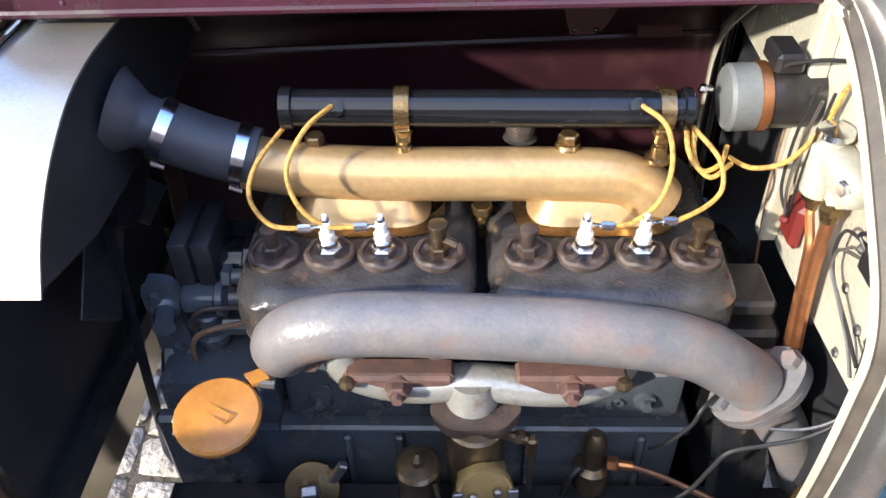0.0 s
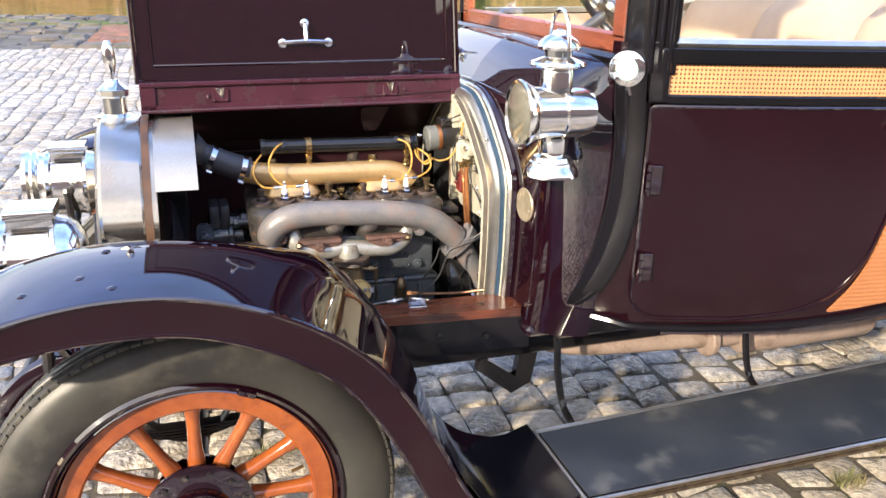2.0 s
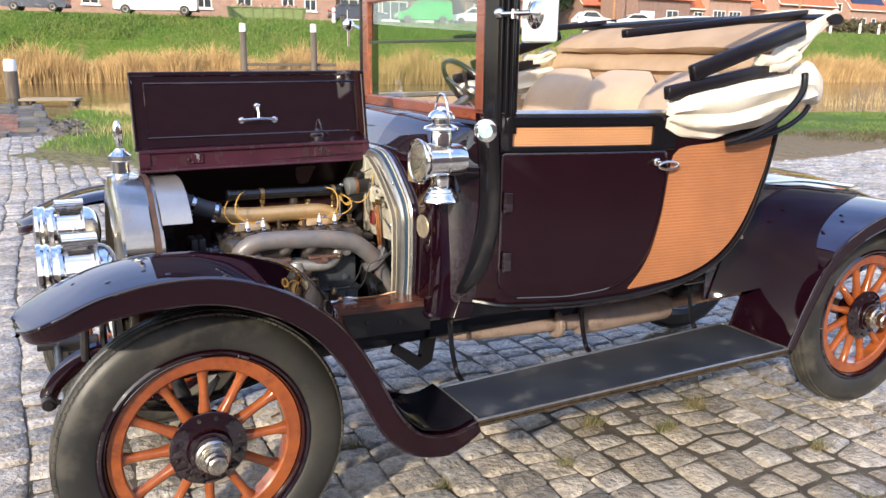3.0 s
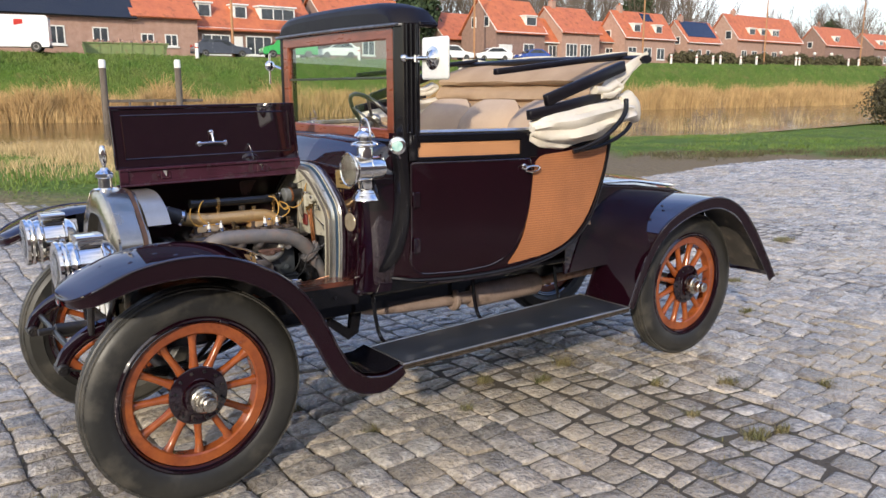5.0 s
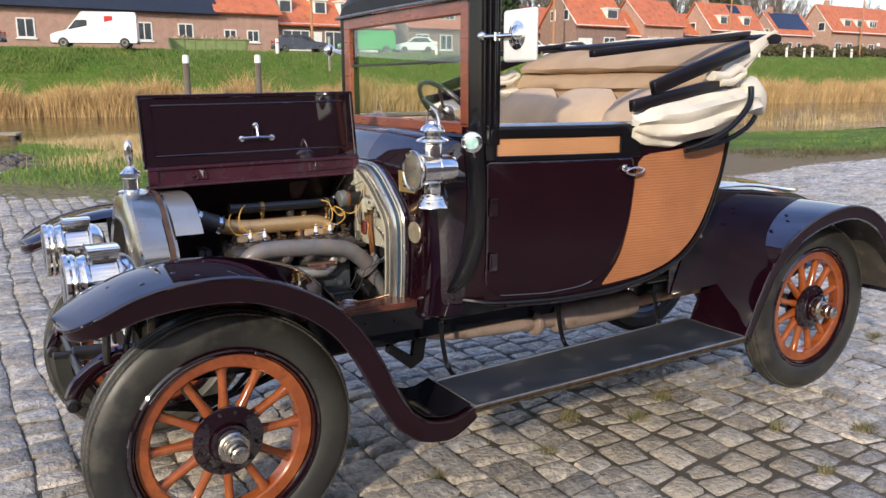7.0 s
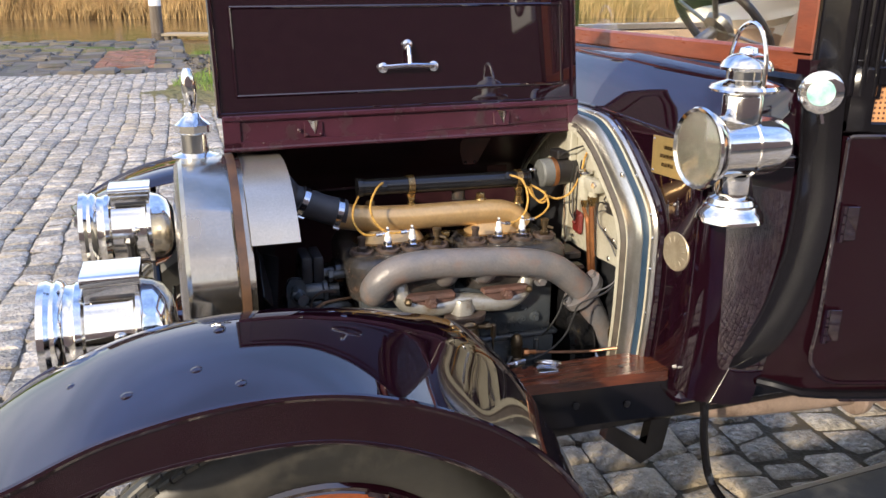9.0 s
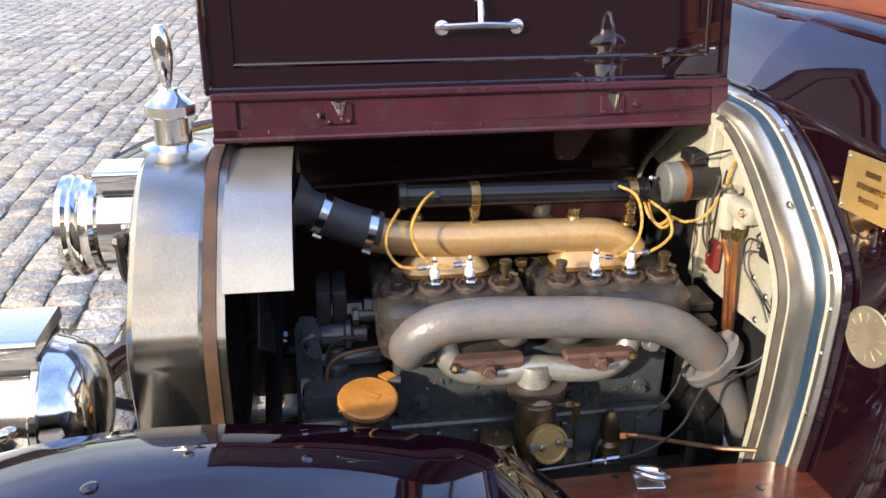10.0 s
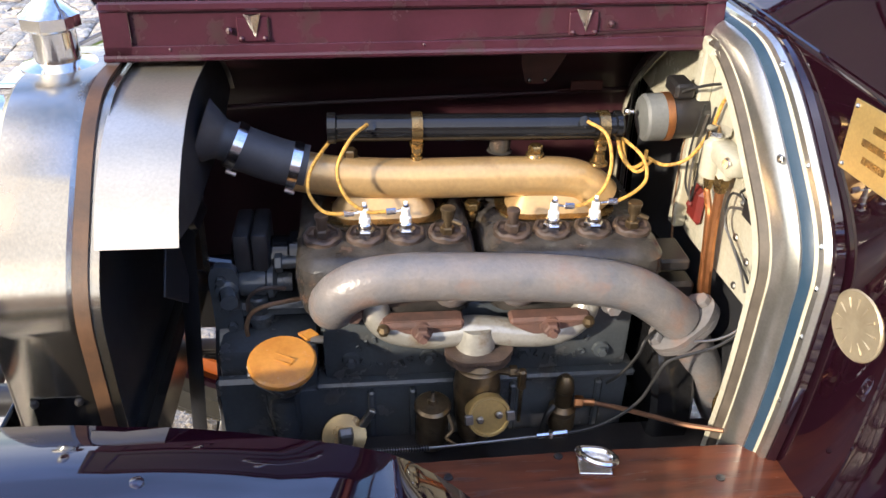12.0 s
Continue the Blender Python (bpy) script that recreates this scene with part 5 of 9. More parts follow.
# steering wheel, dash
st = part("steering_wheel", Geo().lathe([(0.192 + 0.013 * math.cos(a), 0.013 * math.sin(a)) for a in (2 * math.pi * k / 10 for k in range(10))], (1.56, 1.27, 1.485), (0.75, 0, 0.66), 40, True), "black_iron", car, "dark rimmed steering wheel")
sp = Geo()
for k in range(4):
    a = math.pi / 2 * k + 0.5
    d = Vector((0.66 * math.cos(a), math.sin(a), -0.75 * math.cos(a)))
    sp.sweep([Vector((1.54, 1.27, 1.465)), Vector((1.56, 1.27, 1.485)) + d * 0.188], 0.009, 8, flat=0.6)
sp.cyl((1.53, 1.27, 1.46), (1.19, 1.27, 1.24), 0.02, 12).lathe([(0.05, 0), (0.055, 0.02), (0.02, 0.05), (0, 0.052)], (1.54, 1.27, 1.465), (0.75, 0, 0.66), 16)
part("column", sp, "steel", st)
part("dashboard", Geo().box(1.13, 1.16, 0.28, 2 * CY - 0.28, 1.14, 1.43, 0.008), "frame_wood", car, "red-brown wooden dashboard")

# -- seat --
seat = part("seat", Geo().box(1.62, 2.10, 0.2, 2 * CY - 0.2, 1.02, 1.18, 0.05, 4), "seat_cloth", car, "beige cloth bench seat")
for k in range(3):
    y0 = 0.2 + 0.45 * k
    rows = []
    for i in range(11):
        z = 1.12 + 0.395 * i / 10
        row = []
        for j in range(9):
            u = j / 4 - 1
            bulge = 0.07 * (1 - u ** 4) * (1 - (2 * i / 10 - 1) ** 6)
            row.append(Vector((2.07 + 0.09 * i / 10 - bulge + 0.05 * max(0, i / 10 - 0.8) * 5, y0 + 0.22 + 0.215 * u * (1 - 0.12 * max(0, i / 10 - 0.75) * 4), z)))
        rows.append(row)
    part("seat_back", Geo().sheet(rows, 0.09), "seat_cloth", seat, angle=60)
for flip in (False, True):
    rows = [[Vector((x, body_y(x, 1.3) + 0.045 + 0.07 * math.sin(math.pi * s), z)) for s, z in ((0, 0.95), (0.3, 1.15), (0.7, 1.34), (1, 1.45))] for x in (1.2, 1.4, 1.7, 1.95, 2.15)]
    g = Geo().sheet(rows, 0.02)
    part("side_lining", mirror(g, CY) if flip else g, "lining", seat)

# -- folded top --
top = part("folded_top", Geo().sweep([Vector((2.50 + 0.03 * abs(k / 6 - 1) ** 2, CY + 0.80 * (k / 6 - 1), 1.775 - 0.01 * abs(k / 6 - 1))) for k in range(13)], 0.045, 10, flat=0.5), "leather", car, "folded convertible top, cream outside and tan inside")
rows = []
for i, (x, z) in enumerate(((2.53, 1.775), (2.47, 1.755), (2.38, 1.725), (2.32, 1.69), (2.285, 1.655), (2.29, 1.637), (2.32, 1.63), (2.295, 1.615), (2.265, 1.585), (2.26, 1.555), (2.285, 1.535), (2.27, 1.51), (2.23, 1.46), (2.20, 1.41))):
    rows.append([Vector((x + 0.006 * noise.noise(Vector((k * 0.5, i * 0.6, 1))) * 3, 0.13 + 0.1065 * k, z + 0.008 * noise.noise(Vector((k * 0.4, i * 0.5, 4))) * 2)) for k in range(15)])
part("top_lining", Geo().sheet(rows, 0.015), "lining", top, "tan cloth lining", angle=60)
rows = []
for i, (x, z) in enumerate(((2.53, 1.797), (2.52, 1.75), (2.43, 1.69), (2.37, 1.63), (2.34, 1.57), (2.36, 1.51), (2.37, 1.44), (2.30, 1.38), (2.23, 1.36))):
    rows.append([Vector((x + 0.012 * math.sin(k * 1.7 + i), 0.09 + 0.1208 * k, z + 0.01 * math.sin(k * 1.1 + i))) for k in range(14)])
part("top_outer", Geo().sheet(rows, -0.012), "canvas", top, "cream canvas", angle=60)
part("top_flap", Geo().sheet([[Vector((x0, 0.085 + 0.01 * k, z0)), Vector(((x0 + x1) / 2, 0.08 + 0.02 * (k % 2), (z0 + z1) / 2 + 0.004)), Vector((x1, 0.09, z1))] for k, (x0, z0, x1, z1) in enumerate(((2.53, 1.802, 2.545, 1.79), (2.44, 1.765, 2.47, 1.735), (2.37, 1.725, 2.405, 1.685), (2.31, 1.69, 2.345, 1.645), (2.27, 1.65, 2.30, 1.61), (2.24, 1.61, 2.27, 1.575)))], 0.008), "canvas", top)
for flip in (False, True):
    def add_top(nm, g, mat, lab=""):
        g.v = [(x, y - 0.035, z) for x, y, z in g.v]
        part(nm, mirror(g, CY) if flip else g, mat, top, lab, 60)
    for a, b, r in (((1.79, 1.555), (2.34, 1.728), 0.028), ((1.68, 1.487), (2.21, 1.577), 0.024), ((1.60, 1.692), (2.60, 1.800), 0.015)):
        d = (Vector((b[0], 0, b[1])) - Vector((a[0], 0, a[1]))).normalized()
        g = Geo().box(0, (Vector(a) - Vector(b)).length, -0.018, 0.018, -r, r, 0.005, m=Matrix.Translation((a[0], 0.105 if r > 0.019 else 0.26, a[1])) @ Matrix.Rotation(-math.atan2(d.z, d.x), 4, "Y"))
        add_top("top_rail", g, "leather", "black folded rail")
    rows = []
    for i in range(33):
        q = i / 32
        x = 1.70 + 0.72 * q
        lo = float(np.interp(q, [0, 0.08, 0.3, 0.55, 0.8, 1.0], [1.375, 1.345, 1.325, 1.355, 1.41, 1.46]))
        hi = float(np.interp(q, [0, 0.08, 0.3, 0.55, 0.8, 1.0], [1.45, 1.485, 1.505, 1.535, 1.555, 1.525]))
        fat = float(np.interp(q, [0, 0.06, 0.3, 0.7, 0.94, 1.0], [0.02, 0.045, 0.07, 0.075, 0.055, 0.02]))
        ring = []
        for k in range(28):
            a = 2 * math.pi * k / 28
            fold = 0.016 * math.sin(3.2 * a + 1.2 * q + 2.0 * noise.noise(Vector((q * 2, 0, 1)))) + 0.014 * math.sin(7 * a - 3 * q) + 0.018 * noise.noise(Vector((q * 4, math.cos(a) * 2, math.sin(a) * 2)))
            ring.append(Vector((x + 0.02 * noise.noise(Vector((a, q * 3, 7))), 0.105 - (fat + fold) * math.cos(a), (lo + hi) / 2 + ((hi - lo) / 2 + fold * 0.5) * math.sin(a))))
        rows.append(ring)
    add_top("canvas_fold", Geo().loft(rows, True, True), "canvas", "cream canvas bundle with long creases")
    rows = [[Vector((x, 0.12 + 0.05 * math.cos(a) * r, z + r * 0.07 * math.sin(a))) for a in (2 * math.pi * k / 12 for k in range(12))] for x, z, r in ((2.33, 1.52, 0.8), (2.40, 1.53, 1.1), (2.45, 1.50, 1.0), (2.48, 1.47, 0.5))]
    add_top("canvas_roll", Geo().loft(rows, True, True), "canvas")
    rows = [[Vector((x, 0.10 + 0.03 * math.cos(a), z + 0.022 * math.sin(a))) for a in (2 * math.pi * k / 10 for k in range(10))] for x, z in ((2.12, 1.605), (2.2, 1.60), (2.27, 1.635), (2.31, 1.62), (2.25, 1.585), (2.16, 1.58))]
    add_top("canvas_knot", Geo().loft(rows, True, True), "canvas")
    add_top("top_iron", Geo().sweep(cat([(2.25, 0.0, 1.56), (2.235, -0.012, 1.50), (2.18, -0.016, 1.44), (2.08, -0.008, 1.37), (1.98, 0.025, 1.325), (1.93, 0.05, 1.31)], 6), 0.013, 8), "black", "black folding iron")
    add_top("top_iron", Geo().sweep(cat([(2.34, 0.04, 1.435), (2.30, 0.035, 1.40), (2.22, 0.035, 1.36), (2.1, 0.045, 1.325), (1.94, 0.055, 1.305)], 6), 0.011, 8), "black", "black folding iron")

for o in (top, *top.children_recursive):
    o.data.transform(Matrix.Translation((-0.01, 0, 0.045)))

# -- mirror, dial, lamps --
mir = part("wing_mirror", Geo().box(1.10, 1.12, -0.045, 0.145, 1.696, 1.876, 0.012, 3), "white", car, "white-backed rectangular mirror on a plated arm")
arm = Geo().cyl((1.08, 0.25, 1.79), (1.09, 0.055, 1.787), 0.009, 12).lathe([(0.05, 0), (0.05, 0.004), (0.035, 0.008), (0.03, 0.014), (0.012, 0.02), (0, 0.024)], (1.101, 0.055, 1.787), (-1, 0, 0), 24).ball((1.08, 0.245, 1.792), 0.02, 12).cyl((1.086, 0.16, 1.772), (1.086, 0.16, 1.802), 0.012, 8)
part("mirror_arm", arm, "nickel", mir)
part("far_mirror", Geo().sweep([(1.08, 1.50, 1.77), (1.08, 1.58, 1.785), (1.06, 1.62, 1.79)], 0.008, 8).ball((1.06, 1.62, 1.79), 0.03, 10).cyl((1.06, 1.62, 1.69), (1.06, 1.62, 1.86), 0.006, 8), "nickel", car)
dial = part("pillar_dial", Geo().lathe([(0.036, 0.0), (0.04, 0.01), (0.04, 0.018), (0.034, 0.022)], (1.055, 0.272, 1.404), (-0.6, -0.8, 0), 28).cyl((1.055, 0.267, 1.37), (1.06, 0.262, 1.345), 0.008, 8), "nickel", car, "round plated dial with a pale green face")
part("dial_face", Geo().lathe([(0.034, 0.019), (0.033, 0.0215), (0.0, 0.0235)], (1.055, 0.272, 1.404), (-0.6, -0.8, 0), 28), "teal_dial", dial)


def side_lamp(x, y, z, parent):
    """An oil side lamp: drum with its lens forward, font below, chimney and bail above."""
    lamp = part("side_lamp", Geo().lathe([(0.058, 0.0), (0.062, 0.006), (0.062, 0.012), (0.058, 0.016), (0.058, 0.075), (0.061, 0.078), (0.061, 0.084), (0.056, 0.088), (0.056, 0.128), (0.05, 0.15), (0.03, 0.16), (0.0, 0.163)], (x - 0.06, y, z), (1, 0, 0), 36), "nickel", parent, "polished plated oil side lamp")
    part("lamp_bezel", Geo().lathe([(0.06, 0.012), (0.068, 0.002), (0.073, -0.008), (0.0755, -0.014), (0.073, -0.019), (0.067, -0.016), (0.066, -0.012)], (x - 0.06, y, z), (1, 0, 0), 40), "nickel", lamp)
    part("lamp_reflector", Geo().lathe([(0.067, -0.014), (0.055, 0.004), (0.035, 0.018), (0.012, 0.024), (0, 0.025)], (x - 0.06, y, z), (1, 0, 0), 36), "lens", lamp)
    ln = part("lamp_lens", Geo().lathe([(0.0, -0.026), (0.025, -0.025), (0.05, -0.021), (0.068, -0.015), (0.068, -0.012), (0.05, -0.018), (0.025, -0.022), (0, -0.023)], (x - 0.06, y, z), (1, 0, 0), 36), "glass", lamp, "clear domed lens")
    ln.visible_shadow = False
    part("font", Geo().lathe([(0.032, 0), (0.034, -0.03), (0.03, -0.038), (0.042, -0.044), (0.046, -0.054), (0.05, -0.056), (0.053, -0.066), (0.058, -0.07), (0.062, -0.082), (0.063, -0.086), (0.0, -0.088)], (x + 0.01, y, z - 0.052), (0, 0, 1), 32), "nickel", lamp)
    part("chimney", Geo().lathe([(0.036, 0), (0.036, 0.045), (0.034, 0.05), (0.06, 0.056), (0.062, 0.06), (0.058, 0.066), (0.03, 0.076), (0.03, 0.09), (0.046, 0.093), (0.047, 0.098), (0.042, 0.108), (0.03, 0.118), (0.018, 0.122), (0.016, 0.13), (0.0, 0.134)], (x + 0.01, y, z + 0.046), (0, 0, 1), 32), "nickel", lamp)
    part("bail", Geo().sweep(cat([(x + 0.01, y - 0.05, z + 0.10), (x + 0.01, y - 0.048, z + 0.16), (x + 0.01, y - 0.03, z + 0.205), (x + 0.01, y, z + 0.22), (x + 0.01, y + 0.03, z + 0.205), (x + 0.01, y + 0.048, z + 0.16), (x + 0.01, y + 0.05, z + 0.10)], 5), 0.004, 8), "nickel", lamp)
    part("lamp_bracket", Geo().sweep(cat([(x + 0.02, y, z - 0.09), (x + 0.04, y + (0.06 if y < CY else -0.06), z - 0.11), (x + 0.075, y + (0.11 if y < CY else -0.11), z - 0.12)], 4), 0.009, 8), "black", lamp)


side_lamp(0.866, 0.262, 1.311, car)
side_lamp(0.866, 2 * CY - 0.262, 1.311, car)


def headlamp(y):
    h = part("headlamp", Geo().lathe([(0.0, 0.232), (0.03, 0.231), (0.06, 0.224), (0.08, 0.211), (0.092, 0.193), (0.097, 0.176), (0.101, 0.172), (0.101, 0.164), (0.095, 0.16), (0.092, 0.15), (0.092, 0.078), (0.098, 0.073), (0.1, 0.062), (0.095, 0.054), (0.095, 0.044), (0.103, 0.038), (0.106, 0.03), (0.102, 0.022), (0.107, 0.014), (0.105, 0.002), (0.096, 0.0)], (-0.369, y, 0.973), (1, 0, 0), 56), "nickel", car, "large polished plated headlamp")
    part("head_reflector", Geo().lathe([(0.094, 0.006), (0.08, 0.04), (0.05, 0.07), (0.0, 0.085)], (-0.369, y, 0.973), (1, 0, 0), 40), "nickel", h)
    ln = part("head_lens", Geo().lathe([(0.0, -0.007), (0.05, -0.004), (0.095, 0.003), (0.095, 0.006), (0.05, -0.001), (0.0, -0.004)], (-0.369, y, 0.973), (1, 0, 0), 40), "glass", h, "clear glass front")
    ln.visible_shadow = False
    hood = [(q[0], q[1]) for q in rounded([(y - 0.047, 1.038), (y - 0.05, 1.093), (y + 0.05, 1.093), (y + 0.047, 1.038)], [0.002, 0.018, 0.018, 0.002], 6)]
    part("lamp_hood", Geo().slab(hood, "x", -0.29, -0.198), "nickel", h)
    part("hood_lid", Geo().slab([(q[0], q[1]) for q in rounded([(y - 0.053, 1.08), (y - 0.053, 1.099), (y + 0.053, 1.099), (y + 0.053, 1.08)], [0.002, 0.018, 0.018, 0.002], 6)], "x", -0.294, -0.194), "nickel", h)
    part("hood_vent", Geo().box(-0.282, -0.206, y - 0.0525, y + 0.0525, 1.052, 1.061, 0.003).box(-0.1985, -0.196, y - 0.038, y + 0.038, 1.046, 1.076), "black_iron", h)
    part("lamp_knob", Geo().ball((-0.235, y - 0.095, 0.998), 0.009, 10), "nickel", h)
    part("lamp_fork", Geo().sweep(cat([(-0.25, y - 0.102, 0.973), (-0.25, y - 0.096, 0.903), (-0.25, y - 0.05, 0.86), (-0.25, y, 0.85), (-0.25, y + 0.05, 0.86), (-0.25, y + 0.096, 0.903), (-0.25, y + 0.102, 0.973)], 5), 0.010, 8).cyl((-0.25, y, 0.853), (-0.26, y, 0.688), 0.014, 10).ball((-0.25, y - 0.102, 0.973), 0.016, 8).ball((-0.25, y + 0.102, 0.973), 0.016, 8), "black_iron", h)


headlamp(0.534)
headlamp(2 * CY - 0.534)

# -- frame cover beside the engine, exhaust --
led = [(0.30, 0.545), (0.34, 0.502), (0.42, 0.481), (0.53, 0.468), (0.673, 0.453), (0.80, 0.447), (0.905, 0.435), (0.91, 0.545), (0.62, 0.552)]
ledge = part("frame_board", Geo().slab(rounded(led, 0.012, 3), "z", 0.741, 0.765), "mahogany", car, "worn varnished wooden board along the frame")
part("board_apron", Geo().slab([(0.31, 0.545), (0.35, 0.508), (0.43, 0.487), (0.60, 0.467), (0.80, 0.453), (0.93, 0.441), (0.93, 0.535), (0.62, 0.545)], "z", 0.645, 0.7425), "black", ledge)
for x, y in ((0.435, 0.518), (0.807, 0.487), (0.593, 0.544)):
    part("screw", Geo().lathe([(0.0065, 0), (0.006, 0.002), (0, 0.0025)], (x, y, 0.7648), (0, 0, 1), 12), "black_iron", ledge)
for x, z in ((0.684, 0.699), (0.809, 0.688)):
    part("apron_bolt", Geo().ball((x, 0.467 - (x - 0.60) * 0.07 - 0.003, z), 0.009, 8, (1, 0.5, 1)), "black_iron", ledge)
ct = Geo().box(-0.023, 0.023, -0.022, 0.022, 0.0, 0.003, 0.001, m=pose(0.640, 0.528, 0.765, 0, 0, -6))
ct.sweep(cat([(0.622, 0.545, 0.776), (0.622, 0.522, 0.786), (0.636, 0.505, 0.789), (0.658, 0.505, 0.785), (0.667, 0.522, 0.778), (0.655, 0.543, 0.773)], 4, True) + [Vector((0.622, 0.545, 0.776))], 0.0052, 8)
part("bonnet_lock", ct, "bright_steel", ledge, "bright looped bonnet catch")
part("frame_filler", Geo().box(0.10, 0.90, 0.545, 0.70, 0.66, 0.672, 0.003), "black_iron", car)
ex = part("exhaust_pipe", Geo().sweep(cat([(0.95, 0.70, 0.60), (1.05, 0.66, 0.555), (1.2, 0.60, 0.54), (1.58, 0.57, 0.53)], 6), 0.032, 14), "warm_iron", car, "rust-brown exhaust pipe and silencer")
part("silencer", Geo().lathe([(0.03, 0.0), (0.058, 0.005), (0.062, 0.012), (0.060, 0.030), (0.040, 0.038), (0.038, 0.12), (0.064, 0.128), (0.068, 0.136), (0.068, 0.60), (0.062, 0.615), (0.03, 0.625)], (1.58, 0.57, 0.53), (1, -0.02, 0.02), 24), "warm_iron", ex)
part("tail_pipe", Geo().cyl((2.19, 0.558, 0.543), (3.0, 0.56, 0.56), 0.028, 12), "rust_brown", ex)
st = Geo().slab([(0.99, 0.67), (1.05, 0.67), (1.01, 0.45), (0.95, 0.42), (0.84, 0.51), (0.85, 0.555), (0.96, 0.475)], "y", 0.585, 0.615)
part("step_hanger", st, "black", car)


# -- engine --
eng = part("engine", Geo().box(0.262, 0.745, 0.728, 1.0, 0.765, 0.905, 0.012, 2), "case", car, "blue-black four-cylinder side-valve engine")
cc = Geo().box(0.095, 0.752, 0.718, 1.02, 0.60, 0.757, 0.012, 2).box(0.105, 0.255, 0.73, 1.01, 0.745, 0.83, 0.012, 2).box(0.25, 0.758, 0.712, 1.01, 0.757, 0.770, 0.004).box(0.10, 0.20, 0.708, 0.73, 0.62, 0.79, 0.006)
part("crankcase", cc, "case", eng, "dark oily crankcase")
for x in (0.335, 0.40, 0.56, 0.70):
    part("crankcase_rib", Geo().box(x - 0.006, x + 0.006, 0.710, 0.73, 0.62, 0.752, 0.003), "case", eng)
for x in (0.306, 0.425, 0.572, 0.699):
    part("cover_nut", Geo().lathe([(0.015, 0), (0.013, 0.006), (0.008, 0.007)], (x, 0.729, 0.806), (0, -1, 0), 16).hexnut((x, 0.724, 0.806), (0, -1, 0), 0.008, 0.01), "case", eng)


def cast_letter(ch, at, turn, size):
    """One raised letter on an upright face."""
    cu = bpy.data.curves.new("letter", "FONT")
    cu.body, cu.size, cu.extrude, cu.align_x = ch, size, 0.0025, "CENTER"
    ob = bpy.data.objects.new("letter", cu)
    me = bpy.data.meshes.new_from_object(ob)
    bpy.data.objects.remove(ob)
    me.transform(pose(*at, 90, 0, 0) @ pose(0, 0, 0, 0, 0, turn))
    g = Geo()
    g.add([tuple(v.co) for v in me.vertices], [tuple(p.vertices) for p in me.polygons])
    bpy.data.meshes.remove(me)
    part("cast_letter", g, "case", eng)


for x0 in (0.360, 0.632):  # cast lettering: the maker's name as plain bars over a readable word
    for k in range(8):
        u = k / 7 - 0.5
        part("cast_bar", Geo().box(-0.003, 0.003, -0.0025, 0.001, -0.0055, 0.0055, 0.001, m=pose(x0 + 0.084 * u, 0.7275, 0.847 - 0.018 * (u * 2) ** 2, 0, 48 * u, 0)), "case", eng)
    for k, ch in enumerate("LIMITED"):
        u = (k - 3) / 6
        cast_letter(ch, (x0 + 0.076 * u, 0.7265, 0.7855 + 0.013 * (u * 2) ** 2), 42 * u, 0.0165)


def block(x0, x1):
    """A pair of cylinders cast together: rounded head over a waisted body."""
    rows = []
    for z, g in ((0.905, 0.0), (0.93, 0.004), (0.965, 0.006), (0.985, 0.004), (0.996, -0.004), (1.001, -0.016)):
        pts = rounded([(x0 - g, 0.70 - g), (x1 + g, 0.70 - g), (x1 + g, 0.99 + g), (x0 - g, 0.99 + g)], 0.05, 6)
        rows.append([(x, y, z) for x, y in pts])
    return Geo().loft(rows, True, True)


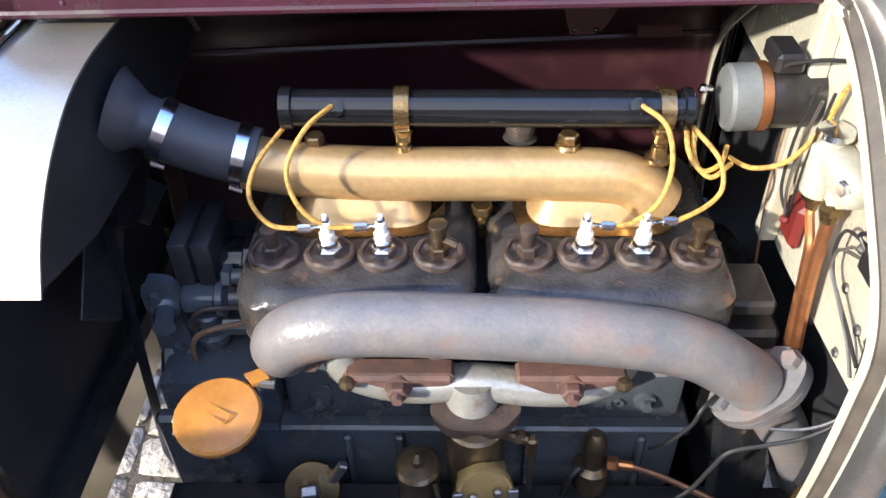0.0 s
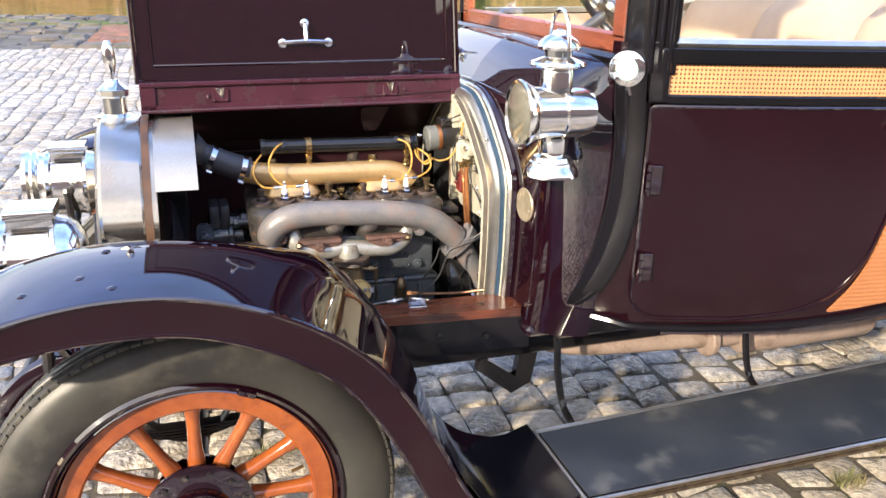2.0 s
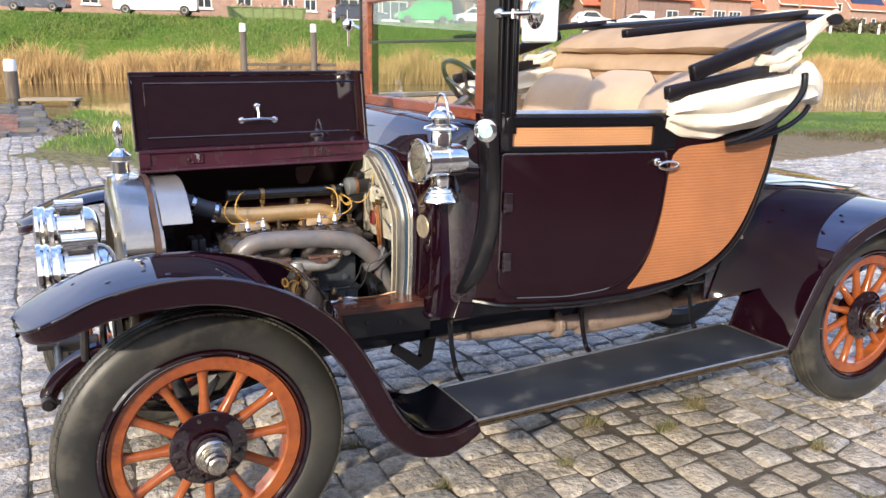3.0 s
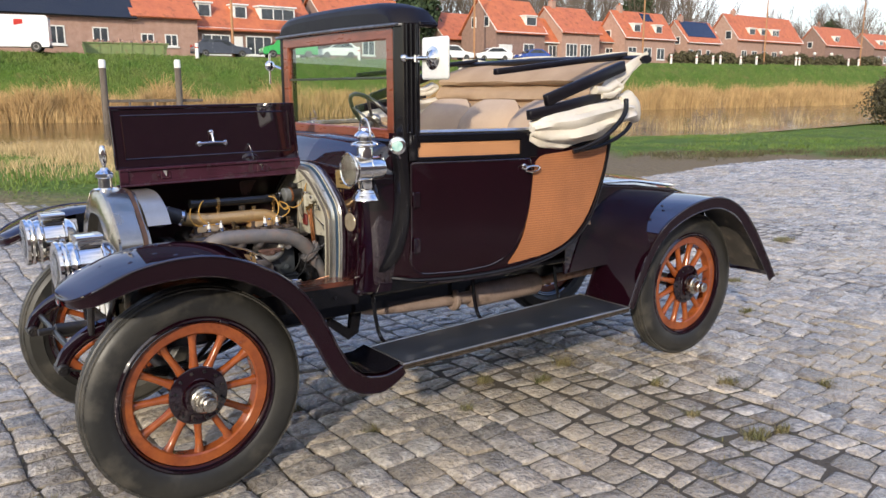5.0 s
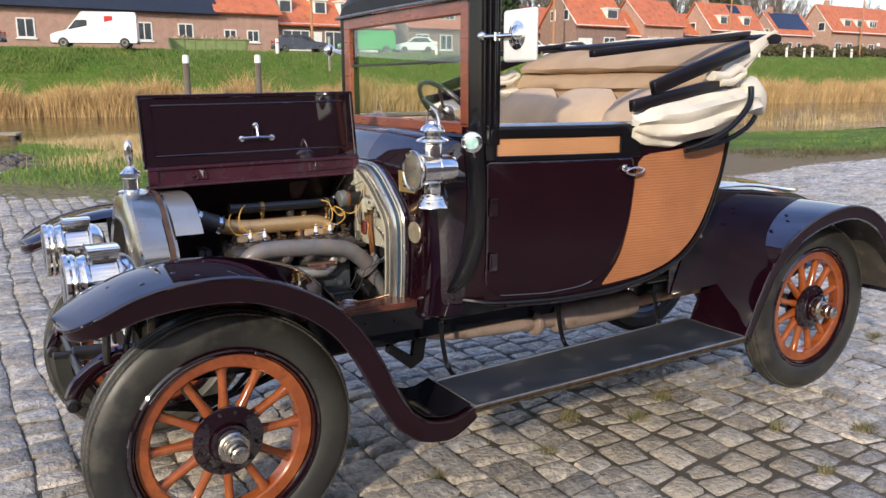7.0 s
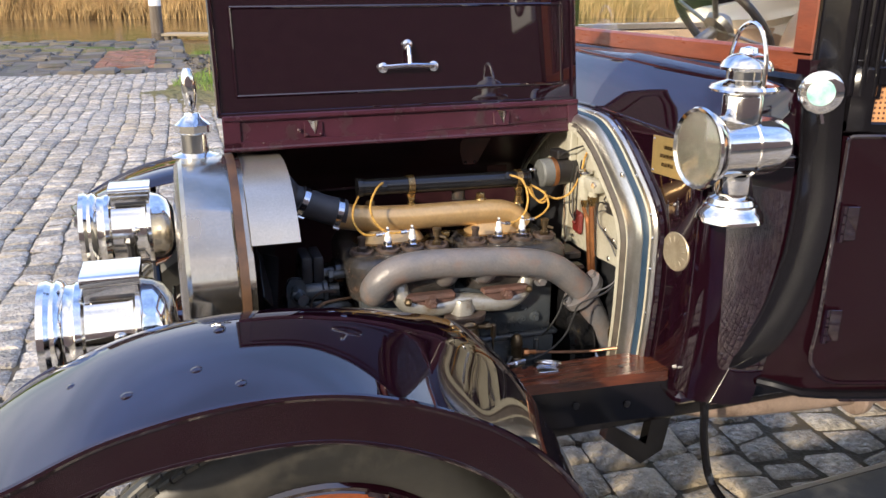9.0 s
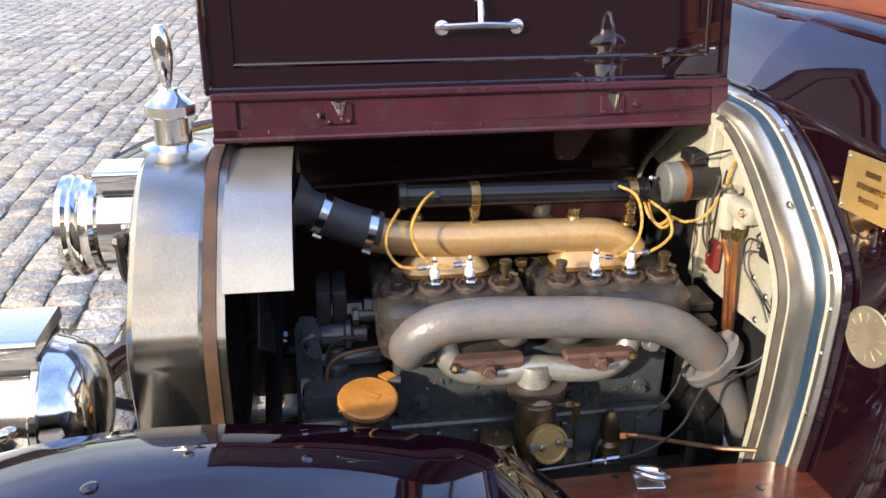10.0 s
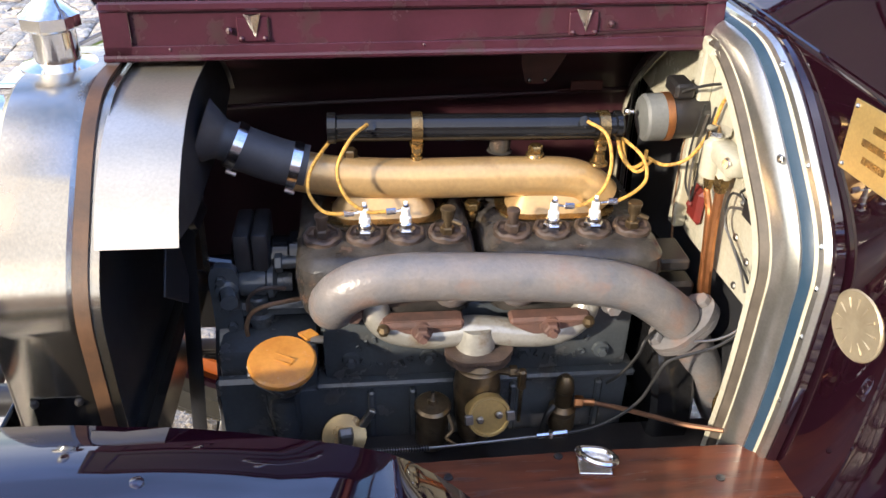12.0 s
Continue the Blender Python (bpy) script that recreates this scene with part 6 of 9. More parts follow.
CAPS = ((0.272, 0.334, 0.393, 0.454), (0.551, 0.611, 0.673, 0.733))
for x0, x1, caps in ((0.238, 0.49, CAPS[0]), (0.512, 0.768, CAPS[1])):
    b = part("cylinder_block", block(x0, x1), "block", eng, "oil-stained black cast iron cylinder block")
for caps, which in zip(CAPS, ((1, 2), (1, 2))):
    for k, x in enumerate(caps):
        y = 0.768
        ring = Geo().lathe([(0.026, 0.0), (0.0285, 0.002), (0.0285, 0.008), (0.026, 0.0105), (0.0225, 0.0105), (0.021, 0.007), (0.0, 0.006)], (x, y, 0.998), (0, 0, 1), 28)
        ring.v = [(a, b, c + (0.0025 if c > 1.004 and math.sin(6 * math.atan2(b - y, a - x)) > 0.3 and math.hypot(a - x, b - y) > 0.02 else 0)) for a, b, c in ring.v]
        part("valve_cap", ring, "rust_dark", eng)
        if k in which:
            base = Geo().hexnut((x, y, 1.004), (0, 0, 1), 0.0145, 0.012).lathe([(0.0095, 0.012), (0.0105, 0.014), (0.0105, 0.02), (0.007, 0.024)], (x, y, 1.004), (0, 0, 1), 16)
            p = part("spark_plug", base, "bright_steel", eng, "white porcelain spark plug")
            part("insulator", Geo().lathe([(0.0085, 0.018), (0.0085, 0.030), (0.0065, 0.032), (0.006, 0.044), (0.003, 0.047), (0.003, 0.054), (0.0, 0.055)], (x, y, 1.004), (0, 0, 1), 16), "porcelain", p)
            part("terminal", Geo().lathe([(0.003, 0), (0.0045, 0.002), (0.0045, 0.006), (0.0, 0.009)], (x, y, 1.048), (0, 0, 1), 10), "bright_steel", p)
        elif k == 0:
            part("cap_plug", Geo().hexnut((x, y, 1.004), (0, 0, 1), 0.012, 0.014).lathe([(0.008, 0.0), (0.008, 0.02), (0.01, 0.024), (0.01, 0.03), (0.0, 0.032)], (x, y, 1.01), (0, 0, 1), 12), "rust_dark", eng)
        else:
            part("priming_cock", Geo().hexnut((x, y, 1.004), (0, 0, 1), 0.011, 0.012).lathe([(0.006, 0.01), (0.0055, 0.022), (0.009, 0.024), (0.009, 0.034), (0.011, 0.038), (0.0105, 0.042), (0.006, 0.043)], (x, y, 1.004), (0, 0, 1), 16).cyl((x, y, 1.028), (x + 0.02, y - 0.008, 1.022), 0.004, 8), "bronze", eng, "small brass priming cock")

before_top = set(eng.children_recursive)
# water manifold on top
wm = Geo().sweep(cat([(0.235, 0.85, 1.092), (0.30, 0.85, 1.080), (0.40, 0.85, 1.074), (0.55, 0.85, 1.073), (0.64, 0.85, 1.070), (0.675, 0.85, 1.058), (0.70, 0.85, 1.032)], 6), lambda s: 0.031 if s < 0.8 else 0.031 + 0.006 * math.sin((s - 0.8) * 8), 20)
for x0, x1 in ((0.275, 0.452), (0.545, 0.718)):
    rows = []
    for z, g in ((1.004, 0.004), (1.010, 0.004), (1.012, -0.002), (1.03, -0.012), (1.06, -0.035)):
        rows.append([(x, y, z) for x, y in rounded([(x0 - g, 0.805 - g), (x1 + g, 0.805 - g), (x1 + g, 0.90 + g), (x0 - g, 0.90 + g)], 0.045, 6)])
    wm.loft(rows, True, True)
wmo = part("water_manifold", wm, "brass_paint", eng, "bronze-gold water outlet manifold", 50)
for x0, x1 in ((0.275, 0.452), (0.545, 0.718)):
    part("gasket", Geo().slab(rounded([(x0 - 0.007, 0.798), (x1 + 0.007, 0.798), (x1 + 0.007, 0.907), (x0 - 0.007, 0.907)], 0.05, 6), "z", 1.0, 1.0045), "brass", eng)
for x in (0.315, 0.597):
    part("manifold_nut", Geo().lathe([(0.016, 0), (0.014, 0.008), (0.012, 0.01)], (x, 0.86, 1.098), (0, 0, 1), 16).hexnut((x, 0.86, 1.106), (0, 0, 1), 0.0115, 0.014), "brass" if x > 0.5 else "bronze", wmo)
part("drain_nut", Geo().hexnut((0.502, 0.85, 1.03), (0, 0, -1), 0.013, 0.012).cyl((0.502, 0.85, 1.02), (0.502, 0.85, 0.985), 0.005, 8).hexnut((0.502, 0.85, 1.012), (0, 0, -1), 0.009, 0.012), "brass", wmo)
neck = part("water_neck", Geo().sweep(cat([(0.104, 0.85, 1.156), (0.122, 0.85, 1.149), (0.14, 0.85, 1.141), (0.158, 0.85, 1.132)], 5), lambda s: 0.052 - 0.022 * min(1, s * 2), 20), "hose", eng, "black outlet neck")
part("water_hose", Geo().sweep(cat([(0.144, 0.85, 1.138), (0.168, 0.85, 1.126), (0.20, 0.85, 1.112), (0.232, 0.85, 1.101), (0.25, 0.85, 1.096)], 5), 0.034, 20), "hose", eng, "matt black rubber hose")
for c, d in (((0.152, 0.85, 1.134), (0.85, 0, -0.45)), ((0.233, 0.85, 1.101), (0.95, 0, -0.3))):
    g = Geo().lathe([(0.0345, -0.007), (0.036, -0.007), (0.036, 0.007), (0.0345, 0.007)], c, d, 28, True)
    g.cyl((c[0] - 0.016, 0.832, c[2] - 0.031), (c[0] - 0.002, 0.832, c[2] - 0.037), 0.0045, 8)
    part("hose_clip", g, "bright_steel", eng, "bright hose clip")

# ignition tube with straps
tube = Geo().lathe([(0.016, -0.004), (0.0235, -0.004), (0.0235, 0.008), (0.0205, 0.010), (0.0205, 0.426), (0.0235, 0.428), (0.0235, 0.436), (0.019, 0.44), (0.0, 0.44)], (0.288, 0.862, 1.153), (1, 0, -0.012), 24)
for x in (0.345, 0.665):
    tube.lathe([(0.009, 0.0), (0.0095, 0.0025), (0.0055, 0.0035)], (x, 0.844, 1.162), (0, -0.85, 0.5), 12)
tb = part("ignition_tube", tube, "gloss", eng, "black tube for the ignition leads")
for x in (0.415, 0.697):
    z = 1.153 - 0.012 * (x - 0.288)
    strap = Geo().lathe([(0.0215, -0.008), (0.024, -0.008), (0.024, 0.008), (0.0215, 0.008)], (x, 0.862, z), (1, 0, 0), 24, True)
    strap.lathe([(0.012, 0.0), (0.01, -0.008), (0.006, -0.012), (0.006, -0.02), (0.009, -0.022), (0.0105, -0.034), (0.014, -0.036), (0.015, -0.04)], (x, 0.855, z - 0.02), (0, 0, 1), 12)
    strap.box(x - 0.008, x + 0.008, 0.846, 0.86, z - 0.036, z - 0.018, 0.002)
    part("tube_strap", strap, "brass", tb, "brass strap on a turned stud")
part("tube_lug", Geo().lathe([(0.016, 0), (0.018, -0.01), (0.016, -0.03), (0.02, -0.032)], (0.545, 0.88, 1.135), (0, 0, 1), 12), "block", tb)
coil = part("ignition_coil", Geo().lathe([(0.0, 0.0), (0.0335, 0.0), (0.035, 0.003), (0.035, 0.112), (0.033, 0.115), (0.0, 0.115)], (0.765, 0.872, 1.136), (1, 0, 0.04), 28), "black_iron", eng, "black coil with a grey cap")
part("coil_cap", Geo().lathe([(0.0, -0.006), (0.012, -0.006), (0.033, -0.004), (0.0365, 0.0), (0.0365, 0.026), (0.034, 0.028)], (0.765, 0.872, 1.136), (1, 0, 0.04), 28), "grey_plastic", coil)
part("coil_band", Geo().lathe([(0.036, 0.026), (0.0375, 0.027), (0.0375, 0.037), (0.036, 0.038)], (0.765, 0.872, 1.136), (1, 0, 0.04), 28), "copper", coil)
part("coil_terminal", Geo().cyl((0.747, 0.872, 1.146), (0.735, 0.872, 1.147), 0.004, 8).ball((0.737, 0.872, 1.147), 0.006, 8), "bright_steel", coil)
part("coil_clamp", Geo().box(0.80, 0.83, 0.85, 0.90, 1.172, 1.195, 0.004), "black_iron", coil)


def lead(name, pts, r, mat, parent, label=""):
    return part(name, Geo().sweep(cat(pts, 7), r, 8), mat, parent, label)


PZ = 1.066
for (sx, sy, sz), mid, px in (((0.285, 0.85, 1.135), [(0.262, 0.80, 1.12), (0.256, 0.775, 1.095), (0.275, 0.765, 1.068), (0.305, 0.765, 1.0625)], 0.334), ((0.342, 0.842, 1.166), [(0.318, 0.81, 1.158), (0.298, 0.785, 1.125), (0.308, 0.77, 1.088), (0.335, 0.765, 1.066), (0.365, 0.766, 1.0635)], 0.393)):
    ld = lead("plug_lead", [(sx, sy, sz)] + mid, 0.0027, "yellow_cable", eng, "yellow braided plug lead")
    e = mid[-1]
    part("lead_clip", Geo().cyl(e, (e[0] + 0.014, e[1], e[2] + 0.001), 0.005, 8).cyl((e[0] + 0.012, e[1], e[2]), (px, 0.768, PZ), 0.002, 6), "bright_steel", ld)
for (sx, sy, sz), mid, px in (((0.668, 0.842, 1.164), [(0.69, 0.815, 1.155), (0.697, 0.795, 1.12), (0.686, 0.78, 1.085), (0.66, 0.77, 1.066), (0.64, 0.768, 1.0625)], 0.611), ((0.725, 0.85, 1.135), [(0.748, 0.81, 1.12), (0.752, 0.79, 1.095), (0.735, 0.78, 1.078), (0.705, 0.77, 1.067)], 0.673)):
    ld = lead("plug_lead", [(sx, sy, sz)] + mid, 0.0027, "yellow_cable", eng, "yellow braided plug lead")
    e = mid[-1]
    part("lead_clip", Geo().cyl(e, (e[0] - 0.014, e[1], e[2] + 0.001), 0.005, 8).cyl((e[0] - 0.012, e[1], e[2]), (px, 0.768, PZ), 0.002, 6), "bright_steel", ld)
lead("coil_lead", [(0.722, 0.855, 1.133), (0.722, 0.83, 1.115), (0.735, 0.815, 1.10), (0.755, 0.82, 1.105), (0.765, 0.84, 1.115)], 0.0029, "yellow_cable", eng)
lead("coil_lead", [(0.73, 0.855, 1.128), (0.73, 0.825, 1.105), (0.745, 0.81, 1.095), (0.765, 0.815, 1.11)], 0.0029, "yellow_cable", eng)
lead("coil_lead", [(0.765, 0.83, 1.108), (0.79, 0.82, 1.10), (0.82, 0.81, 1.115), (0.84, 0.80, 1.16), (0.846, 0.79, 1.21), (0.85, 0.77, 1.24)], 0.0028, "yellow_cable", eng)
lead("earth_wire", [(0.80, 0.87, 1.185), (0.81, 0.85, 1.205), (0.83, 0.82, 1.225), (0.848, 0.78, 1.243)], 0.0022, "black_cable", eng)

# the outlet pipe, the lead tube and the coil sit low over the blocks
for o in eng.children_recursive:
    if o not in before_top and o.name.split(".")[0] not in ("gasket", "ignition_coil", "coil_cap", "coil_band", "coil_terminal", "coil_clamp"):
        o.data.transform(Matrix.Translation((0, 0, -0.020)))

# exhaust manifold
EX = [(0.312, 0.745, 0.910), (0.292, 0.720, 0.917), (0.284, 0.70, 0.929), (0.289, 0.687, 0.949), (0.307, 0.68, 0.969), (0.338, 0.676, 0.984), (0.4, 0.675, 0.99), (0.5, 0.676, 0.985), (0.6, 0.677, 0.977), (0.68, 0.679, 0.963), (0.73, 0.682, 0.943), (0.772, 0.686, 0.911), (0.800, 0.690, 0.885)]
exm = Geo().sweep(cat(EX, 6), lambda s: 0.034 if s > 0.16 else 0.029 + 0.031 * s, 22)
PORTS = []
for x, z in ((0.452, 0.955), (0.548, 0.952), (0.685, 0.945)):
    PORTS.append(Geo().sweep(cat([(x, 0.683, z + 0.022), (x + 0.002, 0.697, z + 0.002), (x + 0.003, 0.72, z - 0.010), (x + 0.004, 0.755, z - 0.014)], 4), lambda s: 0.033 - 0.006 * s, 16))
ex2 = part("exhaust_manifold", exm, "exhaust", eng, "grey-brown heat-scaled exhaust manifold", 60)
for q in PORTS:
    part("exhaust_port", q, "exhaust", ex2, angle=60)
n1 = Vector((0.62, 0.1, -0.75)).normalized()
fl = Geo()
c0 = Vector((0.803, 0.690, 0.882))
for off in (0.0, 0.011):
    rows = []
    rot = n1.to_track_quat("Z", "Y").to_matrix()
    pts = rounded([(-0.058, -0.014), (-0.028, -0.037), (0.028, -0.037), (0.058, -0.014), (0.058, 0.014), (0.028, 0.037), (-0.028, 0.037), (-0.058, 0.014)], 0.014, 3)
    swing = Matrix.Rotation(radians(90), 3, "Z")
    for h in (off, off + 0.0095):
        rows.append([c0 + rot @ (swing @ Vector((a, b, 0))) + n1 * h for a, b in pts])
    fl.loft(rows, True, True)
part("exhaust_flange", fl, "exhaust", ex2)
for s in (-1, 1):
    c = c0 + rot @ (swing @ Vector((0.045 * s, 0, 0)))
    part("flange_bolt", Geo().hexnut(c - n1 * 0.012, n1, 0.011, 0.012).cyl(c, c + n1 * 0.035, 0.006, 8), "exhaust", ex2)
part("down_pipe", Geo().sweep(cat([(0.812, 0.694, 0.872), (0.835, 0.697, 0.83), (0.86, 0.70, 0.785), (0.90, 0.71, 0.70), (0.95, 0.70, 0.60)], 5), 0.03, 18), "exhaust", ex2)
for x, z, b in ((0.314, 0.931, "rust"), (0.694, 0.925, "exhaust")):
    part("stud_nut", Geo().lathe([(0.018, 0), (0.016, 0.008)], (x, 0.70, z - 0.01), (0, -1, 0), 14).hexnut((x, 0.692, z - 0.01), (0, -1, 0), 0.012, 0.014), b, ex2)
for x, s in ((0.410, -1), (0.597, 1)):
    cl = Geo().slab(rounded([(x - 0.062, 0.918), (x + 0.062, 0.918), (x + 0.055 * (-s) + 0.004, 0.897), (x - 0.02, 0.892)] if s < 0 else [(x - 0.062, 0.905), (x + 0.062, 0.912), (x + 0.055, 0.90), (x - 0.02, 0.882)], 0.012, 3), "y", 0.672, 0.692)
    cl.box(x - 0.06, x + 0.06, 0.667, 0.695, 0.903, 0.915, 0.004)
    part("manifold_clamp", cl, "rust", ex2, "rust-red manifold clamp")
    part("clamp_nut", Geo().lathe([(0.016, 0), (0.015, 0.006)], (x + 0.0, 0.672, 0.9), (0, -1, 0), 16).hexnut((x, 0.666, 0.9), (0, -1, 0), 0.012, 0.012).cyl((x, 0.654, 0.9), (x, 0.646, 0.9), 0.006, 8), "rust", ex2)
    part("clamp_end", Geo().ball((x + s * 0.055, 0.668, 0.906), 0.01, 8), "bronze", ex2)

# inlet manifold and carburettor
inl = Geo().sweep(cat([(0.352, 0.725, 0.95), (0.345, 0.708, 0.93), (0.350, 0.698, 0.903), (0.376, 0.694, 0.885), (0.43, 0.69, 0.878), (0.49, 0.69, 0.884), (0.56, 0.69, 0.874), (0.61, 0.694, 0.872), (0.645, 0.70, 0.890), (0.660, 0.71, 0.922), (0.656, 0.725, 0.945)], 6), 0.0215, 16)
inl.lathe([(0.03, 0.0), (0.03, 0.03), (0.024, 0.05)], (0.49, 0.685, 0.845), (0, 0, 1), 20)
inl.box(0.33, 0.362, 0.705, 0.72, 0.925, 0.955, 0.004).box(0.625, 0.655, 0.705, 0.72, 0.92, 0.95, 0.004)
part("inlet_manifold", inl, "alu_cast", eng, "pale cast aluminium inlet manifold", 60)
carb = part("carburettor", Geo().lathe([(0.022, -0.17), (0.026, -0.165), (0.033, -0.12), (0.036, -0.07), (0.034, -0.05), (0.029, -0.034), (0.034, -0.03), (0.029, -0.026), (0.035, -0.02), (0.03, -0.012), (0.034, -0.006), (0.0, -0.006)], (0.494, 0.672, 0.862), (0, 0, 1), 24), "bronze", eng, "dull bronze carburettor")
part("carb_flange", Geo().slab(rounded([(0.439, 0.672), (0.464, 0.64), (0.524, 0.64), (0.549, 0.672), (0.524, 0.704), (0.464, 0.704)], 0.014, 4), "z", 0.853, 0.861).slab(rounded([(0.441, 0.672), (0.464, 0.642), (0.524, 0.642), (0.547, 0.672), (0.524, 0.702), (0.464, 0.702)], 0.014, 4), "z", 0.843, 0.851), "rust_dark", carb)
axc = Vector((0.08, -0.93, 0.32)).normalized()
ACAP = Vector((0.504, 0.619, 0.780))
part("air_cap", Geo().lathe([(0.029, -0.05), (0.029, -0.01), (0.032, -0.008), (0.033, 0.004), (0.0315, 0.008), (0.028, 0.008), (0.0265, 0.0055), (0.0, 0.006)], ACAP, axc, 36), "brass_bright", carb, "round gilt cap with two clips")
rc = axc.to_track_quat("Z", "Y").to_matrix().to_4x4()
for s in (-1, 1):
    c = ACAP + axc * 0.008
    xdir = Vector((1, 0.086, 0)).normalized()
    part("cap_clip", Geo().box(-0.006, 0.006, -0.007, 0.007, -0.002, 0.006, 0.001, m=Matrix.Translation(c + xdir * 0.031 * s) @ rc).lathe([(0.0055, 0), (0.0055, 0.004), (0.003, 0.006), (0, 0.006)], c + xdir * 0.014 * s + Vector((0, 0, 0.003 * s)), axc, 14), "steel", carb)
part("carb_lever", Geo().cyl((0.52, 0.66, 0.830), (0.553, 0.65, 0.830), 0.006, 8).box(0.551, 0.563, 0.643, 0.657, 0.80, 0.836, 0.003).cyl((0.557, 0.65, 0.805), (0.558, 0.65, 0.735), 0.003, 8).hexnut((0.538, 0.655, 0.830), (1, 0, 0), 0.009, 0.012), "bronze", carb)
part("float_chamber", Geo().lathe([(0.0, -0.085), (0.022, -0.083), (0.025, -0.075), (0.025, -0.008), (0.028, -0.006), (0.028, 0.0), (0.024, 0.004), (0.008, 0.006), (0.006, 0.012), (0.0, 0.013)], (0.426, 0.66, 0.768), (0, -0.08, 1), 28), "bronze", carb, "dull bronze float chamber")
part("float_link", Geo().sweep(cat([(0.447, 0.632, 0.772), (0.452, 0.618, 0.755), (0.442, 0.612, 0.745), (0.456, 0.606, 0.735)], 4), 0.003, 6), "bronze", carb)
part("float_pin", Geo().cyl((0.426, 0.66, 0.776), (0.426, 0.659, 0.794), 0.003, 8), "bright_steel", carb)

# oil filler, relief valve, breather
fil = part("oil_filler", Geo().sweep(cat([(0.215, 0.660, 0.870), (0.212, 0.665, 0.84), (0.205, 0.685, 0.80), (0.20, 0.70, 0.74), (0.20, 0.72, 0.68)], 5), lambda s: 0.043 - 0.018 * min(1, s * 1.6), 20), "case", eng, "dark oil filler with an orange cap")
part("filler_lid", Geo().lathe([(0.047, -0.006), (0.048, -0.002), (0.048, 0.003), (0.045, 0.006), (0.0, 0.008)], (0.212, 0.648, 0.873), (0.02, -0.16, 1), 32).slab([(0.245, 0.683), (0.262, 0.693), (0.25, 0.708), (0.232, 0.699)], "z", 0.880, 0.885), "orange_cap", fil, "orange enamelled filler lid")
part("lid_clip", Geo().sweep(cat([(0.166, 0.643, 0.873), (0.178, 0.625, 0.859), (0.19, 0.633, 0.84), (0.205, 0.65, 0.81)], 4), 0.004, 6).box(0.165, 0.185, 0.627, 0.643, 0.862, 0.870, 0.002), "steel", fil)
part("lid_hinge", Geo().cyl((0.25, 0.69, 0.879), (0.268, 0.69, 0.877), 0.006, 8), "steel", fil)
for a, b, c, d in ((-0.018, 0.018, -0.006, -0.0048), (-0.018, 0.018, 0.0048, 0.006), (-0.018, -0.0168, -0.006, 0.006), (0.0168, 0.018, -0.006, 0.006)):
    part("lid_ridge", Geo().box(a, b, c, d, 0.0, 0.0012, m=pose(0.212, 0.647, 0.8805, 9, 0, -32)), "orange_cap", fil)
cov = part("drain_cover", Geo().lathe([(0.034, -0.012), (0.036, -0.002), (0.034, 0.004), (0.0, 0.006)], (0.291, 0.67, 0.703), (0.1, -0.75, 0.65), 28), "brass", eng, "round brass cover with a wing clamp")
part("cover_clamp", Geo().box(-0.011, 0.011, -0.008, 0.008, 0, 0.035, 0.003, m=pose(0.293, 0.655, 0.705, 20, 0, 10)).box(-0.006, 0.006, -0.005, 0.005, 0.02, 0.055, 0.002, m=pose(0.309, 0.665, 0.708, 0, 30, 10)), "steel", cov)
rv = part("relief_valve", Geo().lathe([(0.0, -0.055), (0.022, -0.052), (0.022, -0.03), (0.0195, -0.026), (0.022, -0.022), (0.022, -0.014), (0.014, -0.008), (0.014, 0.02), (0.0155, 0.022), (0.013, 0.042), (0.006, 0.05), (0.0, 0.051)], (0.641, 0.702, 0.725), (0, 0, 1), 22), "bronze", eng, "dull bronze relief valve")
part("oil_union", Geo().hexnut((0.657, 0.695, 0.727), (0.97, -0.2, 0), 0.010, 0.014).cyl((0.671, 0.692, 0.727), (0.688, 0.689, 0.727), 0.006, 10), "copper", rv)
lead("copper_pipe", [(0.686, 0.689, 0.727), (0.725, 0.67, 0.730), (0.775, 0.63, 0.742), (0.80, 0.605, 0.752), (0.826, 0.585, 0.762), (0.846, 0.572, 0.768)], 0.0040, "copper_dull", eng, "thin copper pipe")
lead("black_pipe", [(0.605, 0.69, 0.60), (0.606, 0.685, 0.67), (0.612, 0.685, 0.71), (0.624, 0.692, 0.722)], 0.005, "black_cable", eng)
coilw = []
for k in range(150):
    a = k * 2 * math.pi / 6
    coilw.append(Vector((0.318 + 0.098 * k / 149, 0.60 + 0.0042 * math.cos(a), 0.739 + 0.0042 * math.sin(a))))
part("cable_spring", Geo().sweep(coilw, 0.0013, 5), "black_iron", eng, "dark spring wound round the cable")
lead("control_cable", [(0.318, 0.60, 0.739), (0.416, 0.60, 0.739), (0.499, 0.60, 0.744), (0.579, 0.60, 0.750)], 0.0022, "steel", eng, "control cable beside the engine")
part("cable_adjuster", Geo().cyl((0.575, 0.60, 0.750), (0.60, 0.60, 0.7515), 0.0045, 8).hexnut((0.592, 0.60, 0.751), (1, 0, 0), 0.008, 0.006).cyl((0.60, 0.60, 0.7515), (0.620, 0.60, 0.753), 0.006, 8), "bright_steel", eng)
lead("black_cable", [(0.62, 0.60, 0.753), (0.655, 0.60, 0.760), (0.690, 0.60, 0.778), (0.722, 0.60, 0.81), (0.738, 0.60, 0.85), (0.752, 0.60, 0.88), (0.785, 0.60, 0.892), (0.82, 0.60, 0.904), (0.848, 0.60, 0.93), (0.860, 0.60, 0.98)], 0.0023, "black_cable", eng)
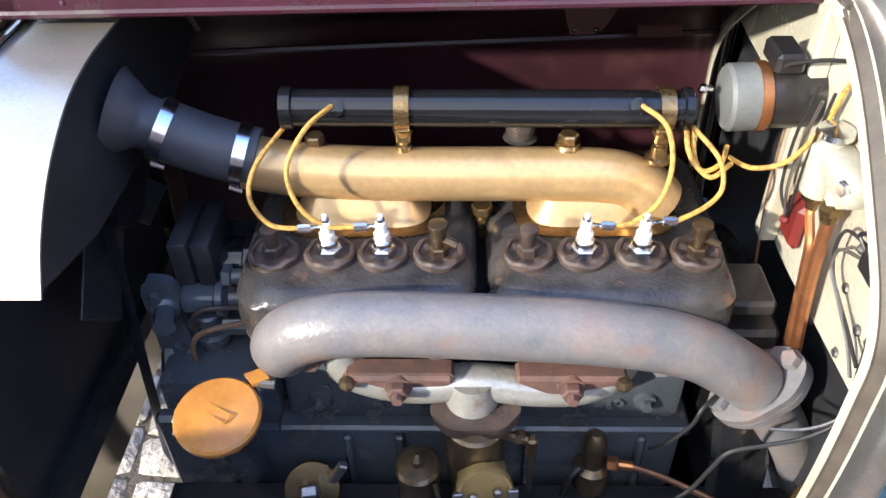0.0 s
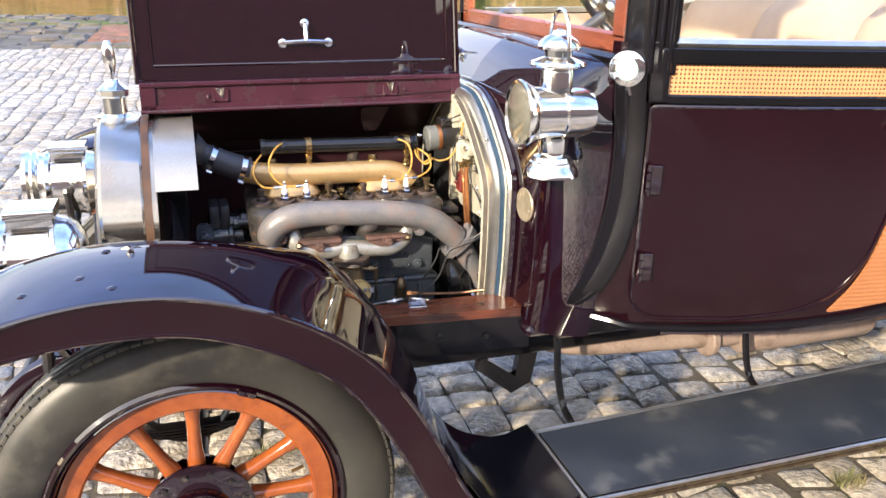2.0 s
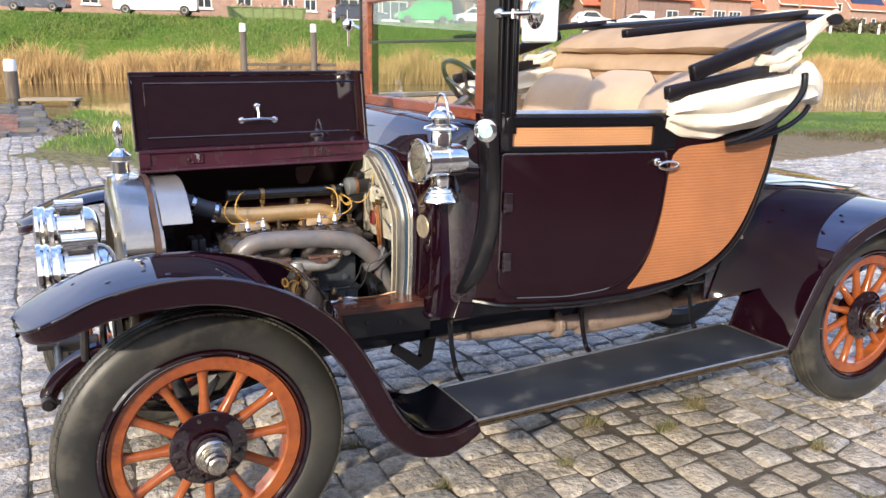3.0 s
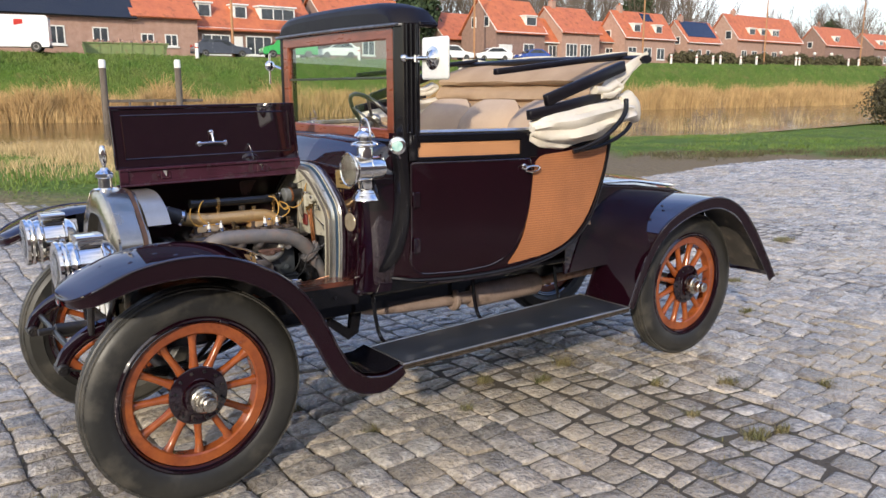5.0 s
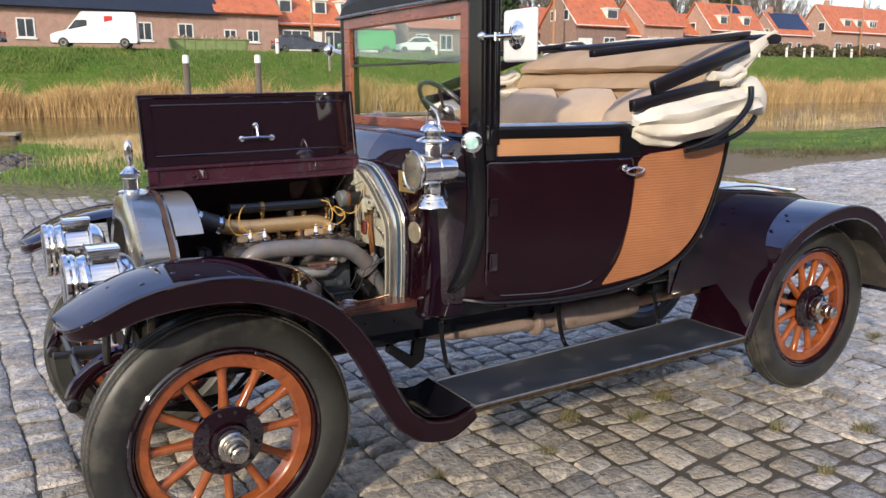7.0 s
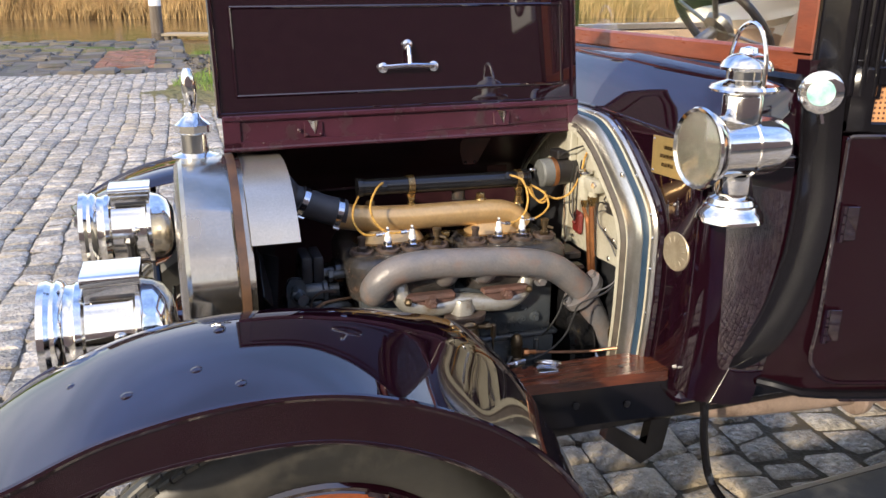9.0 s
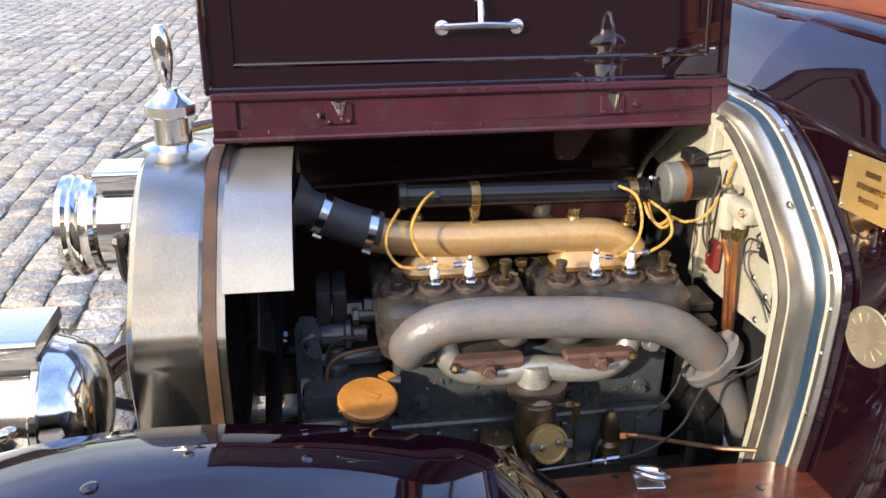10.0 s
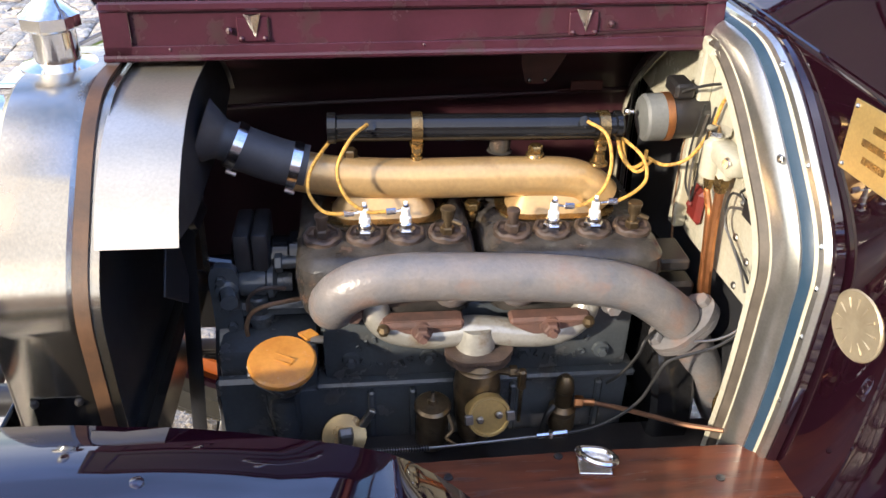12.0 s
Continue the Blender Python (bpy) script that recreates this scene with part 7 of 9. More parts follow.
lead("white_wire", [(0.79, 0.61, 0.906), (0.82, 0.605, 0.912), (0.845, 0.602, 0.93), (0.858, 0.602, 0.96)], 0.0018, "steel", eng)
lead("black_wire", [(0.70, 0.68, 0.775), (0.715, 0.67, 0.80), (0.735, 0.665, 0.84), (0.745, 0.67, 0.865), (0.77, 0.69, 0.87)], 0.0025, "black_cable", eng)
part("fuel_pipe", Geo().sweep(cat([(0.862, 0.60, 0.845), (0.850, 0.60, 0.825), (0.842, 0.60, 0.80), (0.845, 0.60, 0.775), (0.853, 0.60, 0.745), (0.856, 0.60, 0.70)], 5), 0.007, 12).hexnut((0.856, 0.60, 0.838), (0.4, 0, 0.9), 0.013, 0.02).lathe([(0.015, 0.02), (0.015, 0.035), (0.011, 0.04)], (0.856, 0.60, 0.838), (0.4, 0, 0.9), 14), "brass", eng, "bent brass pipe union")
part("pipe_union_nut", Geo().hexnut((0.855, 0.60, 0.752), (0.1, 0, -1), 0.011, 0.016), "black_iron", eng)

# flywheel, clutch, timing case, fan, magneto
part("flywheel", Geo().lathe([(0.05, 0.0), (0.205, 0.0), (0.215, 0.008), (0.215, 0.062), (0.205, 0.07), (0.05, 0.07)], (0.775, CY, 0.69), (1, 0, 0), 56), "gloss", eng, "black iron flywheel")
part("timing_case", Geo().lathe([(0.0, 0.0), (0.12, 0.0), (0.13, 0.008), (0.13, 0.04), (0.12, 0.045), (0.0, 0.045)], (0.095, CY, 0.74), (1, 0, 0), 32).box(0.10, 0.245, 0.745, 0.98, 0.66, 0.81, 0.012), "case", eng)
part("fan_belt", Geo().sweep([(0.070, CY - 0.06, 1.0), (0.052, CY - 0.062, 0.78), (0.034, CY - 0.06, 0.56)], 0.022, 8, flat=0.12), "core", eng, "flat black fan belt")
fan = part("fan", Geo().lathe([(0.0, -0.01), (0.05, -0.01), (0.05, 0.03), (0.0, 0.03)], (0.05, CY, 1.02), (1, 0, 0), 24), "black_iron", eng, "black four-bladed fan")
for k in range(4):
    part("fan_blade", Geo().box(-0.002, 0.002, -0.03, 0.03, 0.04, 0.16, 0.001, m=pose(0.052, CY, 1.02, 45 + 90 * k, 0, 0) @ pose(0, 0, 0, 0, 0, 22)), "black_iron", fan)
mg = part("magneto", Geo().lathe([(0.0, 0.0), (0.036, 0.002), (0.040, 0.008), (0.040, 0.022), (0.034, 0.026), (0.034, 0.086), (0.042, 0.09), (0.042, 0.104), (0.03, 0.11), (0.0, 0.112)], (0.128, 0.845, 0.925), (1, 0, 0), 28), "gloss", eng, "black drum magneto on a bracket")
for x in (0.136, 0.163):
    part("magneto_magnet", Geo().box(x, x + 0.025, 0.80, 0.89, 0.925, 0.99, 0.006, 2), "core", mg)
part("magneto_base", Geo().box(0.12, 0.25, 0.79, 0.93, 0.845, 0.872, 0.008), "case", mg)
part("drive_coupling", Geo().cyl((0.20, 0.80, 0.942), (0.25, 0.80, 0.942), 0.010, 14, 0.003).hexnut((0.196, 0.80, 0.942), (1, 0, 0), 0.015, 0.012), "case", mg)
part("front_bracket", Geo().slab(rounded([(0.098, 0.82), (0.140, 0.82), (0.142, 0.86), (0.136, 0.885), (0.143, 0.925), (0.135, 0.945), (0.105, 0.948), (0.097, 0.93), (0.098, 0.885)], 0.010, 3), "y", 0.785, 0.80), "case", mg)
part("bracket_arm", Geo().lathe([(0.0, 0.0), (0.018, 0.001), (0.018, 0.02), (0.013, 0.024), (0.013, 0.05)], (0.118, 0.80, 0.905), (0.25, -1, 0.0), 18).ball((0.118, 0.785, 0.905), 0.014, 10, (0.8, 0.6, 1.5)), "case", mg)
part("pump_body", Geo().lathe([(0.0, 0.0), (0.019, 0.001), (0.021, 0.006), (0.021, 0.04), (0.026, 0.044), (0.026, 0.052), (0.016, 0.058), (0.016, 0.08)], (0.14, 0.805, 0.905), (1, 0, 0), 20), "case", mg)
part("pump_outlet", Geo().cyl((0.165, 0.80, 0.80), (0.165, 0.80, 0.885), 0.017, 14, 0.003).lathe([(0.024, 0.0), (0.024, 0.008), (0.019, 0.012)], (0.165, 0.80, 0.845), (0, 0, 1), 16), "case", mg)
for x, z in ((0.116, 0.925), (0.118, 0.872), (0.125, 0.84)):
    part("bracket_nut", Geo().hexnut((x, 0.785, z), (0, -1, 0), 0.008, 0.010), "case", mg)
lead("oil_line", [(0.148, 0.77, 0.825), (0.148, 0.767, 0.85), (0.158, 0.765, 0.875), (0.18, 0.765, 0.888), (0.215, 0.775, 0.889), (0.25, 0.79, 0.885)], 0.0036, "dark_cable", mg)
lead("oil_line", [(0.150, 0.785, 0.865), (0.153, 0.78, 0.89), (0.166, 0.775, 0.908), (0.185, 0.775, 0.914), (0.21, 0.785, 0.905)], 0.003, "rust_dark", mg)
part("oil_line_union", Geo().cyl((0.148, 0.77, 0.800), (0.148, 0.77, 0.828), 0.0085, 10).hexnut((0.148, 0.77, 0.796), (0, 0, 1), 0.011, 0.012), "bronze", mg)
part("rear_bracket", Geo().box(0.755, 0.83, 0.72, 0.76, 0.90, 0.93, 0.006).box(0.77, 0.82, 0.73, 0.80, 0.945, 0.965, 0.004), "black_iron", eng)
part("undertray", Geo().box(0.13, 0.90, 0.62, 2 * CY - 0.62, 0.53, 0.545, 0.003), "black_iron", eng)

# bulkhead fittings
tap = part("fuel_filter", Geo().lathe([(0.0, 0.0), (0.017, 0.001), (0.018, 0.004), (0.018, 0.05), (0.012, 0.056), (0.011, 0.066)], (0.836, 0.762, 1.090), (0, 0, 1), 20).box(0.824, 0.856, 0.69, 0.765, 1.118, 1.150, 0.008, 2).cyl((0.838, 0.725, 1.105), (0.838, 0.725, 1.122), 0.012, 14), "cream", bulk, "cream-painted fuel filter")
part("filter_top", Geo().lathe([(0.016, 0.0), (0.018, 0.003), (0.0175, 0.009), (0.0, 0.013)], (0.836, 0.764, 1.153), (0, 0, 1), 20), "bright_steel", tap)
part("filter_stud", Geo().hexnut((0.832, 0.70, 1.140), (-1, -0.3, 0), 0.008, 0.012), "bright_steel", tap)
for y, r in ((0.764, 0.009), (0.725, 0.0125)):
    part("copper_union", Geo().hexnut((0.837, y, 1.094 if y > 0.75 else 1.108), (0, 0, -1), r, 0.016).lathe([(r * 0.8, 0.016), (r * 0.65, 0.026)], (0.837, y, 1.094 if y > 0.75 else 1.108), (0, 0, -1), 12), "brass", bulk)
lead("copper_pipe", [(0.837, 0.764, 1.08), (0.836, 0.762, 1.065), (0.834, 0.740, 1.045), (0.834, 0.733, 1.02), (0.835, 0.727, 0.985), (0.838, 0.722, 0.93), (0.845, 0.722, 0.86)], 0.0052, "copper", bulk, "copper fuel pipe")
lead("copper_pipe", [(0.838, 0.725, 1.09), (0.836, 0.722, 1.06), (0.836, 0.716, 1.01), (0.838, 0.712, 0.97), (0.845, 0.714, 0.92), (0.855, 0.716, 0.86)], 0.0068, "copper", bulk, "copper fuel pipe")
part("terminal_block", Geo().box(0.840, 0.855, 0.628, 0.660, 1.080, 1.105, 0.002), "black_iron", bulk)
for y in (0.622, 0.668):
    part("terminal_screw", Geo().ball((0.846, y, 1.094), 0.006, 8), "steel", bulk)
for pts, mat in (([(0.846, 0.666, 1.100), (0.838, 0.69, 1.098), (0.836, 0.695, 1.075), (0.84, 0.69, 1.045), (0.842, 0.665, 1.03), (0.842, 0.635, 1.02), (0.84, 0.60, 1.01)], "black_cable"), ([(0.846, 0.664, 1.085), (0.838, 0.69, 1.075), (0.838, 0.692, 1.05), (0.84, 0.67, 1.035), (0.842, 0.63, 1.012), (0.842, 0.605, 0.99)], "steel"),
                 ([(0.846, 0.662, 1.138), (0.838, 0.660, 1.12), (0.838, 0.668, 1.11), (0.842, 0.655, 1.10)], "black_cable"), ([(0.846, 0.66, 1.138), (0.838, 0.645, 1.12), (0.838, 0.63, 1.10), (0.842, 0.61, 1.07), (0.844, 0.60, 1.0)], "black_cable"),
                 ([(0.846, 0.628, 1.092), (0.84, 0.61, 1.095), (0.84, 0.60, 1.05), (0.845, 0.60, 0.99)], "black_cable"), ([(0.842, 0.82, 1.16), (0.836, 0.825, 1.10), (0.834, 0.82, 1.05), (0.838, 0.815, 1.02)], "steel"),
                 ([(0.842, 0.835, 1.17), (0.835, 0.84, 1.11), (0.832, 0.832, 1.05), (0.838, 0.822, 1.025)], "black_cable"), ([(0.842, 0.80, 1.18), (0.832, 0.795, 1.11), (0.834, 0.80, 1.06), (0.838, 0.812, 1.02)], "black_cable"),
                 ([(0.842, 0.862, 1.14), (0.836, 0.87, 1.09), (0.836, 0.865, 1.0), (0.84, 0.85, 0.9)], "dark_cable")):
    lead("wire", pts, 0.0019, mat, bulk)
part("blue_terminal", Geo().cyl((0.846, 0.663, 1.156), (0.846, 0.661, 1.138), 0.0042, 8), "blue_tag", bulk)
part("red_terminal", Geo().ball((0.838, 0.813, 1.016), 0.006, 8).box(0.842, 0.857, 0.790, 0.835, 0.985, 1.045, 0.008), "old_red", bulk)
for y, z in ((0.625, 1.18), (0.623, 1.075), (0.641, 1.016), (0.605, 1.005)):
    part("bulkhead_screw", Geo().ball((0.854, y, z), 0.006, 8, (0.6, 1, 1)), "steel", bulk)

# ---- the quay, the canal and the far side ----
# far frame: u to the right along the canal's near bank, v away over the water
FAR = pose(0, 0, 0, 0, 0, -36.3)
EU, EV, EZ = 0.879, -2.84, 1.667


def v_quay(u):
    """Where the paving ends: a slip runs down to the water beside the grass bank."""
    return float(np.interp(u, [-60, -12.0, -10.8, -9.0, -7, -5, 0, 4, 6.3, 8, 12, 60], [18.8, 18.8, 17.6, 13.4, 12.1, 11.6, 13.6, 15.6, 18.0, 19.2, 19.2, 25])) + 0.25 * noise.noise(Vector((u * 0.5, 3.1, 0)))


def v_near(u):
    return max(v_quay(u) + 5, float(np.interp(u, [-60, -17.5, -14.5, -10, -5, 0, 13, 26, 60, 100], [25, 25, 27.5, 32, 36.5, 40, 45.5, 58, 82, 105]))) + 0.9 * noise.noise(Vector((u * 0.09, 7.7, 0)))


def v_far(u):
    return max(v_quay(u) + 15, min(76 + 0.8 * max(-52, u), float(np.interp(u, [-80, -40, -26, -20, 0, 20, 42, 150], [46, 50, 51.5, 54, 68, 81.5, 95.5, 180])))) + 0.9 * noise.noise(Vector((u * 0.07, 1.3, 0)))


def v_road(u):
    return max(85 + 0.8 * min(u, 260), v_far(u) + 8)


def z_road(u):
    return EZ + max(2.68, 2.9 + 0.012 * min(100, u))


WATER = EZ - 2.1


def bare(u):
    """How wide the strip of bare earth is behind the paving."""
    return float(np.interp(u, [0, 1, 4, 5.5, 7, 9], [1.2, 2.5, 5.2, 3.0, 1.0, 0.5]))


def ease(t):
    t = max(0, min(1, t))
    return t * t * (3 - 2 * t)


def ground_z(u, v):
    """Height of the ground at u, v from the eye's foot."""
    a, b, c, d = v_quay(u), v_near(u), v_far(u), v_road(u)
    zq = 0.0
    rough = 0.05 * noise.noise(Vector((u * 0.6, v * 0.6, 0)))
    if v < a:
        return zq
    if v < b:
        if v > 19.2 and -0.70 < u / v < -0.632:  # a gap of open water beside the landing
            return WATER - 0.25
        t = (v - a) / (b - a)
        return zq + (WATER - 0.25 - zq) * ease((t - 0.1) / 0.9) + (rough + 0.04) * min(1, (v - a) / 0.6)
    if v < c:
        return WATER - 0.3 - 0.4 * math.sin(math.pi * (v - b) / (c - b))
    if v < d:
        foot = max(d - 11, c + 2)
        low = WATER - 0.3 + 0.75 * ease((v - c) / 2.5)
        return low + (z_road(u) - low) * ease((v - foot) / (d - foot)) + rough
    return z_road(u) + (0.02 if v < d + 6 else 0.05)


us = [-400, -280, -200, -150, -110, -85] + [-70 + 1.0 * k for k in range(61)] + [-9.5 + 0.8 * k for k in range(100)] + [72 + 3 * k for k in range(30)] + [175, 200, 250, 320, 450, 700]
rows, info = [], []
for u in us:
    a, b, c, d = v_quay(u), v_near(u), v_far(u), v_road(u)
    foot = max(d - 11, c + 2)
    vs = [-120, -60, -30, -12, -4, 2, 6, 10, 13, a - 2, a - 0.5, a - 0.1, a + 0.5, a + 1.2] + [a + 1.2 + (b - a - 1.2) * k / 16 for k in range(1, 16)] + [b - 0.5, b + 0.5, (b + c) / 2, c - 0.5, c + 0.5, c + 2] + \
         [c + 2 + (foot - c - 2) * k / 4 for k in range(1, 5)] + [foot + (d - foot) * k / 5 for k in range(1, 6)] + [d + 0.5, d + 6, d + 7, d + 25, d + 60, d + 200, d + 700]
    rows.append([(u + EU, v + EV, ground_z(u, v) - (0.05 if v < a - 0.3 else 0)) for v in vs])
    info.append([0.0 if v < a - 0.3 else (0.12 if u > 1 else 0.45) if v < a + bare(u) else 1.0 if v < d + 0.3 else 2.0 if v < d + 6.2 else 1.0 for v in vs])
g = Geo().loft(rows)
gm = surface("grass_and_soil", (0.078, 0.135, 0.022), (0.105, 0.145, 0.032), rough=0.95, scale=0.5, fine=5, grain_amount=0.6, bump=1.0, dist=0.12, dirt=(0.20, 0.16, 0.07), dirt_amount=0.03, spec=0.08)
nt = gm.node_tree
at = nt.nodes.new("ShaderNodeAttribute")
at.attribute_name = "cover"
bs = nt.nodes["Principled BSDF"]
soil = nt.nodes.new("ShaderNodeMix")
soil.data_type = "RGBA"
soil.inputs[6].default_value = (0.21, 0.15, 0.095, 1)
nt.links.new(at.outputs["Fac"], soil.inputs["Factor"])
nt.links.new(bs.inputs["Base Color"].links[0].from_socket, soil.inputs[7])
tar = nt.nodes.new("ShaderNodeMix")
tar.data_type = "RGBA"
over = nt.nodes.new("ShaderNodeMath")
over.operation, over.use_clamp = "SUBTRACT", True
over.inputs[1].default_value = 1.0
nt.links.new(at.outputs["Fac"], over.inputs[0])
nt.links.new(over.outputs[0], tar.inputs["Factor"])
nt.links.new(soil.outputs[2], tar.inputs[6])
tar.inputs[7].default_value = (0.13, 0.125, 0.12, 1)
nt.links.new(tar.outputs[2], bs.inputs["Base Color"])
ground = new("ground", g.mesh("ground", gm, 60))
ground.matrix_world = FAR
cov = ground.data.attributes.new("cover", "FLOAT", "POINT")
cov.data.foreach_set("value", [q for r in info for q in r])
tagged(ground, "sloping grass banks with bare soil beside the quay", "ground", kind="structure")
wm_ = surface("brown_canal_water", (0.06, 0.040, 0.020), (0.075, 0.05, 0.026), rough=0.07, rough_var=0.03, scale=0.4, fine=1.6, bump=0.5, dist=0.09, spec=0.5)
wat = new("water", Geo().loft([[(u + EU, max(v_quay(u) + 0.6, v_near(u) - 9) + EV, WATER), (u + EU, v_far(u) + 1.5 + EV, WATER)] for u in us]).mesh("water", wm_))
wat.matrix_world = FAR
tagged(wat, "still brown canal water", "water", kind="structure")


def lat(px):
    return (px - 784) * 0.00069


def road_at(px):
    """Distance of the road along a bearing."""
    return 85 / (1 - 0.8 * lat(px))


STREET = math.degrees(math.atan2(0.8, 1))
M.update({
    "brick_red": surface("pale_red_brick", (0.36, 0.215, 0.16), (0.44, 0.28, 0.215), rough=0.9, scale=2, fine=14, bump=0.3, dirt=(0.42, 0.3, 0.24), dirt_amount=0.06),
    "brick_brown": surface("brown_brick", (0.23, 0.145, 0.115), (0.29, 0.18, 0.14), rough=0.9, scale=2, fine=14, bump=0.3, dirt=(0.25, 0.18, 0.14), dirt_amount=0.03),
    "tile_orange": surface("orange_roof_tiles", (0.55, 0.165, 0.065), (0.45, 0.125, 0.055), rough=0.8, scale=1.2, fine=7, bump=0.6, dist=0.03, dirt=(0.26, 0.09, 0.05), dirt_amount=0.05),
    "tile_black": surface("black_roof_tiles", (0.016, 0.019, 0.027), (0.022, 0.026, 0.034), rough=0.5, scale=1.2, fine=7, bump=0.5, dist=0.03),
    "far_white": surface("white_woodwork", (0.78, 0.77, 0.73), (0.7, 0.69, 0.65), rough=0.6, scale=3, fine=30, bump=0.05),
    "far_glass": surface("dark_window_glass", (0.03, 0.035, 0.04), (0.05, 0.06, 0.07), rough=0.08, scale=2, bump=0.0),
    "solar": surface("dark_solar_panels", (0.012, 0.014, 0.022), (0.018, 0.02, 0.03), rough=0.15, scale=2, fine=6, bump=0.02),
    "car_white": surface("white_car_paint", (0.78, 0.78, 0.77), (0.72, 0.72, 0.71), rough=0.25, coat=0.5, scale=2, bump=0.0),
    "car_dark": surface("dark_blue_grey_car_paint", (0.03, 0.035, 0.05), (0.04, 0.045, 0.06), rough=0.25, coat=0.5, scale=2, bump=0.0),
    "car_blue": surface("blue_car_paint", (0.02, 0.06, 0.28), (0.025, 0.07, 0.3), rough=0.25, coat=0.5, scale=2, bump=0.0),
    "car_green": surface("bright_green_van_paint", (0.02, 0.36, 0.06), (0.025, 0.32, 0.06), rough=0.3, coat=0.4, scale=2, bump=0.0),
    "skip_green": surface("olive_green_steel", (0.19, 0.25, 0.09), (0.15, 0.2, 0.075), rough=0.6, scale=2, fine=20, bump=0.1, dirt=(0.2, 0.13, 0.07), dirt_amount=0.06),
    "old_wood": surface("weathered_mooring_wood", (0.15, 0.125, 0.10), (0.10, 0.08, 0.065), rough=0.9, scale=3, fine=25, bump=0.4, stretch=(3, 3, 0.4), dist=0.02),
    "plank_wood": surface("pale_weathered_planks", (0.34, 0.28, 0.20), (0.26, 0.21, 0.15), rough=0.9, scale=3, fine=25, bump=0.4, stretch=(0.4, 3, 3), dist=0.02),
    "pole_wood": surface("orange_brown_pole", (0.42, 0.22, 0.10), (0.34, 0.17, 0.08), rough=0.7, scale=3, fine=20, bump=0.1),
    "bark": surface("grey_brown_bark", (0.13, 0.105, 0.085), (0.17, 0.14, 0.115), rough=0.9, scale=2, fine=15, bump=0.4),
    "twigs": surface("bare_winter_twigs", (0.15, 0.115, 0.09), (0.19, 0.15, 0.12), rough=0.9, scale=1.5, fine=8, bump=0),
    "needles": surface("dark_green_needles", (0.03, 0.055, 0.022), (0.045, 0.07, 0.03), rough=0.85, scale=1.5, fine=10, bump=0, island=True, piece=0.35),
    "shrub": surface("brown_green_shrub", (0.075, 0.075, 0.035), (0.10, 0.08, 0.045), rough=0.9, scale=1.5, fine=10, bump=0, island=True, piece=0.4),
    "reed": surface("dry_golden_reed", (0.50, 0.335, 0.15), (0.34, 0.215, 0.095), rough=0.85, scale=0.8, fine=6, bump=0, island=True, piece=0.35),
    "reed_pale": surface("dry_pale_grass", (0.50, 0.38, 0.20), (0.36, 0.26, 0.13), rough=0.85, scale=0.8, fine=6, bump=0, island=True, piece=0.35),
    "blade": surface("green_grass_blades", (0.078, 0.150, 0.020), (0.13, 0.18, 0.038), rough=0.75, scale=0.5, fine=5, bump=0, island=True, piece=0.4),
    "weed": surface("weed_leaves", (0.13, 0.135, 0.05), (0.22, 0.18, 0.09), rough=0.8, scale=8, fine=60, bump=0, island=True, piece=0.4),
})


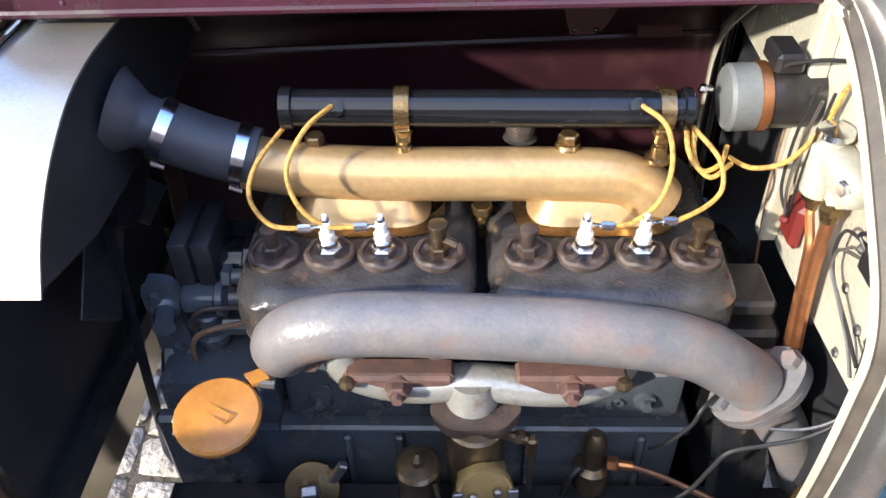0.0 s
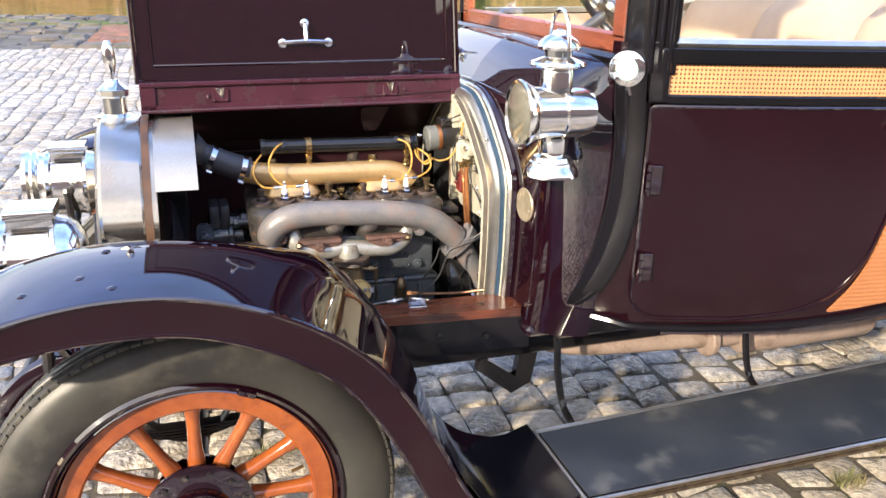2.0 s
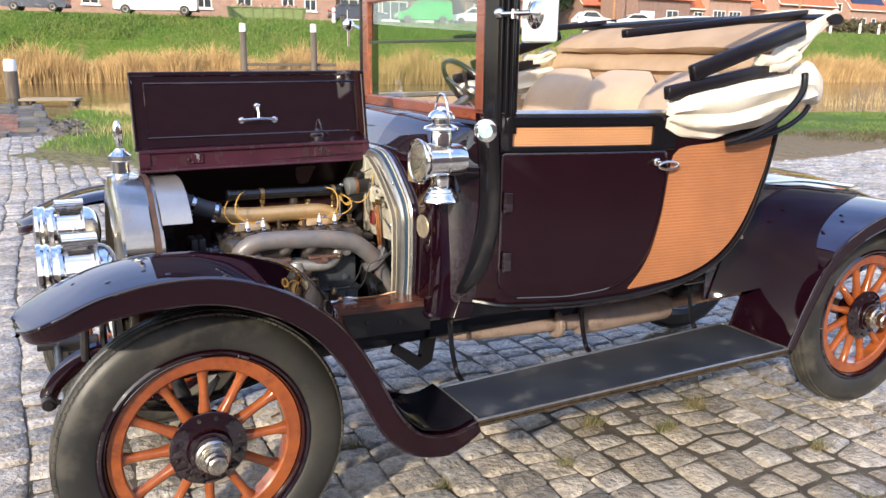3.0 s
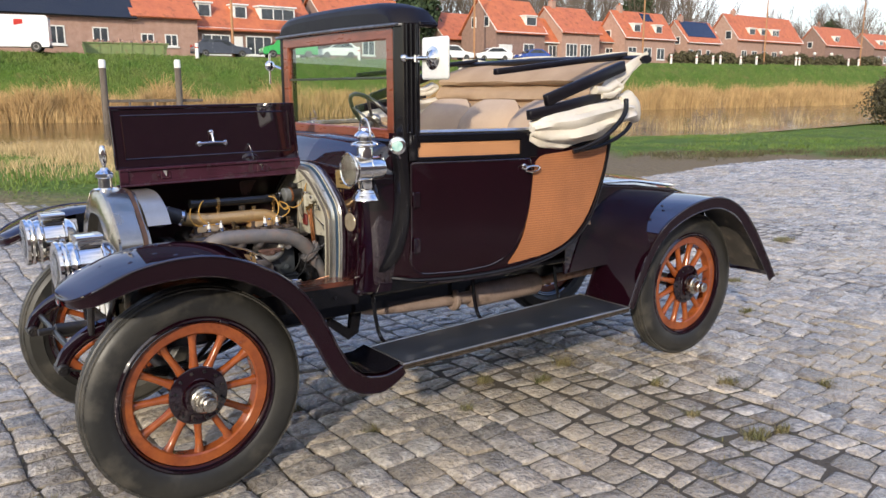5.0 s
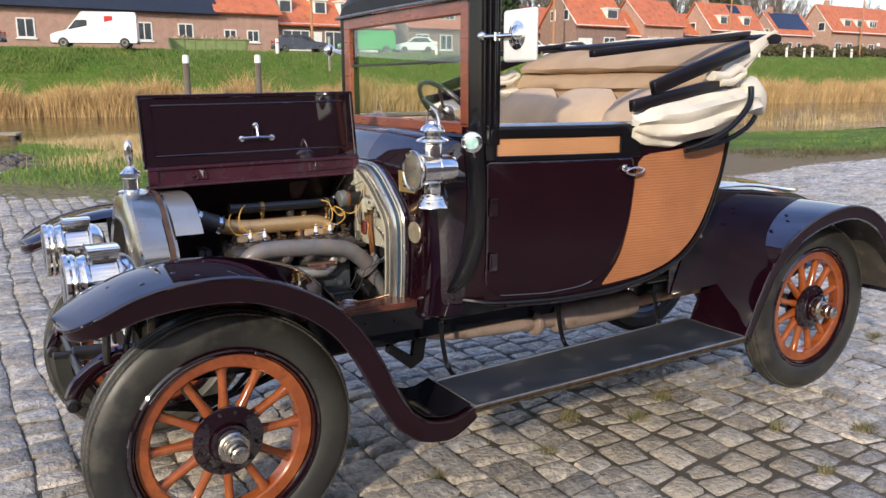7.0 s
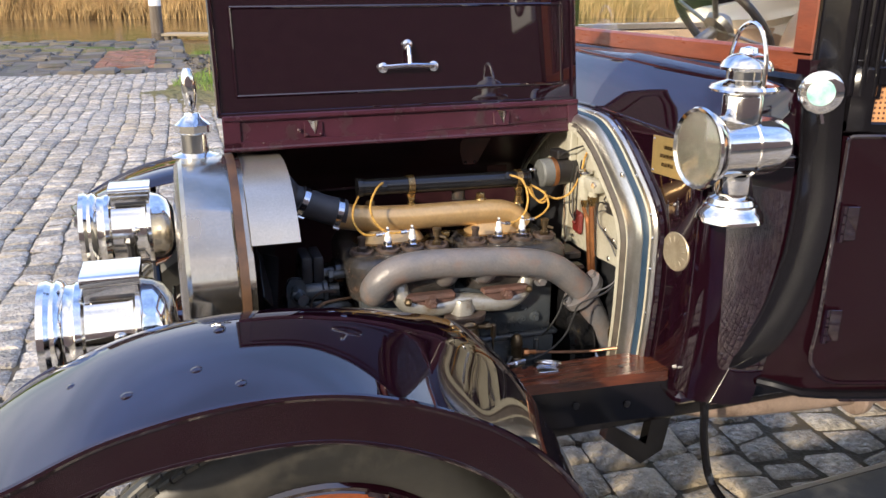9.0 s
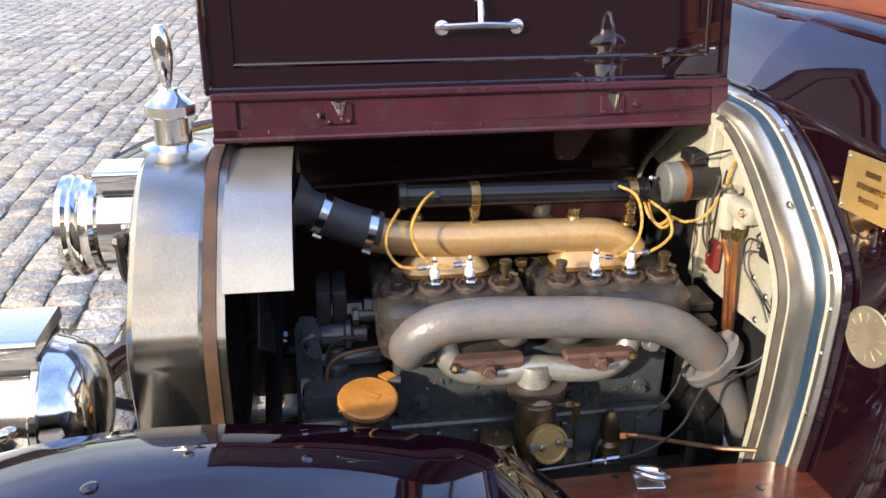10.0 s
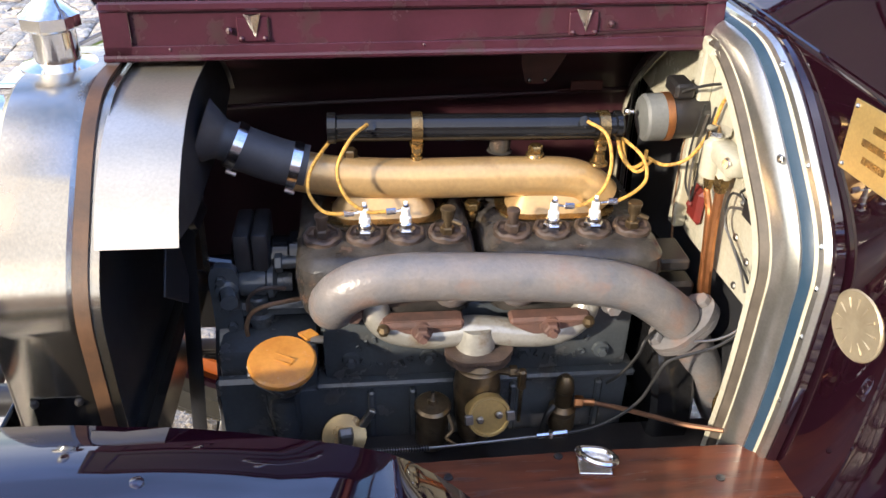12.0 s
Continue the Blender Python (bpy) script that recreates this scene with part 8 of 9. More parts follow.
# -- houses --
def house(px, length, depth, eaves, ridge, wall, roof, label, setback=4.0, d=None, windows=(), gable_windows=(), dormers=(), chimney=True, solar=None, doors=()):
    """A house with its front along the street: origin at the front's near corner, x along the street, y into the plot."""
    dd = d or road_at(px) + setback
    l = lat(px)
    h = thing("house", label, "house", "houses along the far road", at=FAR @ pose(l * dd + EU, dd + EV, z_road(l * dd) + 0.03, 0, 0, STREET) @ Matrix.Scale(float(np.interp(px, [300, 590, 881, 997, 1112, 1222, 1312, 1470, 1572], [1.06, 1.0, 0.945, 0.925, 0.895, 0.86, 0.825, 0.755, 0.71])), 4))
    g = Geo()
    prof = [(0, 0), (depth, 0), (depth, eaves), (depth / 2, ridge), (0, eaves)]
    g.slab(prof, "x", 0, length)
    walls = part("wall", g, wall, h)
    e = 0.35
    k = (ridge - eaves) / (depth / 2)
    for s in (0, 1):
        rows = []
        for t in (-0.12, 1.0):
            yy = depth / 2 * t
            zz = eaves + k * yy
            if s:
                yy = depth - yy
            rows.append([Vector((x, yy, zz + 0.14)) for x in (-e * 0.6, length * 0.25, length * 0.5, length * 0.75, length + e * 0.6)])
        part("roof", Geo().sheet(rows, 0.14 if s else -0.14), roof, h)
    part("ridge_tiles", Geo().cyl((-0.2, depth / 2, ridge + 0.13), (length + 0.2, depth / 2, ridge + 0.13), 0.14, 8), roof, h)
    part("gutter", Geo().box(-0.2, length + 0.2, -0.42, -0.28, eaves - 0.22, eaves - 0.06, 0.02), "far_white", h)
    for vx in (-0.18, length + 0.1):
        rows = [(vx, 0 - 0.3, eaves - 0.05), (vx, depth / 2, ridge + 0.12)]
        part("verge", Geo().sweep(rows, 0.07, 6), "far_white", h)

    def window(x, z, w, hh, panes=2):
        f = part("window", Geo().box(x, x + w, -0.05, 0.02, z, z + 0.1).box(x, x + w, -0.05, 0.02, z + hh - 0.1, z + hh).box(x, x + 0.1, -0.05, 0.02, z, z + hh).box(x + w - 0.1, x + w, -0.05, 0.02, z, z + hh), "far_white", h)
        part("pane", Geo().box(x + 0.08, x + w - 0.08, -0.02, 0.03, z + 0.08, z + hh - 0.08), "far_glass", f)
        for i in range(1, panes):
            xx = x + w * i / panes
            part("glazing_bar", Geo().box(xx - 0.04, xx + 0.04, -0.045, 0.0, z + 0.05, z + hh - 0.05), "far_white", f)
        part("sill", Geo().box(x - 0.1, x + w + 0.1, -0.12, 0.02, z - 0.12, z), "far_white", f)

    for w in windows:
        window(*w)
    for y, z, w, hh in gable_windows:
        f = part("gable_window", Geo().box(-0.05, 0.02, y, y + w, z, z + hh, 0.02), "far_white", h)
        part("pane", Geo().box(-0.07, 0.0, y + 0.12, y + w - 0.12, z + 0.12, z + hh - 0.12), "far_glass", f)
    for x, w in dormers:
        y0 = depth / 2 * 0.16
        z0 = eaves + k * y0
        dm = part("dormer", Geo().box(x, x + w, y0 - 0.1, y0 + 2.0, z0, z0 + 1.35, 0.02).box(x - 0.15, x + w + 0.15, y0 - 0.25, y0 + 2.2, z0 + 1.35, z0 + 1.5, 0.02), "far_white", h)
        part("pane", Geo().box(x + 0.18, x + w - 0.18, y0 - 0.13, y0, z0 + 0.3, z0 + 1.2), "far_glass", dm)
        if w > 2:
            for i in (1, 2):
                part("glazing_bar", Geo().box(x + w * (0.1 + 0.27 * i) - 0.05, x + w * (0.1 + 0.27 * i) + 0.05, y0 - 0.15, y0, z0 + 0.25, z0 + 1.25), "far_white", dm)
    for x, w in doors:
        part("house_door", Geo().box(x, x + w, -0.06, 0.02, 0, 2.1, 0.02), "far_white", h)
    if chimney:
        ch = part("chimney", Geo().box(length * 0.12, length * 0.12 + 0.8, depth / 2 - 0.35, depth / 2 + 0.35, ridge - 0.4, ridge + 1.0, 0.03), wall, h)
        part("chimney_pot", Geo().cyl((length * 0.12 + 0.4, depth / 2, ridge + 1.0), (length * 0.12 + 0.4, depth / 2, ridge + 1.3), 0.14, 10), roof, ch)
    if solar:
        x0, x1, t0, t1 = solar
        rows = [[Vector((x, depth / 2 * t, eaves + k * depth / 2 * t + 0.34)) for x in (x0, x1)] for t in (t0, t1)]
        part("solar_panel", Geo().sheet(rows, -0.06), "solar", h)
    return h


W = lambda xs, z, w, hh, p=2: tuple((x, z, w, hh, p) for x in xs)
house(245, 5.5, 8, 3.5, 6.9, "brick_red", "tile_orange", "low red brick link building with an orange tiled roof", d=72, windows=W((0.6, 2.6), 1.0, 1.1, 1.0), chimney=False)
u0, v0 = lat(245) * 72, 72.0
barn = house(245, 30, 9, 3.45, 7.9, "brick_red", "tile_black", "long pale red brick house with a black tiled roof", d=72, windows=W((4, 9.5, 15, 20.5, 23.5, 26.8), 0.9, 1.25, 1.45), chimney=False)
barn.matrix_world = FAR @ pose(u0 - 31.8 * 0.781 + EU, v0 - 31.8 * 0.625 + EV, z_road(u0) + 0.03, 0, 0, STREET) @ Matrix.Scale(1.06, 4)
house(300, 14.5, 8, 2.85, 7.0, "brick_brown", "tile_orange", "brown brick house with an orange tiled roof and white dormers", d=74.5, windows=W((0.7,), 0.9, 1.4, 1.5) + W((3.3, 7.4, 11.0), 0.5, 2.6, 1.7, 3), dormers=((3.2, 1.3), (6.6, 1.3), (9.2, 3.6)), doors=((6.2, 0.9), (13.3, 0.95)))
house(590, 11, 8, 3.2, 7.0, "brick_brown", "tile_orange", "brown brick house with an orange tiled roof", setback=10, windows=W((1.0, 4.0, 7.5), 0.8, 1.6, 1.6), dormers=((4.2, 2.2),))
house(790, 8, 7, 3.2, 6.4, "brick_brown", "tile_orange", "small brick house with an orange tiled roof", setback=14)
house(881, 8.4, 6.4, 3.7, 7.5, "brick_brown", "tile_orange", "brown brick house with a steep orange roof and a white dormer", windows=W((4.6,), 0.8, 1.9, 1.5), gable_windows=((1.2, 4.2, 0.9, 1.3), (3.6, 4.2, 0.9, 1.3)), dormers=((5.4, 1.9),), doors=((0.5, 2.2),))
house(962, 5.5, 5, 2.7, 5.6, "brick_brown", "tile_orange", "low brick house with an orange tiled roof", setback=5, windows=W((1.2,), 0.7, 2.2, 1.6, 3), chimney=False)
house(997, 7.5, 6.4, 4.0, 7.2, "brick_red", "tile_orange", "red brick house with an orange tiled roof and skylights", windows=W((0.8, 3.6), 0.8, 2.2, 1.7, 3), solar=None)
house(1062, 6, 6, 3.2, 6.0, "brick_brown", "tile_orange", "low brick house with an orange tiled roof", setback=7, windows=W((1.5,), 0.8, 1.8, 1.5), chimney=False)
house(1108, 12, 5.6, 3.8, 7.5, "brick_red", "tile_orange", "red brick house with an orange roof, solar panels and two dormers", windows=W((0.8, 4.4, 7.6), 0.7, 1.9, 1.7), gable_windows=((2.6, 3.6, 1.2, 1.3),), dormers=((2.4, 1.6), (7.6, 1.6)), solar=(6.2, 8.6, 0.6, 0.92))
house(1218, 9.5, 5.4, 3.6, 6.9, "brick_red", "tile_orange", "red brick house with dark solar panels over its roof", windows=W((0.6, 3.0, 5.4), 0.8, 1.1, 1.6, 1), gable_windows=((1.4, 3.2, 1.0, 1.3),), solar=(0.8, 8.9, 0.15, 0.95))
house(1306, 23, 6.5, 4.6, 9.0, "brick_red", "tile_orange", "wide red brick house with an orange roof and white dormers", windows=W((1.5, 5, 8.5, 12), 0.9, 1.8, 1.7), gable_windows=((1.2, 4.6, 1.3, 1.5), (4.4, 4.6, 1.3, 1.5)), dormers=((4.5, 2.0), (8.5, 2.0), (12.5, 2.4)))
house(1462, 17, 6.5, 4.6, 8.6, "brick_brown", "tile_orange", "brick house with an orange tiled roof", windows=W((2, 6), 0.9, 1.8, 1.7), gable_windows=((3, 4, 1.2, 1.4),), dormers=((5, 2.2),))
house(1548, 16, 7, 4.6, 8.2, "brick_brown", "tile_orange", "brick house with an orange tiled roof and white windows", windows=W((2, 6, 10), 0.9, 1.8, 1.7), dormers=((4, 2.2), (9, 2.2)))


# -- vehicles on the far road --
def vehicle(name, px, base_d, yaw, length, width, height, kind, paint, label, flip=False):
    l = lat(px)
    base_d = max(base_d * 0.95, road_at(px) + 1.3)
    v = thing(name, label, "van" if "van" in name else "car", "vehicles on the far road", at=FAR @ pose(l * base_d + EU, base_d + EV, z_road(l * base_d) + 0.03, 0, 0, yaw + (180 if flip else 0)))
    L, H, Wd = length, height, width / 2
    shapes = {
        "van": ([(0, 0.35), (0, 0.95), (0.35, 1.1), (1.05, 1.25), (1.75, 2.05), (2.2, H), (L - 0.1, H), (L, H - 0.2), (L, 0.35)], [(1.2, 1.3), (1.8, 2.0), (2.55, 2.0), (2.55, 1.3)]),
        "minivan": ([(0, 0.35), (0, 0.85), (0.3, 1.0), (0.95, 1.15), (1.55, 1.85), (1.9, H), (L - 0.15, H), (L, H - 0.25), (L, 0.35)], [(1.1, 1.2), (1.65, 1.8), (2.4, 1.8), (2.4, 1.2)]),
        "hatch": ([(0, 0.3), (0, 0.7), (0.25, 0.85), (1.05, 0.98), (1.75, H - 0.06), (2.2, H), (3.1, H - 0.03), (L - 0.25, 1.05), (L, 0.95), (L, 0.3)], [(1.25, 1.0), (1.85, H - 0.12), (3.0, H - 0.12), (L - 0.55, 1.02)]),
        "estate": ([(0, 0.3), (0, 0.65), (0.3, 0.82), (1.35, 0.95), (2.05, H - 0.05), (2.5, H), (L - 0.75, H - 0.03), (L - 0.2, 0.98), (L, 0.9), (L, 0.3)], [(1.55, 0.97), (2.15, H - 0.1), (L - 0.9, H - 0.1), (L - 0.4, 0.99)]),
    }
    prof, glassp = shapes[kind]
    prof = rounded(prof, 0.12, 3)
    rows = [[(x, s * Wd * w, 0.3 + (z - 0.3) * q) for x, z in prof] for s, w, q in ((-1, 0.90, 0.97), (-1, 1.0, 0.995), (-1, 1.0, 1), (1, 1.0, 1), (1, 1.0, 0.995), (1, 0.9, 0.97))]
    rows[0] = [(x, -Wd * (1 if z < 0.95 else 0.86), z) for x, z in prof]
    rows[1] = [(x, -Wd * (0.98 if z < 0.95 else 0.80), z) for x, z in prof]
    rows[4] = [(x, Wd * (0.98 if z < 0.95 else 0.80), z) for x, z in prof]
    rows[5] = [(x, Wd * (1 if z < 0.95 else 0.86), z) for x, z in prof]
    part("bodywork", Geo().loft([rows[0], rows[5]], True, True), paint, v)
    for s in (-1, 1):
        a, b = (s * Wd * 0.965, s * Wd * 0.90) if kind in ("hatch", "estate") else (s * Wd * 0.90, s * Wd * 0.84)
        part("side_window", Geo().slab(rounded(glassp, 0.06, 2), "y", s * (Wd * 0.86 + 0.02), s * (Wd * 0.86 - 0.04)), "far_glass", v)
    zs = {"van": ((1.08, 1.3), (1.72, 2.02)), "minivan": ((1.0, 1.2), (1.52, 1.8)), "hatch": ((1.1, 1.03), (1.7, H - 0.12)), "estate": ((1.4, 1.0), (2.0, H - 0.1))}[kind]
    part("windscreen", Geo().add([(zs[0][0] - 0.03, -Wd * 0.78, zs[0][1]), (zs[0][0] - 0.03, Wd * 0.78, zs[0][1]), (zs[1][0] - 0.03, Wd * 0.72, zs[1][1]), (zs[1][0] - 0.03, -Wd * 0.72, zs[1][1]), (zs[0][0] + 0.03, -Wd * 0.78, zs[0][1] - 0.05), (zs[0][0] + 0.03, Wd * 0.78, zs[0][1] - 0.05), (zs[1][0] + 0.05, Wd * 0.72, zs[1][1] - 0.05), (zs[1][0] + 0.05, -Wd * 0.72, zs[1][1] - 0.05)],
                                 [(0, 1, 2, 3), (7, 6, 5, 4), (0, 4, 5, 1), (1, 5, 6, 2), (2, 6, 7, 3), (3, 7, 4, 0)]), "far_glass", v)
    r = 0.36 if "van" in kind else 0.31
    for x in (0.85, L - 0.9):
        for s in (-1, 1):
            w = part("wheel", Geo().lathe([(0.12, -0.11), (r * 0.9, -0.11), (r, -0.07), (r, 0.07), (r * 0.9, 0.11), (0.12, 0.11)], (x, s * (Wd - 0.06), r), (0, 1, 0), 20), "rubber", v)
            part("wheel_rim", Geo().lathe([(0.0, 0.10), (r * 0.55, 0.115), (r * 0.62, 0.10)], (x, s * (Wd - 0.06), r), (0, s, 0), 16), "steel", w)
    for s in (-1, 1):
        part("headlight", Geo().box(-0.03, 0.2, s * Wd * 0.72 - 0.16, s * Wd * 0.72 + 0.16, 0.66, 0.82, 0.03), "porcelain", v)
        part("tail_light", Geo().box(L - 0.1, L + 0.02, s * Wd * 0.8 - 0.08, s * Wd * 0.8 + 0.08, 0.8, 1.05, 0.03), "red", v)
    for x0, x1 in ((-0.05, 0.15), (L - 0.12, L + 0.05)):
        part("bumper", Geo().box(x0, x1, -Wd * 0.92, Wd * 0.92, 0.32, 0.52, 0.05), "hose", v)
    return v


van = vehicle("delivery_van", -62, 58, 20, 6.0, 2.0, 2.6, "van", "car_white", "white panel van with a red square on its side")
part("side_square", Geo().box(3.75, 4.35, -0.87, -0.85, 1.75, 2.3, 0.01), "red", van, "plain red square sign")
vehicle("parked_car", -290, 55, 22, 4.3, 1.75, 1.45, "hatch", "car_dark", "dark parked hatchback on the far road")
vehicle("parked_car", 447, 76, 28, 4.9, 1.8, 1.5, "estate", "car_dark", "dark blue-grey parked estate car", flip=True)
vehicle("green_van", 468, 78, 24, 5.0, 1.9, 2.0, "minivan", "car_green", "bright green parked panel van")
vehicle("parked_car", 565, 80, 18, 4.0, 1.75, 1.52, "hatch", "car_white", "white parked hatchback on the far road")
vehicle("parked_car", 836, 92, 25, 3.9, 1.75, 1.6, "hatch", "car_white", "white parked hatchback on the far road", flip=True)
vehicle("parked_car", 843, 95, 18, 4.2, 1.75, 1.5, "hatch", "car_white", "white parked hatchback on the far road")
vehicle("parked_car", 918, 100, 30, 4.2, 1.75, 1.5, "hatch", "car_blue", "blue parked hatchback on the far road")
vehicle("parked_car", 1004, 108, 35, 4.2, 1.75, 1.5, "estate", "car_blue", "blue parked car beside the houses")
vehicle("parked_car", 1198, 123, 35, 4.2, 1.75, 1.5, "hatch", "car_white", "white parked car beside a hedge")
ld_ = 65.5
skip = thing("waste_skip", "long olive-green steel waste skip, heaped", "skip", at=FAR @ pose(lat(160) * ld_ + EU, ld_ + EV, z_road(lat(160) * ld_) - 0.08, 0, 0, 26) @ Matrix.Scale(0.85, 4, (0, 0, 1)))
part("skip_side", Geo().slab([(0, 0.25), (6.0, 0.25), (6.3, 1.25), (-0.2, 1.25)], "y", 0, 0.06), "skip_green", skip)
part("skip_side", Geo().slab([(0, 0.25), (6.0, 0.25), (6.3, 1.25), (-0.2, 1.25)], "y", 2.2, 2.26), "skip_green", skip)
part("skip_floor", Geo().box(0, 6.0, 0, 2.2, 0.2, 0.28), "skip_green", skip)
part("skip_end", Geo().box(6.05, 6.12, 0, 2.2, 0.25, 1.25), "skip_green", skip)
for k in range(8):
    part("skip_rib", Geo().box(0.1 + 0.82 * k, 0.2 + 0.82 * k, -0.08, 0.0, 0.25, 1.22), "skip_green", skip)
part("skip_rim", Geo().box(-0.25, 6.35, -0.1, 0.04, 1.2, 1.32, 0.02), "skip_green", skip)
rub = Geo()
for k in range(90):
    x, y, z = random.uniform(0.2, 5.9), random.uniform(0.2, 2.0), random.uniform(1.1, 1.5)
    rub.box(-0.2, 0.2, -0.1, 0.1, -0.06, 0.06, m=pose(x, y, z, random.uniform(0, 90), random.uniform(0, 90), random.uniform(0, 180)))
part("load", rub, "brick_red", skip)

# -- poles, bollards --
for px, hgt in ((419, 9), (843, 9), (1140, 9.5), (1355, 10), (1525, 11)):
    d = road_at(px) + 1.5
    p = thing("street_lamp", "tall orange-brown street lamp post beside the road", "street lamp", "lamps along the road", at=FAR @ pose(lat(px) * d + EU, d + EV, z_road(lat(px) * d)))
    part("post", Geo().lathe([(0.13, 0), (0.09, hgt)], (0, 0, 0), (0, 0, 1), 10), "pole_wood", p)
    part("lantern", Geo().lathe([(0.02, 0), (0.16, 0.05), (0.2, 0.35), (0.05, 0.5), (0, 0.55)], (0, 0, hgt), (0, 0, 1), 12), "steel", p)
first = None
for px in (1191, 1236, 1265, 1278, 1314, 1342, 1412, 1418, 1505, 1523, 355, 640, 690):
    d = road_at(px) - 1.2
    m = FAR @ pose(lat(px) * d + EU, d + EV, ground_z(lat(px) * d, d))
    if first is None:
        first = thing("bollard", "white-painted wooden roadside bollard", "bollard", "bollards along the road", at=m)
        part("shaft", Geo().box(-0.13, 0.13, -0.13, 0.13, 0, 1.25, 0.03), "far_white", first)
        part("band", Geo().box(-0.135, 0.135, -0.135, 0.135, 0.85, 0.95, 0.01), "red", first)
    else:
        copy_thing(first, m)
for px in (1384, 1412, 1444, 1474):
    d = road_at(px) + 3
    p = thing("globe_lamp", "low garden lamp with a white globe", "lamp", "garden lamps", at=FAR @ pose(lat(px) * d + EU, d + EV, z_road(lat(px) * d)))
    part("stem", Geo().cyl((0, 0, 0), (0, 0, 1.7), 0.06, 8), "hose", p)
    part("globe", Geo().ball((0, 0, 1.95), 0.28, 12), "far_white", p)

# -- mooring posts, jetty --
for l, d, zt, r in ((-0.4125, 50, EZ + 1.78, 0.2), (-0.321, 52, EZ + 1.83, 0.2), (-0.805, 47.5, 4.2, 0.22), (-0.733, 33.7, 1.25, 0.27)):
    p = thing("mooring_post", "weathered wooden mooring post with a white top", "post", "mooring posts", at=FAR @ pose(l * d + EU, d + EV, WATER - 0.8, 0, -3 if d == 47.5 else 0, 0))
    top_z = zt - WATER + 0.8
    part("shaft", Geo().lathe([(r * 1.05, 0), (r, top_z - 0.5)], (0, 0, 0), (0, 0, 1), 14), "plank_wood" if d == 47.5 else "old_wood", p)
    part("painted_top", Geo().lathe([(r * 1.02, top_z - 0.5), (r * 1.0, top_z - 0.1), (r * 0.85, top_z), (0, top_z + 0.02)], (0, 0, 0), (0, 0, 1), 14), "far_white", p)
jet = thing("jetty", "small weathered plank jetty at the water's edge", "jetty", at=FAR @ pose(-21.4 + EU, 29.6 + EV, -0.2, 0, 0, 22))
for k in range(5):
    part("plank", Geo().box(0, 2.1, 0.24 * k, 0.24 * k + 0.22, -0.1, 0.0, 0.015), "plank_wood", jet)
for x in (0.2, 1.9):
    part("pile", Geo().cyl((x, 0.2, -1.5), (x, 0.2, -0.05), 0.12, 10), "old_wood", jet)
    part("pile", Geo().cyl((x, 1.2, -1.5), (x, 1.2, -0.05), 0.12, 10), "old_wood", jet)
rl = thing("landing_rail", "weathered wooden rail between two mooring posts", "rail", at=FAR @ pose(-0.414 * 50 + EU, 50 + EV, WATER))
for z in (0.9, 1.3):
    part("rail_beam", Geo().box(0, 6.0, -0.06, 0.06, z, z + 0.18, 0.02, m=pose(0, 0, 0, 0, 0, 30)), "old_wood", rl)
for x in (1.5, 3, 4.5):
    part("rail_stake", Geo().box(x - 0.07, x + 0.07, -0.07, 0.07, -0.5, 1.5, 0.02, m=pose(0, 0, 0, 0, 0, 30)), "old_wood", rl)


# -- old landing at the foot of the slip: dark blocks and a patch of red brick --
M["old_block"] = surface("dark_mossy_block", (0.15, 0.125, 0.098), (0.08, 0.07, 0.055), rough=0.85, scale=2, fine=16, bump=0.6, dist=0.03, piece=0.3, dirt=(0.07, 0.085, 0.035), dirt_amount=0.06)
M["old_brick"] = surface("worn_red_brick", (0.27, 0.115, 0.08), (0.18, 0.09, 0.065), rough=0.9, scale=1.3, fine=30, bump=0.4, piece=0.3, dirt=(0.12, 0.10, 0.075), dirt_amount=0.16)
land = thing("landing", "dark mossy stone landing with a patch of red brick", "landing", at=pose(-0.2, 15.7, 0.0))
rng = random.Random(8)
for i in range(18):
    for j in range(11):
        if 2 <= i <= 10 and 1 <= j <= 2:
            continue
        w, d = rng.uniform(0.20, 0.29), rng.uniform(0.20, 0.30)
        h = rng.uniform(-0.02, 0.07)
        block_ = Geo().box(-w, w, -d, d, -0.5, h, 0.05, m=pose(-0.22 - 0.55 * j, 0.3 + 0.56 * i, 0, rng.uniform(-3, 3), rng.uniform(-3, 3), rng.uniform(-12, 12)))
        block_.v = [(x + rng.uniform(-0.03, 0.03), y + rng.uniform(-0.03, 0.03), z + rng.uniform(-0.012, 0.012)) for x, y, z in block_.v]
        part("block", block_, "old_block", land)
for i in range(45):
    for j in range(5):
        part("brick", Geo().box(-0.1, 0.1, -0.047, 0.047, -0.1, rng.uniform(0.02, 0.045), 0.008, m=pose(-0.5 - 0.215 * j - 0.10 * (i % 2), 1.3 + 0.107 * i, 0)), "old_brick", land)
part("landing_bed", Geo().box(-6.2, 0.05, 0.05, 10.3, -0.8, -0.012, 0.02), "old_block", land)
for k in range(9):
    part("kerb_stone", Geo().box(-0.16, 0.16, -0.5, 0.48, -0.8, rng.uniform(0.0, 0.10), 0.05, m=pose(0.1 + rng.uniform(-0.06, 0.06), 1.4 + 1.05 * k, 0, rng.uniform(-2, 2), rng.uniform(-5, 5), rng.uniform(-5, 5))), "old_block", land)
